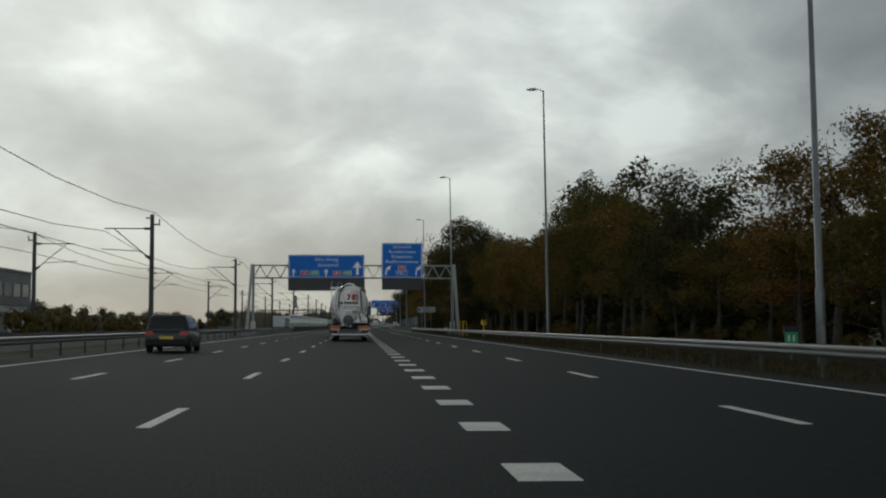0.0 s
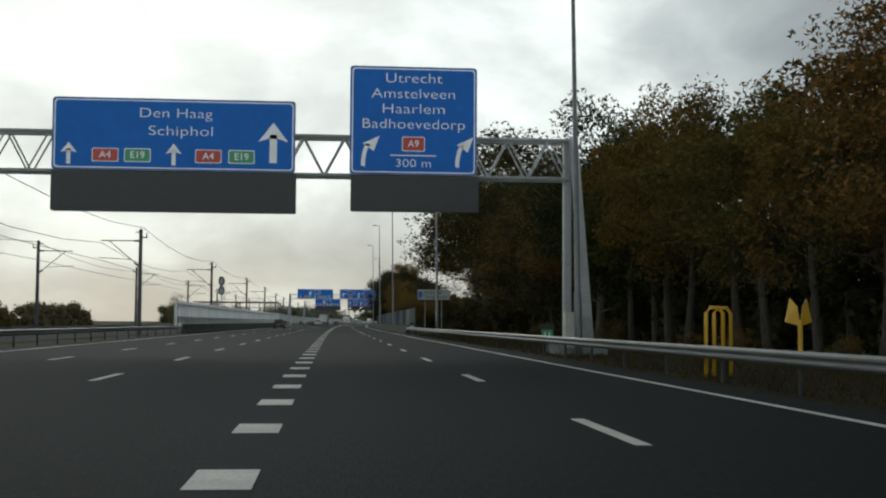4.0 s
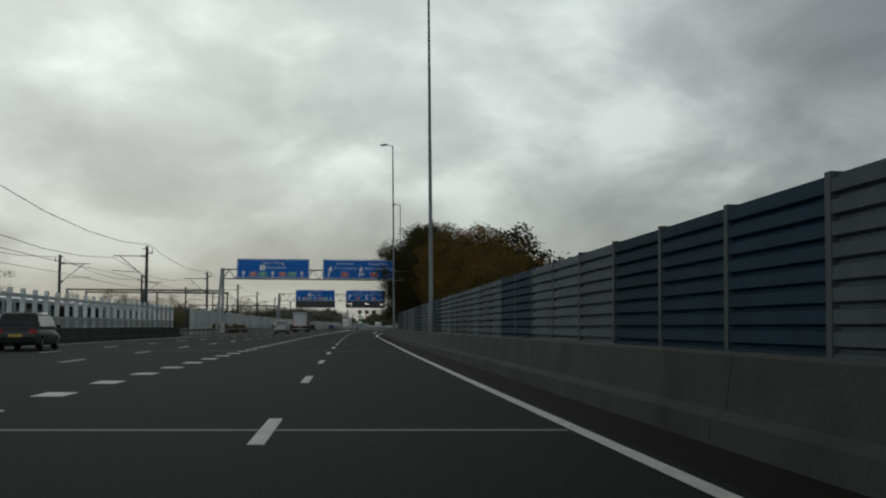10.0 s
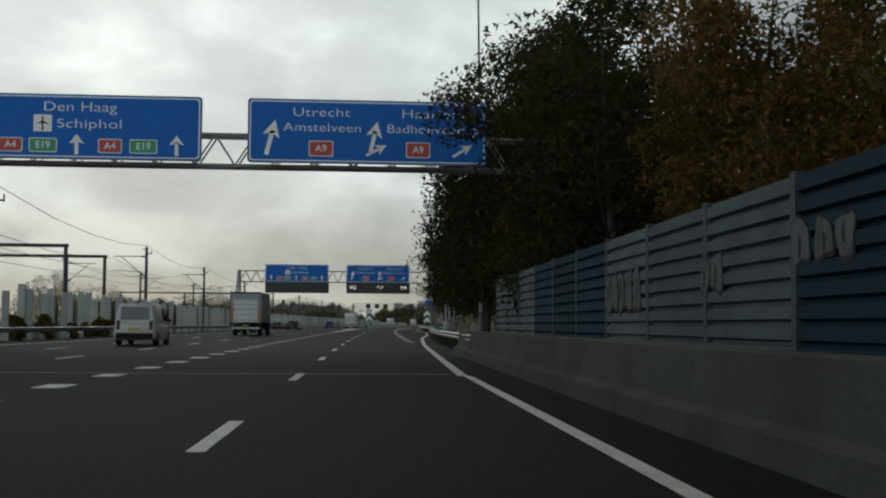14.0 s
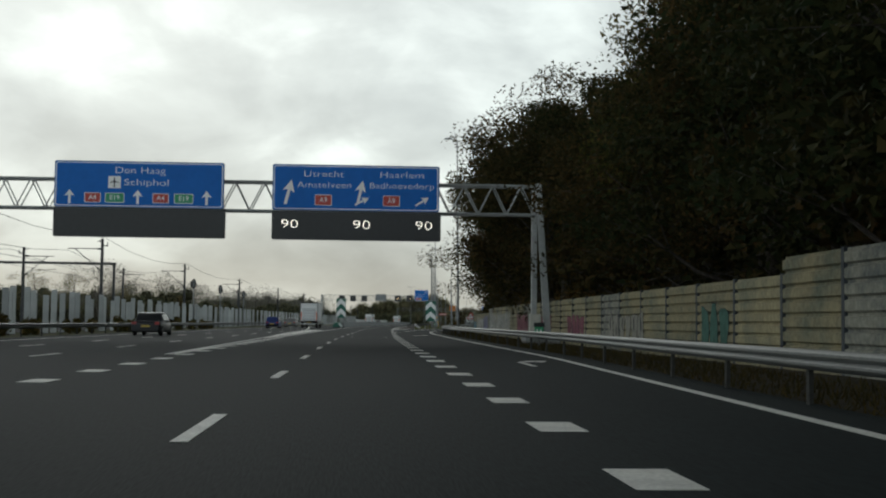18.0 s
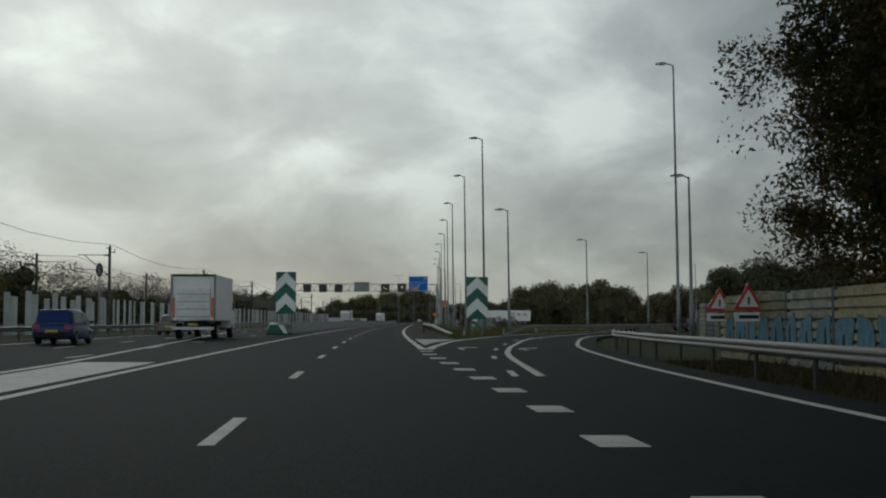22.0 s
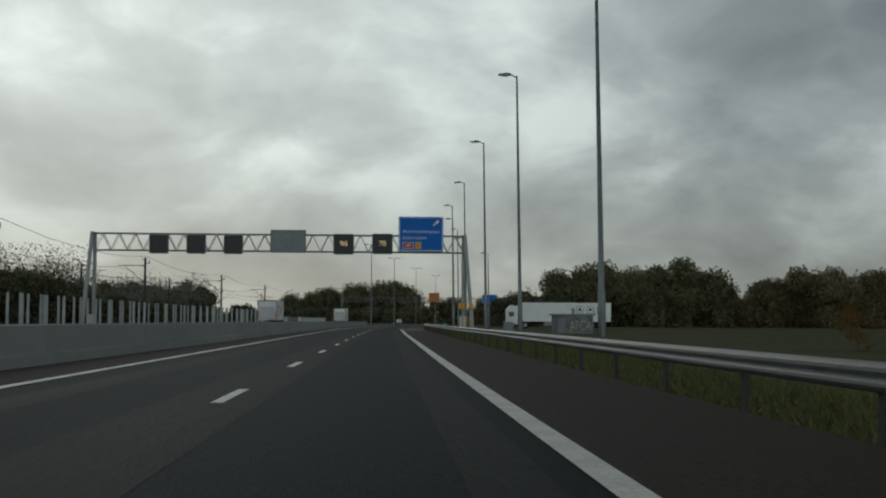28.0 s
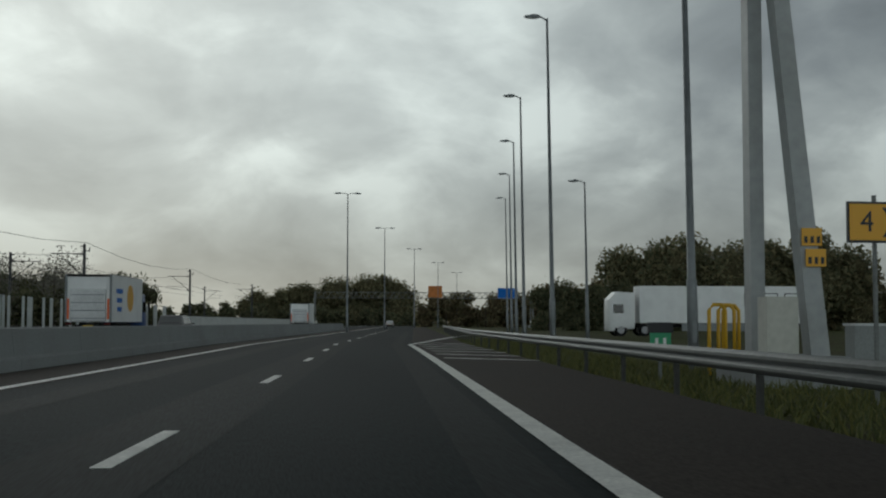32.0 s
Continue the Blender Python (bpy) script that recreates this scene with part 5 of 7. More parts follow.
woods("hedge beyond the railway", -64, 420, -56, 20, 6, 4, 6.0, HAZE_BROWN, 40500, 0.34)

# solid dark leaf mass behind the trunks stands in for woodland shade
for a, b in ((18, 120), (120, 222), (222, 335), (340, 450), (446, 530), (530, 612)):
    woods("dark undergrowth backing that deepens shade in the roadside woodland", lane_x(a) + 22, a, lane_x(b) + 22, b, 2.5, 5.5, 7.5, LEAF_DARK, 9000, 0.4, 20)
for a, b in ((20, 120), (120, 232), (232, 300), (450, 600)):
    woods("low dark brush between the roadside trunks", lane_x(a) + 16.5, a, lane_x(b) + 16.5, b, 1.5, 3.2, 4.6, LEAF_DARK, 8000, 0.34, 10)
woods("low scrub along the railway", lane_x(30) - 28, 30, lane_x(200) - 28, 200, 2, 1.4, 2.4, LEAF_BROWN, 9000, 0.24, 4)
woods("low scrub along the railway screen", lane_x(424) - 19.2, 424, lane_x(470) - 19.2, 470, 0.6, 0.9, 1.5, LEAF_BROWN, 4000, 0.2, 4)
woods("low scrub along the railway fence", lane_x(545) - 20.5, 545, lane_x(640) - 20.5, 640, 0.6, 0.9, 1.5, LEAF_BROWN, 6000, 0.2, 4)
for k in range(28):
    y = 400 + 21 * k + rng.uniform(-6, 6)
    plant(9, lane_x(y) - rng.uniform(39, 47), y, rng.uniform(0.6, 0.95), 1.2)
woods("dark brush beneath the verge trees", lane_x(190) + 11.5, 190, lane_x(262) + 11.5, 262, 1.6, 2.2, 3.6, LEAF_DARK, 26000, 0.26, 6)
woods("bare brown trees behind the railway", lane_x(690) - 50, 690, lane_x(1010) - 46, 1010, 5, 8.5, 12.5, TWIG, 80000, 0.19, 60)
woods("dark hedge behind the railway", lane_x(690) - 44, 690, lane_x(1010) - 42, 1010, 2.5, 4.8, 7.2, HAZE_DARK, 45000, 0.34, 10)
woods("dark tree belt on the horizon", -160, 1290, 420, 1190, 10, 5.5, 8.5, HAZE_DARK, 40000, 0.8, 20)


# ---- vehicles ----
def paint(name, colour, rough=0.35, metal=0.0):
    return material(name, colour, rough, metal, gloss=0.3, stain=0.35, stain_scale=1.2, stain_to=tuple(c * 0.75 for c in colour))


TYRE = material("tyre rubber", (0.012, 0.012, 0.012), 0.9, grain=0.2, grain_scale=20, gloss=0.1)
RIM = material("wheel rim", (0.25, 0.25, 0.26), 0.4, 0.6)
PLASTIC = material("black plastic trim", (0.015, 0.015, 0.016), 0.7, gloss=0.2)
CHASSIS = material("dirty black chassis", (0.018, 0.018, 0.018), 0.8, grain=0.3, grain_scale=6, gloss=0.15)
TAIL = material("red tail lamp glass", (0.075, 0.006, 0.006), 0.25)
TAIL_LIT = material("bright red tail lamp glass", (0.34, 0.015, 0.015), 0.3)
AMBER = material("amber reflector", (0.75, 0.13, 0.02), 0.4)
PLATE = material("number plate", (0.55, 0.38, 0.05), 0.5)
CHROME = material("polished steel", (0.62, 0.62, 0.62), 0.16, 1.0)
DULL_STEEL = material("dull grey steel", (0.085, 0.085, 0.088), 0.55, 0.4, grain=0.15, grain_scale=7, stain=0.7, stain_scale=1.6, stain_to=(0.05, 0.05, 0.052))
DULL_WHITE = material("dirty white bracket", (0.35, 0.35, 0.34), 0.6, stain=0.6, stain_scale=4.0)
OCHRE = material("dull ochre reflector", (0.24, 0.15, 0.03), 0.5)
ALUMINIUM = material("brushed aluminium", (0.45, 0.46, 0.47), 0.38, 0.75, grain=0.12, grain_scale=12, stain=0.4, stain_scale=0.8, stain_to=(0.28, 0.28, 0.28))


def wheel(parent, x, y, r, w):
    """One road wheel: tyre and rim."""
    t = part("wheel", Geo().tube([(x - w / 2, y, r), (x - w / 2 + 0.03, y, r), (x + w / 2 - 0.03, y, r), (x + w / 2, y, r)], [r * 0.9, r, r, r * 0.9], 22), TYRE, parent, smooth=False)
    for d in (-1, 1):
        part("rim", Geo().tube([(x + d * (w / 2 - 0.03), y, r), (x + d * (w / 2 + 0.012), y, r)], [r * 0.62, r * 0.55], 16), RIM, t)
    return t


def loft(sections, mat, name, parent, label="", smooth=True):
    """Skins cross sections (y, half width low, half width mid, half width top, z low, z mid, z top)."""
    rings = []
    for y, w0, w1, w2, z0, z1, z2 in sections:
        rings.append([(-w0, y, z0), (w0, y, z0), (w1, y, z0 + (z1 - z0) * 0.35), (w1, y, z1), (w2, y, z2 - 0.03), (w2 - 0.06, y, z2), (-w2 + 0.06, y, z2), (-w2, y, z2 - 0.03), (-w1, y, z1), (-w1, y, z0 + (z1 - z0) * 0.35)])
    ob = part(name, Geo().hull(rings), mat, parent, label, smooth)
    ob.modifiers.new("edges", "BEVEL").width = 0.03
    return ob


def car(label, at, colour, style="hatch"):
    """A passenger car: body, glazed cabin, lamps, bumper, plate, mirrors and wheels."""
    h, length, half = {"hatch": (1.5, 4.1, 0.86), "saloon": (1.44, 4.7, 0.9), "van": (1.82, 4.3, 0.9)}[style]
    c = thing("car", label, "car", "traffic", at=at)
    body = paint("car paint", colour)
    r, belt, y0, y1 = 0.31, 0.88 if style != "van" else 1.0, -length / 2, length / 2
    loft([(y0, half * 0.9, half * 0.93, half * 0.88, 0.32, 0.6, belt - 0.1), (y0 + 0.12, half * 0.97, half, half * 0.95, 0.24, 0.62, belt), (0, half, half, half * 0.96, 0.2, 0.6, belt), (y1 - 0.9, half, half, half * 0.93, 0.22, 0.58, belt - 0.05), (y1 - 0.15, half * 0.92, half * 0.95, half * 0.8, 0.26, 0.5, 0.68), (y1, half * 0.75, half * 0.8, half * 0.7, 0.34, 0.48, 0.58)], body, "body", c)
    rear = y0 + {"hatch": 0.1, "saloon": 0.75, "van": 0.04}[style]
    roof = {"hatch": 0.45, "saloon": 0.75, "van": 0.1}[style]
    k = half * 0.96
    loft([(rear, k, k, k * 0.86, belt - 0.05, belt, belt + 0.02), (rear + roof * 0.55, k, k, k * 0.82, belt - 0.05, belt + 0.05, h - 0.12), (rear + roof, k, k, k * 0.80, belt - 0.05, belt + 0.05, h), (0.35, k, k, k * 0.80, belt - 0.05, belt + 0.05, h), (0.75, k, k, k * 0.82, belt - 0.05, belt + 0.04, h - 0.12), (1.45, k, k, k * 0.86, belt - 0.05, belt, belt + 0.03)], body, "cabin", c)
    part("rear_window", Geo().hull([[(-k * 0.74, y, z), (k * 0.74, y, z), (k * 0.70, y + d, z2), (-k * 0.70, y + d, z2)] for y, z, d, z2 in ((rear - 0.015 + roof * 0.12, belt + 0.1, roof * 0.55, h - 0.14), (rear + 0.05 + roof * 0.12, belt + 0.1, roof * 0.55, h - 0.14))]), DARK_GLASS, c)
    part("windscreen", Geo().hull([[(-k * 0.78, 1.40 + e, belt + 0.06), (k * 0.78, 1.40 + e, belt + 0.06), (k * 0.72, 0.78 + e, h - 0.1), (-k * 0.72, 0.78 + e, h - 0.1)] for e in (0.03, 0.06)]), DARK_GLASS, c)
    for d in (-1, 1):
        for a, b in (((rear + roof * 0.9, 0.0), (0.06, 1.05)) if style != "van" else ((0.1, 0.6), (0.66, 1.1))):
            part("side_window", Geo().hull([[(d * (k * 0.99), a, belt + 0.07), (d * (k * 0.99), b, belt + 0.07), (d * (k * 0.845), b - (0.3 if b > 0.5 else 0), h - 0.14), (d * (k * 0.845), a, h - 0.14)], [(d * (k * 0.99 + 0.02), a, belt + 0.07), (d * (k * 0.99 + 0.02), b, belt + 0.07), (d * (k * 0.845 + 0.02), b - (0.3 if b > 0.5 else 0), h - 0.14), (d * (k * 0.845 + 0.02), a, h - 0.14)]]), DARK_GLASS, c)
        part("tail_lamp", Geo().box(d * half * 0.78, y0 + 0.03, belt - 0.12, 0.3 if style != "van" else 0.14, 0.1, 0.16 if style != "van" else 0.4), TAIL_LIT if style != "van" else TAIL, c)
        part("headlamp", Geo().box(d * half * 0.66, y1 - 0.1, 0.58, 0.3, 0.12, 0.12), SIGN_WHITE, c)
        part("mirror", Geo().box(d * (half + 0.09), 0.95, belt + 0.08, 0.18, 0.1, 0.12), PLASTIC, c)
        for y in (y0 + 0.75, y1 - 0.85):
            wheel(c, d * (half - 0.1), y, r, 0.21)
    part("bumper", Geo().box(0, y0 - 0.02, 0.42, half * 1.75, 0.16, 0.22), PLASTIC if style != "saloon" else body, c)
    part("number_plate", Geo().box(0, y0 - 0.045, belt - 0.3, 0.52, 0.14, 0.11), PLATE, c)
    return c


def road_pose(s, y, turn=0.0):
    return Matrix.Translation(on(s, y, 0.002)) @ pose(0, 0, 0, 0, 0, math.degrees(heading(y)) + turn)


def box_lorry(label, at, wall, cab, yellow=False, length=7.5, high=3.6):
    """A rigid lorry with box body and tail lift."""
    l = thing("lorry", label, "lorry", "traffic", at=at)
    b0 = 1.05
    part("box_body", Geo().box(0, 0, (b0 + high) / 2, 2.5, length, high - b0), wall, l)
    part("roof_edge", Geo().box(0, -length / 2 - 0.01, high - 0.04, 2.54, 0.06, 0.12), PLASTIC, l)
    for d in (-1, 1):
        part("corner_post", Geo().box(d * 1.2, -length / 2 - 0.02, (b0 + high) / 2, 0.12, 0.06, high - b0), POLE, l)
        part("marker_stripe", Geo().box(d * 1.08, -length / 2 - 0.045, 1.75, 0.11, 0.02, 1.1), AMBER, l)
        part("tail_lamp", Geo().box(d * 1.05, -length / 2 - 0.02, 0.95, 0.3, 0.08, 0.13), TAIL, l)
    lift = part("tail_lift", Geo().box(0, -length / 2 - 0.07, 1.95, 1.9, 0.08, 1.75), ALUMINIUM, l, "ribbed aluminium tail lift")
    for k in range(4):
        part("rib", Geo().box(0, -length / 2 - 0.125, 1.25 + 0.42 * k, 1.86, 0.04, 0.05), POLE, lift)
    part("under_guard", Geo().box(0, -length / 2 + 0.1, 0.6, 2.3, 0.12, 0.14), ALUMINIUM, l)
    part("number_plate", Geo().box(0, -length / 2 - 0.04, 0.82, 0.52, 0.03, 0.11), PLATE, l)
    part("chassis", Geo().box(0, 0.4, 0.85, 1.1, length + 0.4, 0.3), CHASSIS, l)
    loft([(length / 2 + 0.15, 1.1, 1.15, 1.1, 0.6, 1.5, 2.7), (length / 2 + 1.3, 1.15, 1.18, 1.1, 0.45, 1.5, 2.75), (length / 2 + 1.75, 1.1, 1.15, 1.0, 0.45, 1.4, 2.45)], cab, "cab", l)
    for d in (-1, 1):
        part("side_window", Geo().box(d * 1.17, length / 2 + 0.95, 1.95, 0.04, 0.8, 0.6), DARK_GLASS, l)
        part("mirror", Geo().box(d * 1.32, length / 2 + 1.6, 2.0, 0.12, 0.1, 0.45), PLASTIC, l)
        for y in (-length / 2 + 1.6, length / 2 + 0.95):
            wheel(l, d * 1.0, y, 0.45, 0.32)
        if yellow:
            part("sun_emblem", Geo().disc((d * 1.262, 0.6, 2.4), (1, 0, 0), 0.75, 0.012, 24), SIGN_YELLOW, l, "round yellow emblem")
            for k, w in enumerate((1.5, 1.2, 1.0)):
                part("slogan_bar", Geo().box(d * 1.262, -2.0, 2.75 - 0.5 * k, 0.012, w, 0.26), SIGN_BLUE, l, "blue lettering bar")
    return l


WHITE_BOX = paint("white lorry panels", (0.78, 0.79, 0.79), 0.5)
GREY_BOX = paint("pale grey lorry panels", (0.36, 0.38, 0.39), 0.5)
WHITE_CAB = paint("white cab paint", (0.72, 0.73, 0.73))
BLUE_CAB = paint("blue cab paint", (0.03, 0.07, 0.2))

car("dark grey hatchback with red tail lamps", road_pose(-12.3, 51), (0.03, 0.033, 0.037))
car("dark hatchback with pale roof on the viaduct", road_pose(-12.4, 306), (0.05, 0.05, 0.052))
car("white delivery van with two rear windows", road_pose(-8.9, 418), (0.6, 0.61, 0.6), "van")
car("black saloon with red tail lamps", road_pose(-11.9, 549), (0.02, 0.021, 0.025), "saloon")
car("small blue hatchback in moving traffic", road_pose(-12.1, 632), (0.02, 0.04, 0.16))
car("grey saloon beside the railway fence", road_pose(-13.2, 667), (0.14, 0.145, 0.15), "saloon")
car("dark hatchback on the exit bend", pose(56.5, 712.0, 0.03, 0, 0, -46), (0.02, 0.022, 0.028))
car("dark saloon far ahead in the outer lane", road_pose(-12.3, 492), (0.03, 0.03, 0.035), "saloon")
car("white hatchback far ahead in the bend", road_pose(-11.5, 1000), (0.55, 0.56, 0.56))
car("grey hatchback far ahead in the bend", road_pose(-12, 905), (0.2, 0.2, 0.2))
car("white hatchback far ahead in the bend", road_pose(-1.7, 1095), (0.55, 0.56, 0.56))
box_lorry("grey box lorry with dark tail lift", road_pose(-9.0, 466), GREY_BOX, BLUE_CAB, high=3.5)
box_lorry("white box lorry with ribbed aluminium tail lift", road_pose(-8.7, 650), WHITE_BOX, WHITE_CAB)
box_lorry("white box lorry with yellow emblem and blue lettering bars", road_pose(24.9 - lane_x(895), 895), WHITE_BOX, BLUE_CAB, True)
box_lorry("white box lorry far down the motorway", road_pose(-11.5, 990), WHITE_BOX, WHITE_CAB)


def articulated(label, at):
    l = thing("articulated_lorry", label, "lorry", "traffic", at=at)
    part("trailer_body", Geo().box(0, 0, 2.5, 2.5, 13.6, 2.9), WHITE_BOX, l)
    for k in range(3):
        part("emblem_frame", rounded(-1, 1, 0, 0.9, 0, 0.01, 0.02), BLACK, l, at=Matrix.Translation((-1.262, -2.0 - 1.6 * k, 2.4)) @ pose(0, 0, 0, 0, 0, -90) @ Matrix.Diagonal((0.55, 1, 1.1, 1)))
        part("emblem_field", rounded(-1, 1, 0, 0.9, 0, 0.01, 0.02), WHITE_BOX, l, at=Matrix.Translation((-1.27, -2.0 - 1.6 * k, 2.46)) @ pose(0, 0, 0, 0, 0, -90) @ Matrix.Diagonal((0.47, 1, 0.97, 1)))
        part("emblem_mark", Geo().box(-1.275, -2.0 - 1.6 * k, 2.9, 0.012, 0.42, 0.42), BLACK, l)
    part("chassis", Geo().box(0, 0.5, 0.85, 1.2, 15, 0.3), CHASSIS, l)
    part("skirt", Geo().box(-1.2, 0.5, 0.72, 0.05, 6.0, 0.6), POLE, l)
    loft([(7.2, 1.2, 1.24, 1.2, 0.6, 1.6, 3.4), (8.6, 1.2, 1.24, 1.18, 0.45, 1.6, 3.5), (9.2, 1.15, 1.2, 1.05, 0.4, 1.5, 2.9)], WHITE_CAB, "cab", l)
    for d in (-1, 1):
        part("side_window", Geo().box(d * 1.235, 8.5, 2.15, 0.04, 0.8, 0.7), DARK_GLASS, l)
        for y in (-5.2, -3.9, -2.6, 6.4, 8.3):
            wheel(l, d * 1.05, y, 0.5, 0.34)
    return l


articulated("white articulated lorry on the slip road", pose(70.0, 916, 0.0, 0, 0, 84))


def tanker(at):
    """A bulk tanker seen from behind: domed tank, ladder, hoses, pipework, warning boards, lamps and tractor."""
    t = thing("tank_lorry", "white bulk tank lorry with red emblem and black hoses", "lorry", "traffic", at=at)
    white = material("glossy white tank paint", (0.88, 0.88, 0.86), 0.2, stain=0.4, stain_scale=0.7, stain_to=(0.76, 0.76, 0.73), gloss=0.5)
    red = paint("red cab paint", (0.30, 0.02, 0.025), 0.25)
    mark = material("red emblem film", (0.32, 0.02, 0.022), 0.4)
    ink = material("black lettering film", (0.02, 0.02, 0.02), 0.5)
    grey_ink = material("thin grey lettering film", (0.06, 0.06, 0.062), 0.5)
    rubber = material("black hose rubber", (0.016, 0.016, 0.018), 0.55)
    cz, R, n = 2.58, 1.27, 40
    prof = [(-0.02, 0.02), (0.0, 0.35), (0.07, 0.70), (0.22, 1.02), (0.5, 1.20), (0.9, R), (3.0, R + 0.02), (8.6, R + 0.02), (9.4, 1.17), (9.8, 0.87), (9.95, 0.4), (9.98, 0.02)]
    rings = [[(r * math.cos(2 * math.pi * i / n), y, cz + r * math.sin(2 * math.pi * i / n) * (1.0 if math.sin(2 * math.pi * i / n) > 0 else 0.98)) for i in range(n)] for y, r in prof]
    part("tank", Geo().hull(rings), white, t, smooth=True)

    def skin(x, z, lift=0.012):
        """The place on the domed end, seen from behind."""
        r = math.hypot(x, z - cz)
        return (x, float(np.interp(r, [p[1] for p in prof[:6]], [p[0] for p in prof[:6]])) - lift, z)

    def patch(name, pts, mat, label="", lift=0.014):
        g, n = Geo(), 5 if len(pts) == 4 else 0
        if not n:
            mx, mz = sum(p[0] for p in pts) / len(pts), sum(p[1] for p in pts) / len(pts)
            for a, b in zip(pts, pts[1:] + pts[:1]):
                for k in range(4):
                    (x0, z0), (x1, z1), (x2, z2), (x3, z3) = [(mx + (q[0] - mx) * f, mz + (q[1] - mz) * f) for q, f in ((a, k / 4), (a, k / 4 + 0.25), (b, k / 4 + 0.25), (b, k / 4))]
                    g.face(*[skin(x, z, lift) for x, z in ([(x0, z0), (x1, z1), (x2, z2), (x3, z3)] if k else [(x0, z0), (x1, z1), (x2, z2)])])
            return part(name, g, mat, t, label)
        at = lambda u, v: skin(*[(pts[0][i] * (1 - u) + pts[1][i] * u) * (1 - v) + (pts[3][i] * (1 - u) + pts[2][i] * u) * v for i in (0, 1)], lift)  # noqa: E731
        for i in range(n):
            for j in range(n):
                g.face(at(i / n, j / n), at((i + 1) / n, j / n), at((i + 1) / n, (j + 1) / n), at(i / n, (j + 1) / n))
        return part(name, g, mat, t, label)

    for i in range(-10, 11):
        a = radians(90 + i * 11.5)
        ca, sa, cb, sb = math.cos(a), math.sin(a), math.cos(a + 0.085), math.sin(a + 0.085)
        patch("stripe_mark", [(r * c, cz + r * e) for r, c, e in ((0.95, ca, sa), (0.985, ca, sa), (0.985, cb, sb), (0.95, cb, sb))], mark)
    # emblem: a ringed globe before a red block shape with two notches
    for x0, x1, z0, z1, slant in ((-0.16, 0.06, 2.78, 3.19, 0.05), (0.05, 0.22, 2.985, 3.06, 0.0), (0.17, 0.44, 2.75, 3.18, 0.05), (0.43, 0.61, 2.735, 2.855, 0.0), (0.43, 0.61, 2.885, 2.995, 0.0), (0.43, 0.61, 3.025, 3.155, 0.0)):
        patch("emblem_block", [(x0 - slant, z0), (x1 - slant, z0), (x1 + slant * 0.3, z1), (x0 + slant * 0.3, z1)], mark)
    gx, gz = -0.32, 2.975
    turn = [2 * math.pi * k / 28 for k in range(28)]
    patch("globe_field", [(gx + 0.235 * math.cos(g), gz + 0.235 * math.sin(g)) for g in turn], white, lift=0.022)
    for r0, r1, wide in ((0.208, 0.222, 1.0), (0.204, 0.222, 0.42)):
        for a, b in zip(turn, turn[1:] + turn[:1]):
            patch("globe_line", [(gx + wide * r * math.cos(g), gz + r * math.sin(g)) for r, g in ((r0, a), (r1, a), (r1, b), (r0, b))], mark, lift=0.028)
    patch("globe_line", [(gx - 0.006, gz - 0.21), (gx + 0.006, gz - 0.21), (gx + 0.006, gz + 0.21), (gx - 0.006, gz + 0.21)], mark, lift=0.028)
    for k, half in ((-0.09, 0.19), (0.0, 0.21), (0.09, 0.19)):
        patch("globe_line", [(gx - half, gz + k - 0.006), (gx + half, gz + k - 0.006), (gx + half, gz + k + 0.006), (gx - half, gz + k + 0.006)], mark, lift=0.028)
    # words and figures of the firm stand as plain bars
    for x0, x1 in ((-0.61, -0.46), (-0.35, -0.21), (-0.18, -0.03), (0.0, 0.14), (0.17, 0.30), (0.32, 0.45), (0.47, 0.59)):
        patch("name_bar", [(x0, 2.48), (x1, 2.475), (x1, 2.675), (x0, 2.68)], ink, "dark bar in place of a name")
    for x0, x1 in ((-0.60, -0.44), (-0.36, -0.14), (-0.02, 0.11), (0.17, 0.28), (0.33, 0.43), (0.48, 0.57)):
        patch("small_bar", [(x0, 2.31), (x1, 2.31), (x1, 2.375), (x0, 2.375)], grey_ink)
    for x0, x1 in ((-0.43, -0.23), (-0.20, 0.08), (0.11, 0.33)):
        patch("small_bar", [(x0, 2.185), (x1, 2.185), (x1, 2.225), (x0, 2.225)], grey_ink)
    glyphs("fleet_number", "2506", 0.21, ink, t, Matrix.Translation((0.31, skin(0.31, 3.38)[1] - 0.075, 3.29)) @ pose(0, 0, 0, 76), 0.50)
    # discharge cone with its hatch, clamps and pipework
    part("cone", Geo().tube([(-0.08, 0.25, 1.44), (-0.08, -0.06, 1.42), (-0.08, -0.10, 1.415)], [0.56, 0.40, 0.36], 28), white, t, smooth=True)
    hatch = part("manhole", Geo().tube([(-0.08, -0.08, 1.415), (-0.08, -0.22, 1.41), (-0.08, -0.27, 1.41)], [0.35, 0.35, 0.26], 28), DULL_STEEL, t, "dark round discharge hatch", smooth=False)
    part("hatch_ring", Geo().hull([[(-0.08 + r * math.cos(g), y, 1.41 + r * math.sin(g)) for g in turn] for y, r in ((-0.12, 0.37), (-0.17, 0.38), (-0.19, 0.36))]), ALUMINIUM, hatch)
    for k in range(9):
        a = radians(18 + 40 * k)
        c, e = math.cos(a), math.sin(a)
        part("hatch_clamp", Geo().tube([(-0.08 + 0.28 * c, -0.25, 1.41 + 0.28 * e), (-0.08 + 0.39 * c, -0.25, 1.41 + 0.39 * e), (-0.08 + 0.47 * c, -0.18, 1.41 + 0.47 * e)], 0.021, 6).tube([(-0.08 + 0.37 * c, -0.12, 1.41 + 0.37 * e), (-0.08 + 0.37 * c, -0.34, 1.41 + 0.37 * e)], 0.016, 6), ALUMINIUM, hatch)
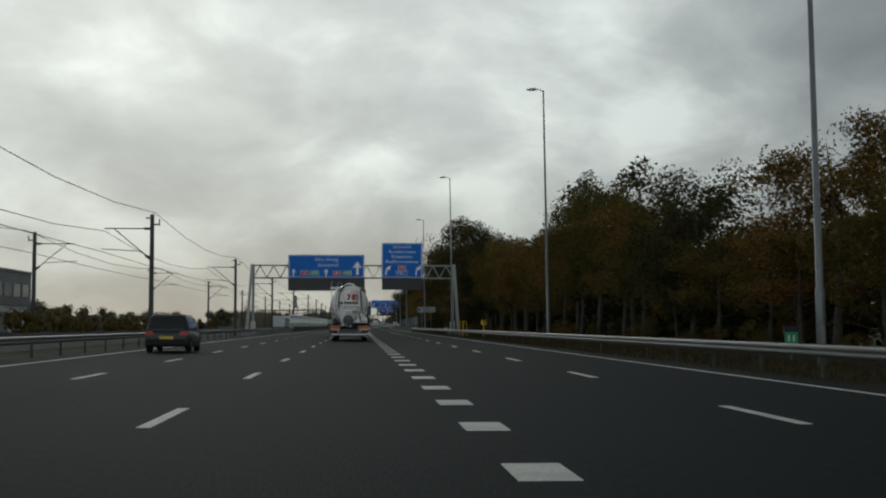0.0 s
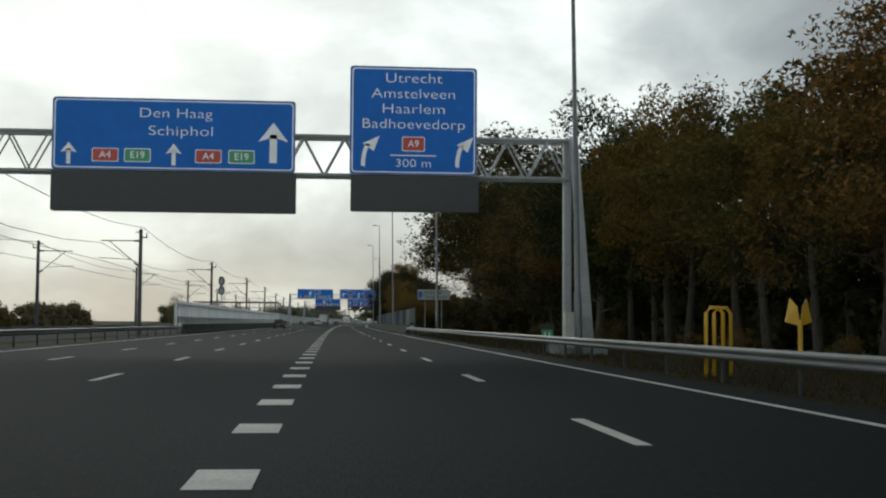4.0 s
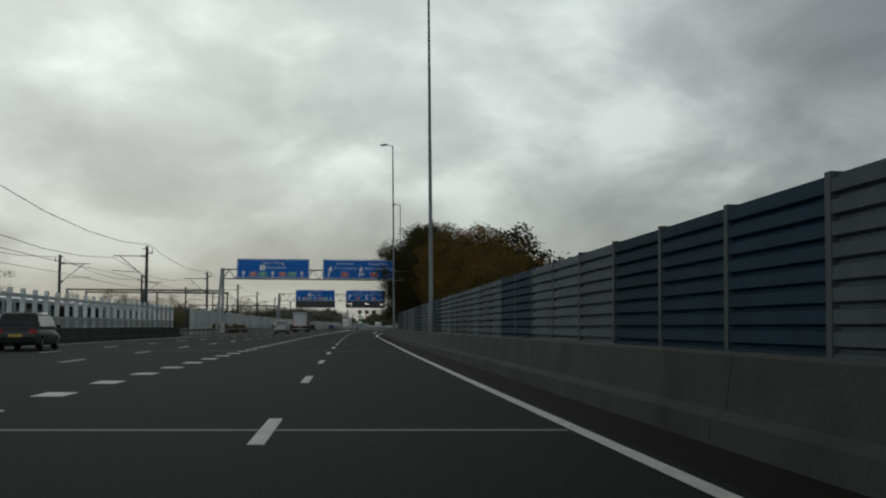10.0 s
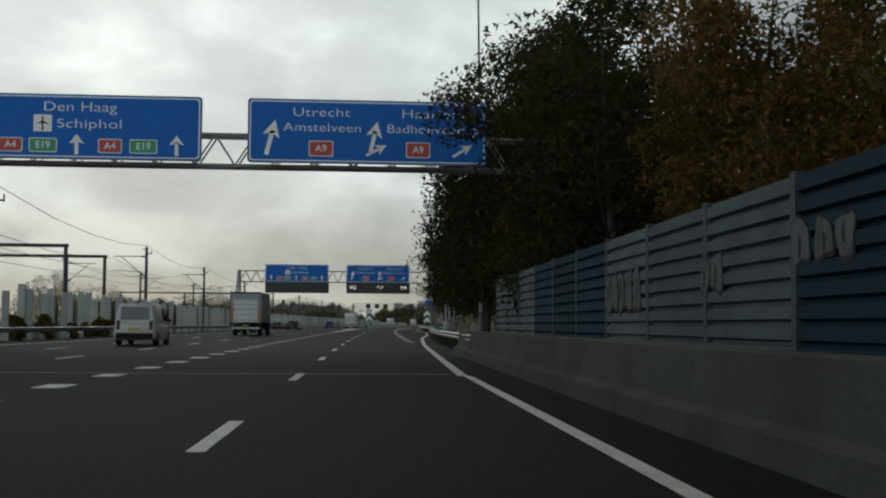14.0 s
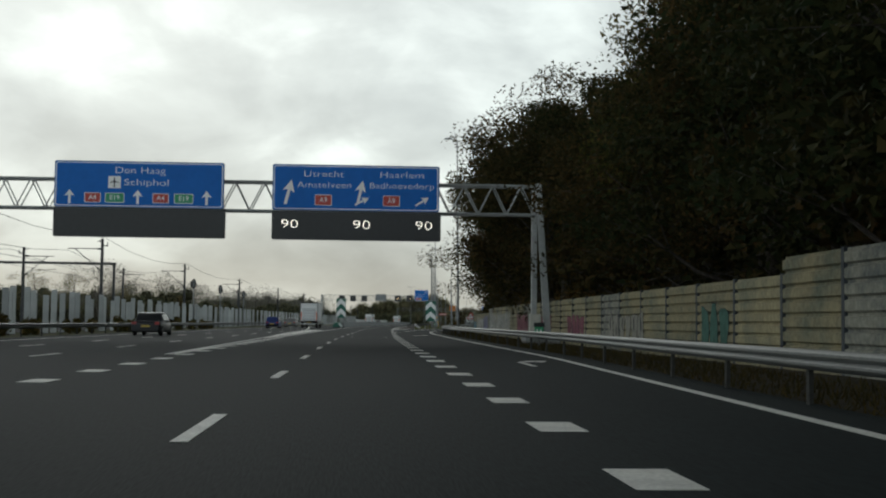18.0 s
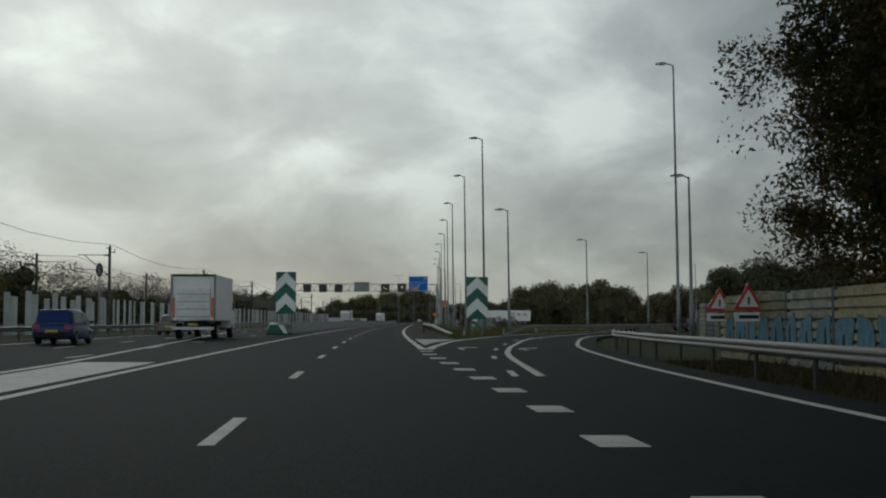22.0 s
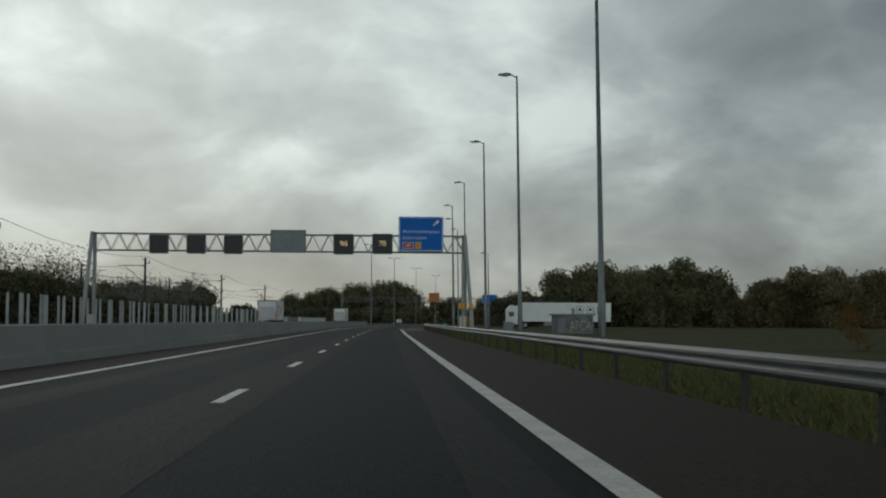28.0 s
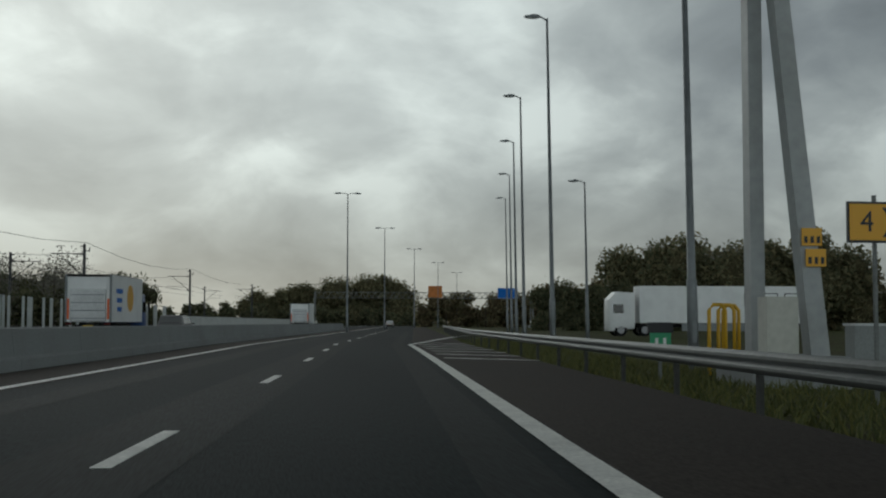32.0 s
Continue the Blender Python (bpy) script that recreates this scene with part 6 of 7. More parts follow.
    part("hatch_handle", Geo().tube([(-0.2, -0.3, 1.5), (-0.16, -0.36, 1.84), (-0.05, -0.36, 1.84), (-0.02, -0.3, 1.5)], 0.014, 6), ALUMINIUM, hatch)
    part("hinge_bracket", Geo().tube([(-0.22, -0.1, 1.80), (-0.18, -0.16, 2.05)], 0.018, 6).tube([(0.06, -0.1, 1.80), (0.02, -0.16, 2.05)], 0.018, 6).tube([(-0.22, -0.13, 1.93), (0.06, -0.13, 1.93)], 0.018, 6), ALUMINIUM, t)
    part("manifold", Geo().tube([(0.22, -0.24, 2.0), (0.88, -0.24, 1.985), (1.02, -0.22, 1.90), (1.08, -0.2, 1.83)], 0.052, 12), CHROME, t, "polished steel manifold pipe", smooth=True)
    part("flange", Geo().disc((0.24, -0.24, 2.0), (1, 0, 0), 0.085, 0.06, 14), DULL_STEEL, t)
    part("flange", Geo().disc((0.86, -0.24, 1.985), (1, 0, 0), 0.078, 0.05, 14), DULL_STEEL, t)
    for x, z in ((0.47, 2.19), (0.60, 2.24), (0.72, 2.17), (0.86, 2.2)):
        part("gauge", Geo().disc((x, -0.26, z), (0, 1, 0), 0.045, 0.06, 12).tube([(x, -0.24, 2.0), (x, -0.24, z)], 0.015, 6), DULL_STEEL, t)
    part("valve_lever", Geo().tube([(0.72, -0.3, 2.07), (0.9, -0.34, 2.12), (1.16, -0.3, 2.13)], 0.013, 6).tube([(1.0, -0.24, 2.02), (1.3, -0.1, 2.16), (1.34, 0.1, 2.16)], 0.012, 6), ALUMINIUM, t)
    part("stay", Geo().tube([(0.32, -0.2, 1.86), (0.72, -0.2, 1.85), (0.95, -0.2, 1.87)], 0.013, 6).tube([(0.5, -0.2, 1.98), (0.5, -0.2, 1.84)], 0.013, 6), ALUMINIUM, t)
    for pts, r, m in (
        ([(-0.73, -0.12, 2.30), (-0.72, -0.13, 2.7), (-0.69, -0.1, 3.05), (-0.60, 0.02, 3.4), (-0.46, 0.24, 3.62), (-0.32, 0.4, 3.76), (-0.16, 0.52, 3.80)], 0.05, rubber),
        ([(0.82, -0.1, 2.27), (0.81, -0.12, 2.6), (0.775, -0.08, 2.95), (0.755, 0.0, 3.25), (0.77, 0.08, 3.46), (0.82, 0.18, 3.58), (0.88, 0.32, 3.58), (0.92, 0.46, 3.48), (0.95, 0.56, 3.36)], 0.05, rubber),
        ([(1.08, -0.2, 1.83), (1.2, -0.16, 1.68), (1.3, -0.1, 1.5), (1.31, -0.04, 1.25), (1.30, 0.02, 1.0)], 0.085, rubber),
        ([(0.73, -0.2, 1.68), (0.76, -0.24, 1.4), (0.70, -0.24, 1.16), (0.52, -0.22, 1.03), (0.12, -0.22, 1.0)], 0.035, rubber),
        ([(-0.12, -0.2, 1.24), (-0.14, -0.26, 1.12), (-0.28, -0.26, 1.07), (-0.42, -0.25, 1.07)], 0.055, CHROME),
        ([(0.66, -0.2, 1.95), (0.67, -0.24, 1.7), (0.69, -0.22, 1.5)], 0.03, rubber),
    ):
        part("hose" if m is rubber else "elbow_pipe", Geo().tube(pts, r, 12), m, t, smooth=True)
    for x, z in ((-0.73, 2.24), (0.82, 2.2)):
        part("coupling", Geo().tube([(x, -0.11, z + 0.08), (x, -0.13, z - 0.13)], 0.066, 12).disc((x, -0.12, z - 0.05), (0, 0, 1), 0.085, 0.05, 12), ALUMINIUM, t)
    part("coupling", Geo().tube([(1.02, -0.22, 1.93), (1.13, -0.19, 1.77)], 0.095, 12), ALUMINIUM, t)
    part("coupling", Geo().tube([(-0.40, -0.25, 1.07), (-0.58, -0.25, 1.07)], 0.085, 14).disc((-0.44, -0.25, 1.07), (1, 0, 0), 0.115, 0.04, 14).disc((-0.55, -0.25, 1.07), (1, 0, 0), 0.115, 0.04, 14), ALUMINIUM, t)
    part("coupling", Geo().tube([(-0.02, -0.23, 1.0), (0.16, -0.23, 1.0)], 0.06, 12), ALUMINIUM, t)
    part("speed_disc", Geo().disc((0.89, -0.085, 1.615), (0, 1, 0), 0.105, 0.012, 24), mark, t)
    part("speed_disc", Geo().disc((0.89, -0.095, 1.615), (0, 1, 0), 0.078, 0.012, 24), SIGN_WHITE, t)
    glyphs("speed_number", "60", 0.11, ink, t, Matrix.Translation((0.89, -0.105, 1.615)) @ FACE)
    part("rear_skirt", Geo().hull([[(0.40, y, 1.25), (1.22, y, 1.23), (1.16, y, 2.0), (0.95, y, 2.08), (0.62, y, 1.9)] for y in (-0.075, 0.25)]), white, t)
    part("maker_bar", Geo().box(0.94, -0.09, 1.325, 0.36, 0.012, 0.065), ink, t)
    # ladder and top catwalk
    lad = part("ladder", Geo().tube([(-1.22, -0.15, 1.15), (-1.22, -0.12, 3.95), (-1.15, 0.3, 4.0)], 0.022, 8).tube([(-0.9, -0.2, 1.15), (-0.88, -0.16, 3.3), (-0.80, -0.1, 3.82), (-0.70, 0.05, 3.98), (-0.58, 0.3, 3.92), (-0.55, 0.4, 3.74)], 0.022, 8), ALUMINIUM, t, "aluminium access ladder", smooth=True)
    for k in range(9):
        part("rung", Geo().tube([(-1.22, -0.15, 1.3 + 0.28 * k), (-0.92, -0.15 + 0.008 * k, 1.3 + 0.28 * k)], 0.016, 6), ALUMINIUM, lad)
    part("catwalk", Geo().box(-0.98, 0.35, 3.60, 0.62, 1.0, 0.13), ALUMINIUM, t)
    part("top_plate", Geo().hull([[(-0.14, y, 3.76), (0.14, y, 3.76), (0.22, y, 3.89), (-0.22, y, 3.89)] for y in (0.55, 0.58)]), ink, t)
    for yy in (2.0, 4.3, 6.6):
        part("top_hatch", Geo().tube([(0, yy, 3.75), (0, yy, 3.95), (0, yy, 3.98)], [0.3, 0.3, 0.1], 16), ALUMINIUM, t)
    # chassis and rear end
    part("chassis", Geo().box(0, 4.8, 1.0, 1.1, 9.8, 0.35), CHASSIS, t)
    for yy in (2.2, 4.9, 7.6):
        part("hopper", Geo().tube([(0, yy, 1.75), (0, yy, 1.3), (0, yy, 1.0)], [1.2, 0.85, 0.25], 20), ALUMINIUM, t, smooth=True)
    part("rear_panel", Geo().box(0, 0.12, 0.68, 1.28, 0.06, 0.34), DULL_STEEL, t, "dented dull steel rear panel")
    part("cross_member", Geo().box(0, 0.2, 1.12, 2.2, 0.14, 0.2), CHASSIS, t)
    for d in (-1, 1):
        part("warning_board", Geo().box(d * 0.98, -0.06, 0.92, 0.64, 0.03, 0.235), AMBER, t, "orange-red warning board with yellow field")
        part("warning_field", Geo().box(d * 0.98, -0.078, 0.92, 0.55, 0.02, 0.145), OCHRE, t)
        part("lamp_rail", Geo().box(d * 0.98, -0.06, 0.775, 0.64, 0.05, 0.045), ALUMINIUM, t)
        part("lamp_housing", Geo().box(d * 0.98, -0.02, 0.655, 0.64, 0.12, 0.2), PLASTIC, t)
        part("tail_lamp", Geo().box(d * 1.06, -0.085, 0.655, 0.42, 0.03, 0.155), TAIL, t)
        part("brake_lens", Geo().disc((d * 1.06, -0.102, 0.655), (0, 1, 0), 0.05, 0.012, 14), TAIL_LIT, t)
        part("side_locker", Geo().box(d * 0.98, 7.2, 1.1, 0.5, 4.4, 0.62), DULL_STEEL, t)
        part("reflector", Geo().box(d * 0.74, -0.085, 0.655, 0.14, 0.03, 0.15), CONCRETE_NEW, t)
        part("mud_flap", Geo().box(d * 1.0, 0.42, 0.50, 0.5, 0.02, 0.5), PLASTIC, t)
        part("flap_mark", Geo().box(d * 1.16, 0.05, 0.33, 0.2, 0.02, 0.04).box(d * 1.22, 0.05, 0.29, 0.04, 0.02, 0.12).box(d * 1.16, 0.05, 0.25, 0.14, 0.02, 0.03), DULL_WHITE, t)
        part("mudguard", Geo().hull([[(d * 1.0 - 0.28, y, z), (d * 1.0 + 0.26, y, z), (d * 1.0 + 0.26, y, z + 0.03), (d * 1.0 - 0.28, y, z + 0.03)] for y, z in ((0.4, 0.7), (0.75, 1.02), (1.5, 1.1), (3.8, 1.1), (4.3, 0.95))]), PLASTIC, t)
        for yy in (1.05, 2.36, 3.67):
            wheel(t, d * 1.02, yy, 0.52, 0.38)
        for yy in (10.1, 13.2):
            wheel(t, d * 1.02, yy, 0.5, 0.36)
        part("side_guard", Geo().box(d * 1.2, 6.4, 0.78, 0.04, 3.4, 0.12).box(d * 1.2, 6.4, 0.5, 0.04, 3.4, 0.12), ALUMINIUM, t)
        part("pipe_tray", Geo().tube([(d * 1.18, 2.6, 1.5), (d * 1.18, 8.6, 1.5)], 0.11, 10), ALUMINIUM, t, smooth=True)
        part("side_emblem", Geo().hull([[(d * (R + 0.03), y, z) for z in (2.1, 2.75)] + [(d * (R + 0.025), y, z) for z in (2.75, 2.1)] for y in (4.0, 5.6)]), mark, t)
        part("side_bar", Geo().hull([[(d * (R + 0.03), y, z) for z in (2.2, 2.6)] + [(d * (R + 0.025), y, z) for z in (2.6, 2.2)] for y in (6.0, 8.6)]), ink, t)
    part("bumper", Geo().box(0, -0.02, 0.455, 2.46, 0.1, 0.10), ALUMINIUM, t)
    part("plate_holder", Geo().box(0.06, 0.04, 0.925, 1.18, 0.04, 0.125), CONCRETE_NEW, t)
    for x0, x1 in ((-0.46, -0.42), (-0.25, -0.18), (-0.06, 0.02), (0.05, 0.12), (0.15, 0.21), (0.30, 0.36), (0.39, 0.45), (0.48, 0.54)):
        part("plate_bar", Geo().box((x0 + x1) / 2, 0.016, 0.925, x1 - x0, 0.012, 0.075), PLASTIC, t)
    # tractor
    loft([(10.6, 1.2, 1.24, 1.15, 0.9, 1.9, 3.75), (11.6, 1.2, 1.24, 1.18, 0.6, 1.9, 3.85), (12.9, 1.2, 1.24, 1.15, 0.35, 1.8, 3.7), (13.5, 1.15, 1.2, 1.05, 0.35, 1.6, 2.9)], red, "cab", t, "red tractor cab with pale roof")
    part("roof_fairing", Geo().hull([[(-1.12, y, 3.3), (1.12, y, 3.3), (0.95, y, z), (-0.95, y, z)] for y, z in ((10.7, 3.95), (11.8, 3.98), (13.1, 3.5))]), GREY_BOX, t)
    for d in (-1, 1):
        part("cab_stripe", Geo().box(d * 1.245, 12.0, 2.25, 0.012, 2.0, 0.18), WHITE_BOX, t)
        part("side_window", Geo().box(d * 1.235, 12.55, 2.55, 0.04, 0.95, 0.75), DARK_GLASS, t)
        part("mirror", Geo().box(d * 1.5, 13.15, 2.55, 0.16, 0.14, 0.7), PLASTIC, t)
        part("mirror_arm", Geo().tube([(d * 1.2, 13.0, 2.9), (d * 1.5, 13.15, 2.9)], 0.03, 6).tube([(d * 1.2, 13.0, 2.2), (d * 1.5, 13.15, 2.2)], 0.03, 6), PLASTIC, t)
        part("step", Geo().box(d * 1.15, 12.4, 0.55, 0.2, 1.2, 0.5), PLASTIC, t)
    part("fifth_wheel_deck", Geo().box(0, 10.5, 0.95, 1.0, 4.0, 0.25), CHASSIS, t)
    return t


tanker(road_pose(-5.42, 84.1))


# ---- signs and small things beside the road ----
def chevron(label, x, y, z0, z1, w=1.5):
    """A tall green and white chevron board on two posts."""
    c = thing("chevron_board", label, "chevron board", "exit chevron boards", at=pose(x, y, -0.1))
    inv = Matrix.Translation((-x, -y, 0.1))
    board = part("board", rounded(x - w / 2, x + w / 2, z0, z1, y, 0.06, 0.04), SIGN_GREEN_DEEP, c, at=inv)
    high, half = z1 - z0, w / 2 - 0.02
    for k in range(2):
        top = z1 - 0.015 - 0.5 * high * k
        for d in (-1, 1):
            pts = [(x, y - 0.004, top), (x, y - 0.004, top - 0.25 * high), (x + d * half, y - 0.004, top - 0.48 * high), (x + d * half, y - 0.004, top - 0.235 * high)]
            part("white_band", Geo().face(*(pts if d > 0 else pts[::-1])), SIGN_WHITE_DULL, board)
    for d in (-0.4, 0.4):
        part("post", Geo().tube([(x + d, y + 0.12, -0.1), (x + d, y + 0.12, z1 - 0.2)], 0.06, 8), STEEL, c, at=inv)
    return c


SIGN_GREEN_DEEP = material("deep green reflective sheet", (0.008, 0.11, 0.075), 0.5, stain=0.4, stain_scale=0.8)
SIGN_WHITE_DULL = material("dulled white reflective sheet", (0.74, 0.76, 0.76), 0.5, stain=0.5, stain_scale=0.8, stain_to=(0.60, 0.62, 0.62))
chevron("green and white chevron board on the grassy gore", 26.26, 669.2, 1.2, 4.42, 1.66)
chevron("green and white chevron board over a crash cushion", 11.8, 669.5, 1.55, 4.7)

cushion = thing("crash_cushion", "green and white nosed steel crash cushion", "crash cushion", at=pose(11.3, 667.2, 0))
part("nose", Geo().hull([[(-0.95, -0.6, 0.02), (0.75, -0.6, 0.02), (0.35, -0.6, 0.75), (-0.55, -0.6, 0.75)], [(-0.95, 0.5, 0.02), (0.75, 0.5, 0.02), (0.45, 0.5, 0.9), (-0.65, 0.5, 0.9)]]), SIGN_GREEN_DEEP, cushion)
part("nose_band", Geo().face((0.0, -0.61, 0.72), (0.36, -0.61, 0.72), (0.74, -0.61, 0.05), (0.45, -0.61, 0.05)), SIGN_WHITE_DULL, cushion)
for k in range(4):
    part("bay", Geo().box(0.25, 1.2 + 1.25 * k, 0.62, 1.5, 1.1, 0.32).box(0.25, 1.2 + 1.25 * k, 0.3, 0.9, 0.9, 0.5), STEEL, cushion)
part("base", Geo().box(0.1, 2.4, 0.06, 1.8, 6.2, 0.1), CONCRETE, cushion)

# grass on the gore and the verges: tufts close to the road
def tufts(name, spots, height, spread, label, mat=GRASS):
    n = len(spots)
    spots = np.asarray(spots)
    a = rng.uniform(0, 2 * math.pi, n)
    h = height * rng.uniform(0.5, 1.3, n)
    lean = rng.normal(size=(n, 2)) * spread
    w = 0.014 + 0.012 * rng.uniform(size=n)
    base = np.column_stack([spots, np.full(n, -0.12)])
    d = np.column_stack([np.cos(a) * w, np.sin(a) * w, np.zeros(n)])
    tip = base + np.column_stack([lean, h])
    verts = np.stack([base - d, base + d, tip], 1).reshape(-1, 3)
    me = bpy.data.meshes.new(name)
    me.vertices.add(3 * n)
    me.vertices.foreach_set("co", verts.ravel())
    me.loops.add(3 * n)
    me.loops.foreach_set("vertex_index", np.arange(3 * n))
    me.polygons.add(n)
    me.polygons.foreach_set("loop_start", np.arange(0, 3 * n, 3))
    me.polygons.foreach_set("loop_total", np.full(n, 3))
    me.materials.append(mat)
    me.update(calc_edges=True)
    tagged(new(name, me), label, "grass", kind="stuff")


def strip(n, a, b, s0, s1):
    ys = rng.uniform(a, b, n)
    ss = rng.uniform(0, 1, n)
    lo = np.array([s0(y) if callable(s0) else s0 for y in ys])
    hi = np.array([s1(y) if callable(s1) else s1 for y in ys])
    xs = np.array([lane_x(y) for y in ys])
    return np.column_stack([xs + lo + (hi - lo) * ss, ys])


tufts("verge_grass", strip(45000, 690, 900, 6.4, 9.5), 0.20, 0.12, "long dull green grass under the guard rail")
tufts("verge_grass", strip(34000, 657, 740, 6.6, lambda y: gore_edge(y) - 0.9), 0.11, 0.08, "dull green grass on the gore between the roads")
tufts("verge_grass", strip(30000, 20, 214, 4.7, 9.5), 0.20, 0.12, "dull shade-darkened grass on the woodland verge", SHADE_GRASS)
tufts("verge_grass", strip(26000, 398, 610, lambda y: right_edge(y) + 1.1, lambda y: right_edge(y) + 4.2), 0.22, 0.10, "thin shade-darkened brown grass before the noise wall", SHADE_GRASS)
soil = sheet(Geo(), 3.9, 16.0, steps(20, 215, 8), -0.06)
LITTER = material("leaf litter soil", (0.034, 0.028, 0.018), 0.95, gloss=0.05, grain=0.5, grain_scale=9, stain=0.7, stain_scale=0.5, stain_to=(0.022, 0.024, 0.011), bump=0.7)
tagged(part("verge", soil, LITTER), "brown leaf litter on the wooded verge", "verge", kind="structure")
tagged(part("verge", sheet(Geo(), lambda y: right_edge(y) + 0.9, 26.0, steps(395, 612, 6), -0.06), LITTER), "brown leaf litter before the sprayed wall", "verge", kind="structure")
GUTTER = material("dark gutter grime", (0.009, 0.009, 0.007), 0.9, gloss=0.04, grain=0.5, grain_scale=9, stain=0.6, stain_scale=0.5, stain_to=(0.016, 0.014, 0.010), bump=0.6)
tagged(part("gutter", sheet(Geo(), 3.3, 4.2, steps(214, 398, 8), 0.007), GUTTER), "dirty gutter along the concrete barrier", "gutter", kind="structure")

# place name board
# white board greyed in its colour for the tree shadow lying on it
SIGN_SHADED = material("shade-greyed white sheet", (0.34, 0.36, 0.35), 0.6, stain=0.7, stain_scale=1.5, stain_to=(0.22, 0.24, 0.22), grain=0.1, grain_scale=9)
board = thing("place_sign", "white municipality board with dark lettering and crest", "sign", at=pose(10.35, 216, -0.1))
iv = Matrix.Translation((-10.35, -216, 0.1))
pan = part("panel", rounded(8.85, 11.95, 3.3, 4.28, 216, 0.06, 0.08), SIGN_SHADED, board, at=iv)
glyphs("lettering", "Gemeente", 0.34, BLACK, pan, Matrix.Translation((10.35, 215.985, 3.99)) @ FACE, 1.6)
glyphs("lettering", "Haarlemmermeer", 0.34, BLACK, pan, Matrix.Translation((10.62, 215.985, 3.56)) @ FACE, 2.3)
part("crest", Geo().hull([[(9.12 + a, y, 3.55 + b) for a, b in ((-0.16, 0.0), (0.0, -0.12), (0.16, 0.0), (0.18, 0.36), (-0.18, 0.36))] for y in (215.985, 215.995)]), SIGN_BLUE, pan)
part("crown", Geo().hull([[(9.12 + a, y, 3.92 + b) for a, b in ((-0.16, 0.0), (0.16, 0.0), (0.2, 0.17), (0.0, 0.1), (-0.2, 0.17))] for y in (215.985, 215.995)]), BLACK, pan)
for x in (9.6, 11.2):
    part("post", Geo().tube([(x, 216.12, -0.1), (x, 216.12, 4.2)], 0.055, 8), STEEL, board, at=iv)

YELLOW_STEEL = material("yellow painted steel", (0.62, 0.36, 0.02), 0.45, stain=0.4, stain_scale=1.0)


def hoop(x, y, w=0.38, h=1.55):
    g = thing("yellow_hoop", "yellow tubular steel hoop guarding a valve", "hoop", "yellow hoops", at=pose(x, y, -0.1))
    part("tube", Geo().tube([(-w / 2, 0, -0.1), (-w / 2, 0, h - 0.12), (-w / 2 + 0.1, 0, h), (w / 2 - 0.1, 0, h), (w / 2, 0, h - 0.12), (w / 2, 0, -0.1)], 0.045, 8), YELLOW_STEEL, g, smooth=True)


for x, y in ((8.95, 123.7), (9.32, 124.3), (43.4, 848.6), (43.85, 849.2), (44.2, 849.8)):
    hoop(x, y)
for x, y in ((11.3, 124.8),):
    mk = thing("yellow_marker", "folded yellow marker plates on a short post", "marker", at=pose(x, y, -0.1))
    part("post", Geo().tube([(0, 0, -0.1), (0, 0, 1.3)], 0.06, 8), YELLOW_STEEL, mk)
    for d in (-1, 1):
        part("plate", Geo().hull([[(0, e, 1.15), (d * 0.32, e + 0.1, 1.25), (d * 0.2, e + 0.1, 1.8), (d * 0.06, e, 1.6)] for e in (0, 0.02)]), YELLOW_STEEL, mk)


def distance_box(x, y):
    g = thing("distance_marker", "small green distance marker with black cap", "marker", "distance markers", at=pose(x, y, -0.1))
    part("post", Geo().box(0, 0.03, 0.3, 0.06, 0.05, 0.8), STEEL, g)
    part("plate", Geo().box(0, 0, 0.75, 0.42, 0.03, 0.4), SIGN_GREEN, g)
    part("cap", Geo().box(0, 0, 1.05, 0.5, 0.05, 0.2), BLACK, g)
    for k in range(2):
        part("digit_bar", Geo().box(-0.08 + 0.16 * k, -0.02, 0.75, 0.06, 0.012, 0.2), SIGN_WHITE_DULL, g)


for x, y in ((12.6, 39), (8.75, 143.5), (41.0, 845.4), (28.8, 689.2), (lane_x(226) + 5.3, 226), (lane_x(526) + 9.6, 526)):
    distance_box(x, y)

exit_sign = thing("diversion_sign", "yellow diversion sign with number and arrow", "sign", at=pose(41.55, 838, 0.5) @ Matrix.Scale(0.65, 4))
pan = part("panel", Geo().hull([[(x, y, z) for x, z in ((-0.65, 2.5), (0.45, 2.5), (0.65, 2.93), (0.45, 3.36), (-0.65, 3.36))] for y in (0.0, 0.05)]), BLACK, exit_sign)
part("field", Geo().hull([[(x, y, z) for x, z in ((-0.6, 2.55), (0.42, 2.55), (0.59, 2.93), (0.42, 3.31), (-0.6, 3.31))] for y in (-0.01, 0.0)]), SIGN_YELLOW, pan)
glyphs("lettering", "4", 0.62, BLACK, pan, Matrix.Translation((-0.22, -0.02, 2.92)) @ FACE)
part("arrow", Geo().hull([[(x, y, z) for x, z in ((0.12, 2.62), (0.26, 2.62), (0.48, 2.93), (0.26, 3.24), (0.12, 3.24), (0.33, 2.93))] for y in (-0.022, -0.012)]), BLACK, pan)
part("post", Geo().tube([(0.0, 0.1, -0.98), (0.0, 0.1, 3.5)], 0.05, 8), STEEL, exit_sign)
for k in range(2):
    tag = thing("yellow_plate", "small yellow number plate on the gantry leg", "plate", "yellow plates", at=pose(43.2 + 0.06 * k, 843.44 - 0.03 * k, 2.6 - 0.38 * k))
    part("plate", Geo().box(0, 0, 0, 0.38, 0.03, 0.32), SIGN_YELLOW, tag)
    for j in range(3):
        part("digit_bar", Geo().box(-0.12 + 0.12 * j, -0.02, -0.05, 0.06, 0.01, 0.12), BLACK, tag)

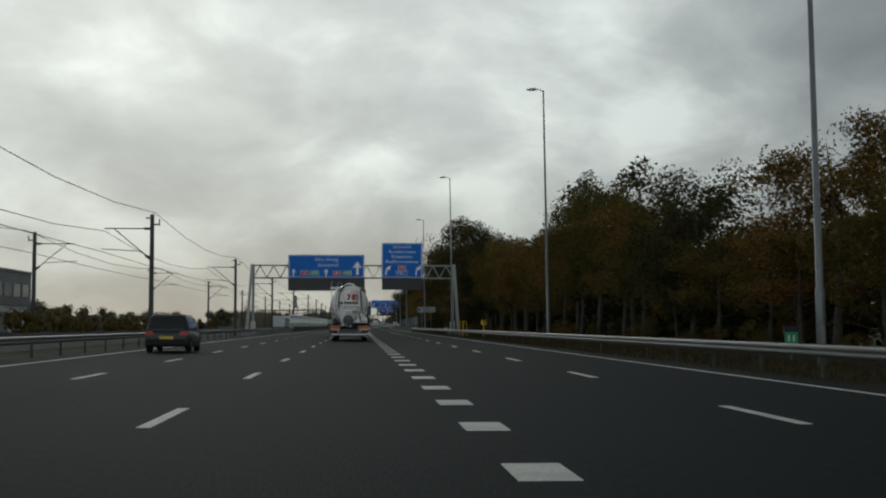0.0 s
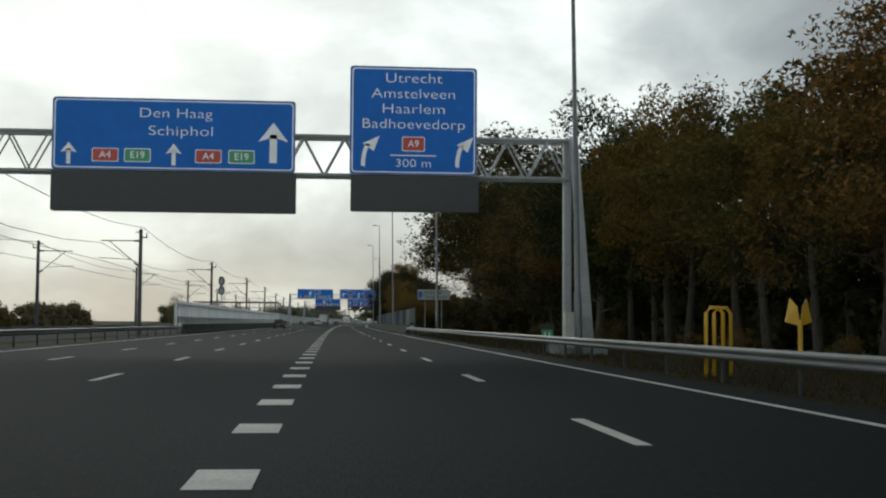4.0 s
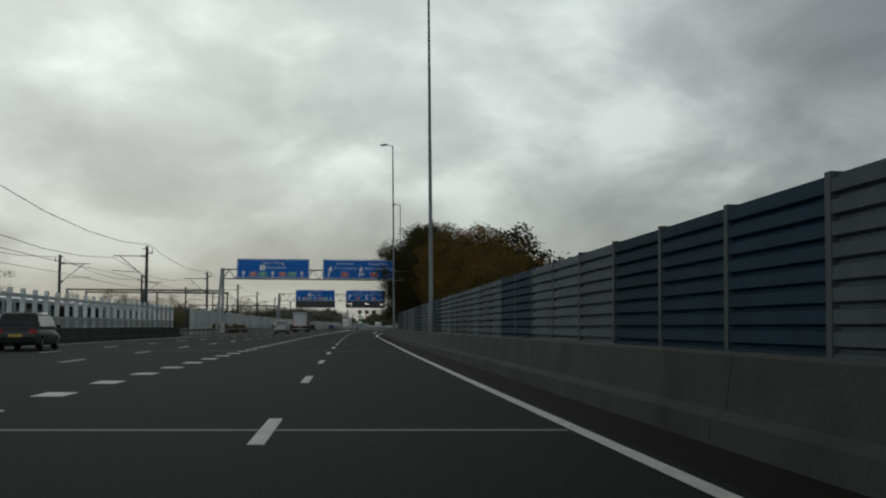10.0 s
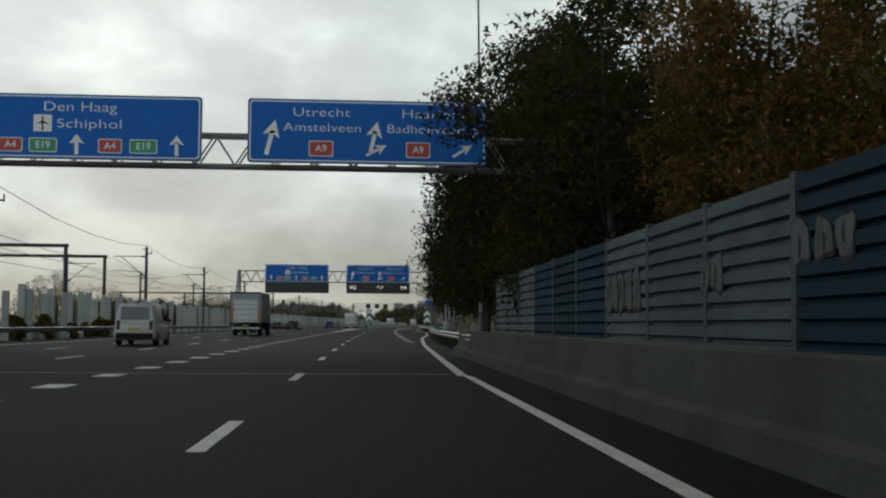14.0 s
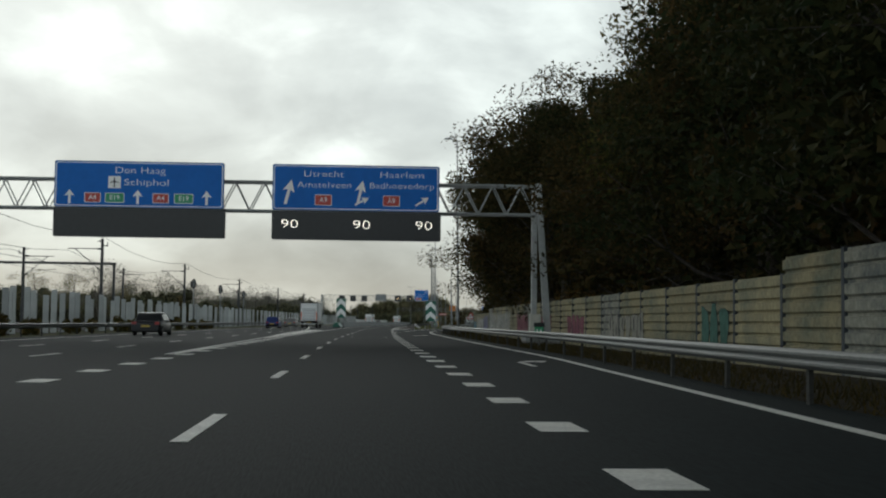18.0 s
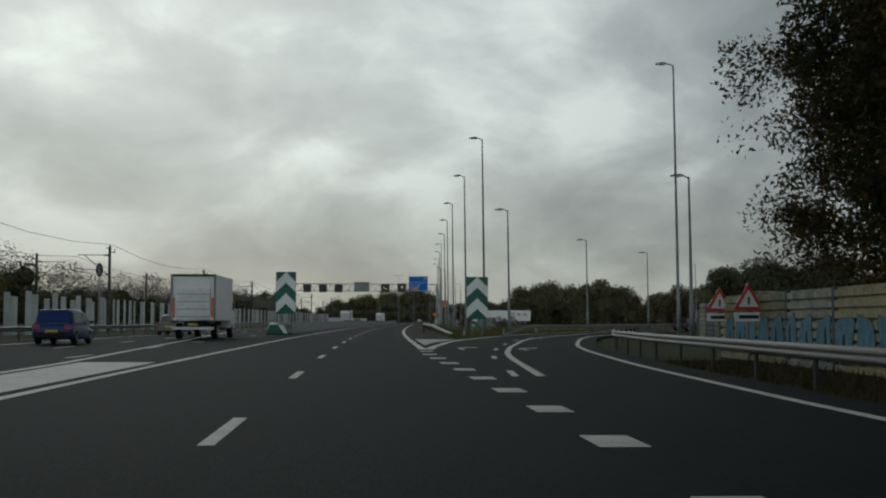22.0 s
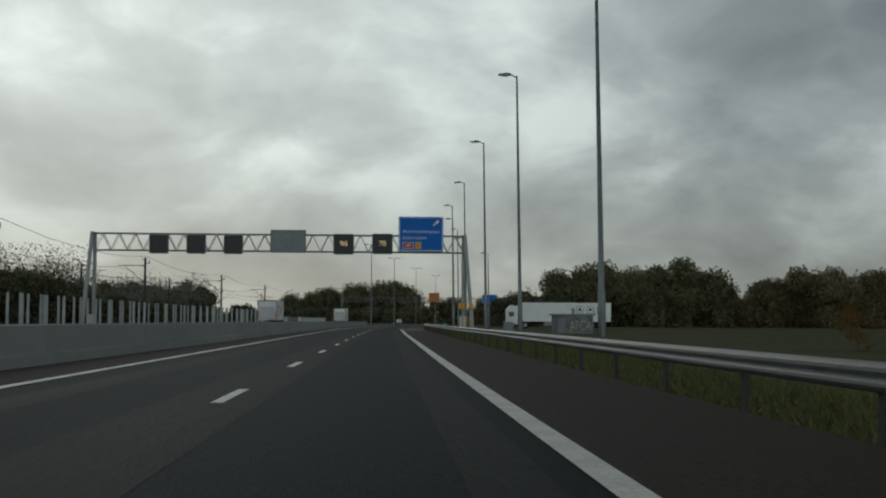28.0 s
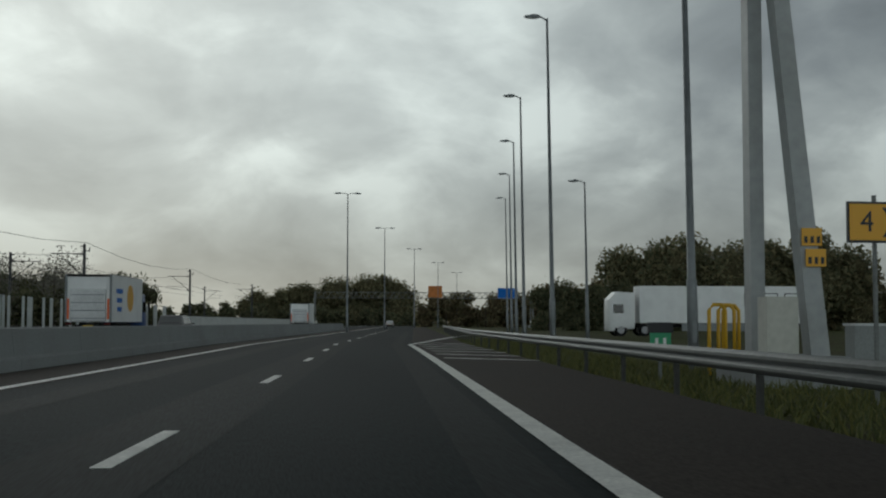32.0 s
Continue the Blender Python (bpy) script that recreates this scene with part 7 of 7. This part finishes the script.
brown = thing("tourist_sign", "dark red direction sign on two posts", "sign", at=pose(31.3, 701, -0.1))
part("panel", Geo().box(0, 0, 2.65, 1.35, 0.05, 0.3), SIGN_RED, brown)
for k in range(3):
    part("word_bar", Geo().box(-0.35 + 0.38 * k, -0.03, 2.65, 0.28, 0.012, 0.1), SIGN_WHITE_DULL, brown)
for d in (-0.4, 0.4):
    part("post", Geo().tube([(d, 0.06, -0.1), (d, 0.06, 2.8)], 0.04, 8), STEEL, brown)

HUT_WALL = material("grubby hut concrete", (0.23, 0.235, 0.225), 0.9, gloss=0.1, grain=0.2, grain_scale=14, stain=0.8, stain_scale=1.2, stain_to=(0.09, 0.095, 0.09), bump=0.3)
hut = thing("pump_house", "small grey concrete hut with sprayed letters", "hut", at=pose(54.6, 850.5, -0.12))
part("wall", Geo().box(0, 0, 0.9, 3.6, 2.6, 1.8), HUT_WALL, hut)
part("roof", Geo().box(0, 0, 1.87, 4.0, 3.0, 0.16), CONCRETE_NEW, hut)
part("vent", Geo().box(0.2, 0.4, 2.2, 0.26, 0.26, 0.6), CONCRETE_NEW, hut)
part("door", Geo().box(-1.35, -1.31, 0.8, 0.7, 0.04, 1.5), POLE, hut)
glyphs("sprayed_outline", "AFCA", 1.45, SPRAY_DARK, hut, Matrix.Translation((0.47, -1.306, 0.69)) @ FACE, 2.42)
glyphs("sprayed_letters", "AFCA", 1.38, SPRAY[7], hut, Matrix.Translation((0.5, -1.312, 0.72)) @ FACE, 2.3)
for x, y in ((48.2, 851),):
    cab = thing("roadside_cabinet", "pale grey roadside cabinet behind the guard rail", "cabinet", "roadside cabinets", at=pose(x, y, -0.12))
    part("body", Geo().box(0, 0, 0.55, 0.9, 0.5, 1.1), CONCRETE_NEW, cab)
    part("lid", Geo().box(0, 0, 1.13, 0.98, 0.58, 0.06), POST_WHITE, cab)
for s, y in ((8.1, 671.0), (12.0, 680.2), (17.0, 699.6)):
    bp = thing("bollard", "short white roadside bollard with dark band", "bollard", "verge bollards", at=pose(lane_x(y) + s, y, -0.12))
    part("shaft", Geo().box(0, 0, 0.32, 0.12, 0.1, 0.64, taper=0.85), FENCE_GREY, bp)
    part("band", Geo().box(0, 0, 0.52, 0.15, 0.11, 0.1), BLACK, bp)

guard_rail("galvanised steel guard rail round the exit bend", lambda y: ramp_to(y, (668, 10.6), (672, 11.9), (687, 16.5), (717, 27.3), (780, 52)), 669, 780, "motorway guard rails", 1.0, dip=12.0)
guard_rail("galvanised steel guard rail on the gore nose", lambda y: ramp_to(y, (652, 5.4), (676, 4.9), (700, 5.6)), 680, 692, "motorway guard rails")
for x, y in ((27.0, 615.3), (26.3, 610.8)):
    tri = thing("warning_triangle", "red bordered white warning triangle before the sprayed wall", "sign", "warning triangles", at=pose(x - 0.5, y, -0.1))
    part("panel", Geo().hull([[(-0.47, e, 1.52), (0.47, e, 1.52), (0.0, e, 2.33)] for e in (0, 0.03)]), SIGN_RED, tri)
    part("field", Geo().hull([[(-0.3, e, 1.62), (0.3, e, 1.62), (0.0, e, 2.13)] for e in (-0.012, -0.004)]), SIGN_WHITE_DULL, tri)
    part("mark", Geo().box(0, -0.02, 1.80, 0.06, 0.01, 0.22), BLACK, tri)
    plate = part("lower_plate", Geo().box(0, 0.01, 1.33, 0.86, 0.03, 0.26), SIGN_WHITE_DULL, tri)
    part("word_bar", Geo().box(0, -0.012, 1.33, 0.6, 0.01, 0.1), BLACK, plate)
    part("post", Geo().tube([(0, 0.06, -0.1), (0, 0.06, 2.2)], 0.04, 8), STEEL, tri)

far_gantry, ig = gantry("distant grey gantry over the exit road", 787.0, 92.0, 116.0, 5.4, 6.4)
for x in (97, 102):
    lane_signal(far_gantry, ig, x, 5.8, 786.6, size=1.2)
DULL_ORANGE = material("faded orange sheet", (0.55, 0.20, 0.06), 0.6, gloss=0.2, stain=0.5, stain_scale=0.8)
late, il = gantry("distant gantry with orange sign over the bend", 1120.0, 48.0, 101.0, 7.0, 8.4, post=STEEL)
part("orange_panel", rounded(75.3, 78.7, 7.2, 10.0, 1119.6, 0.1), DULL_ORANGE, late, "blank orange sign", at=il)
b = Board(late, 92.5, 97.5, 7.0, 9.6, 1119.7, il)
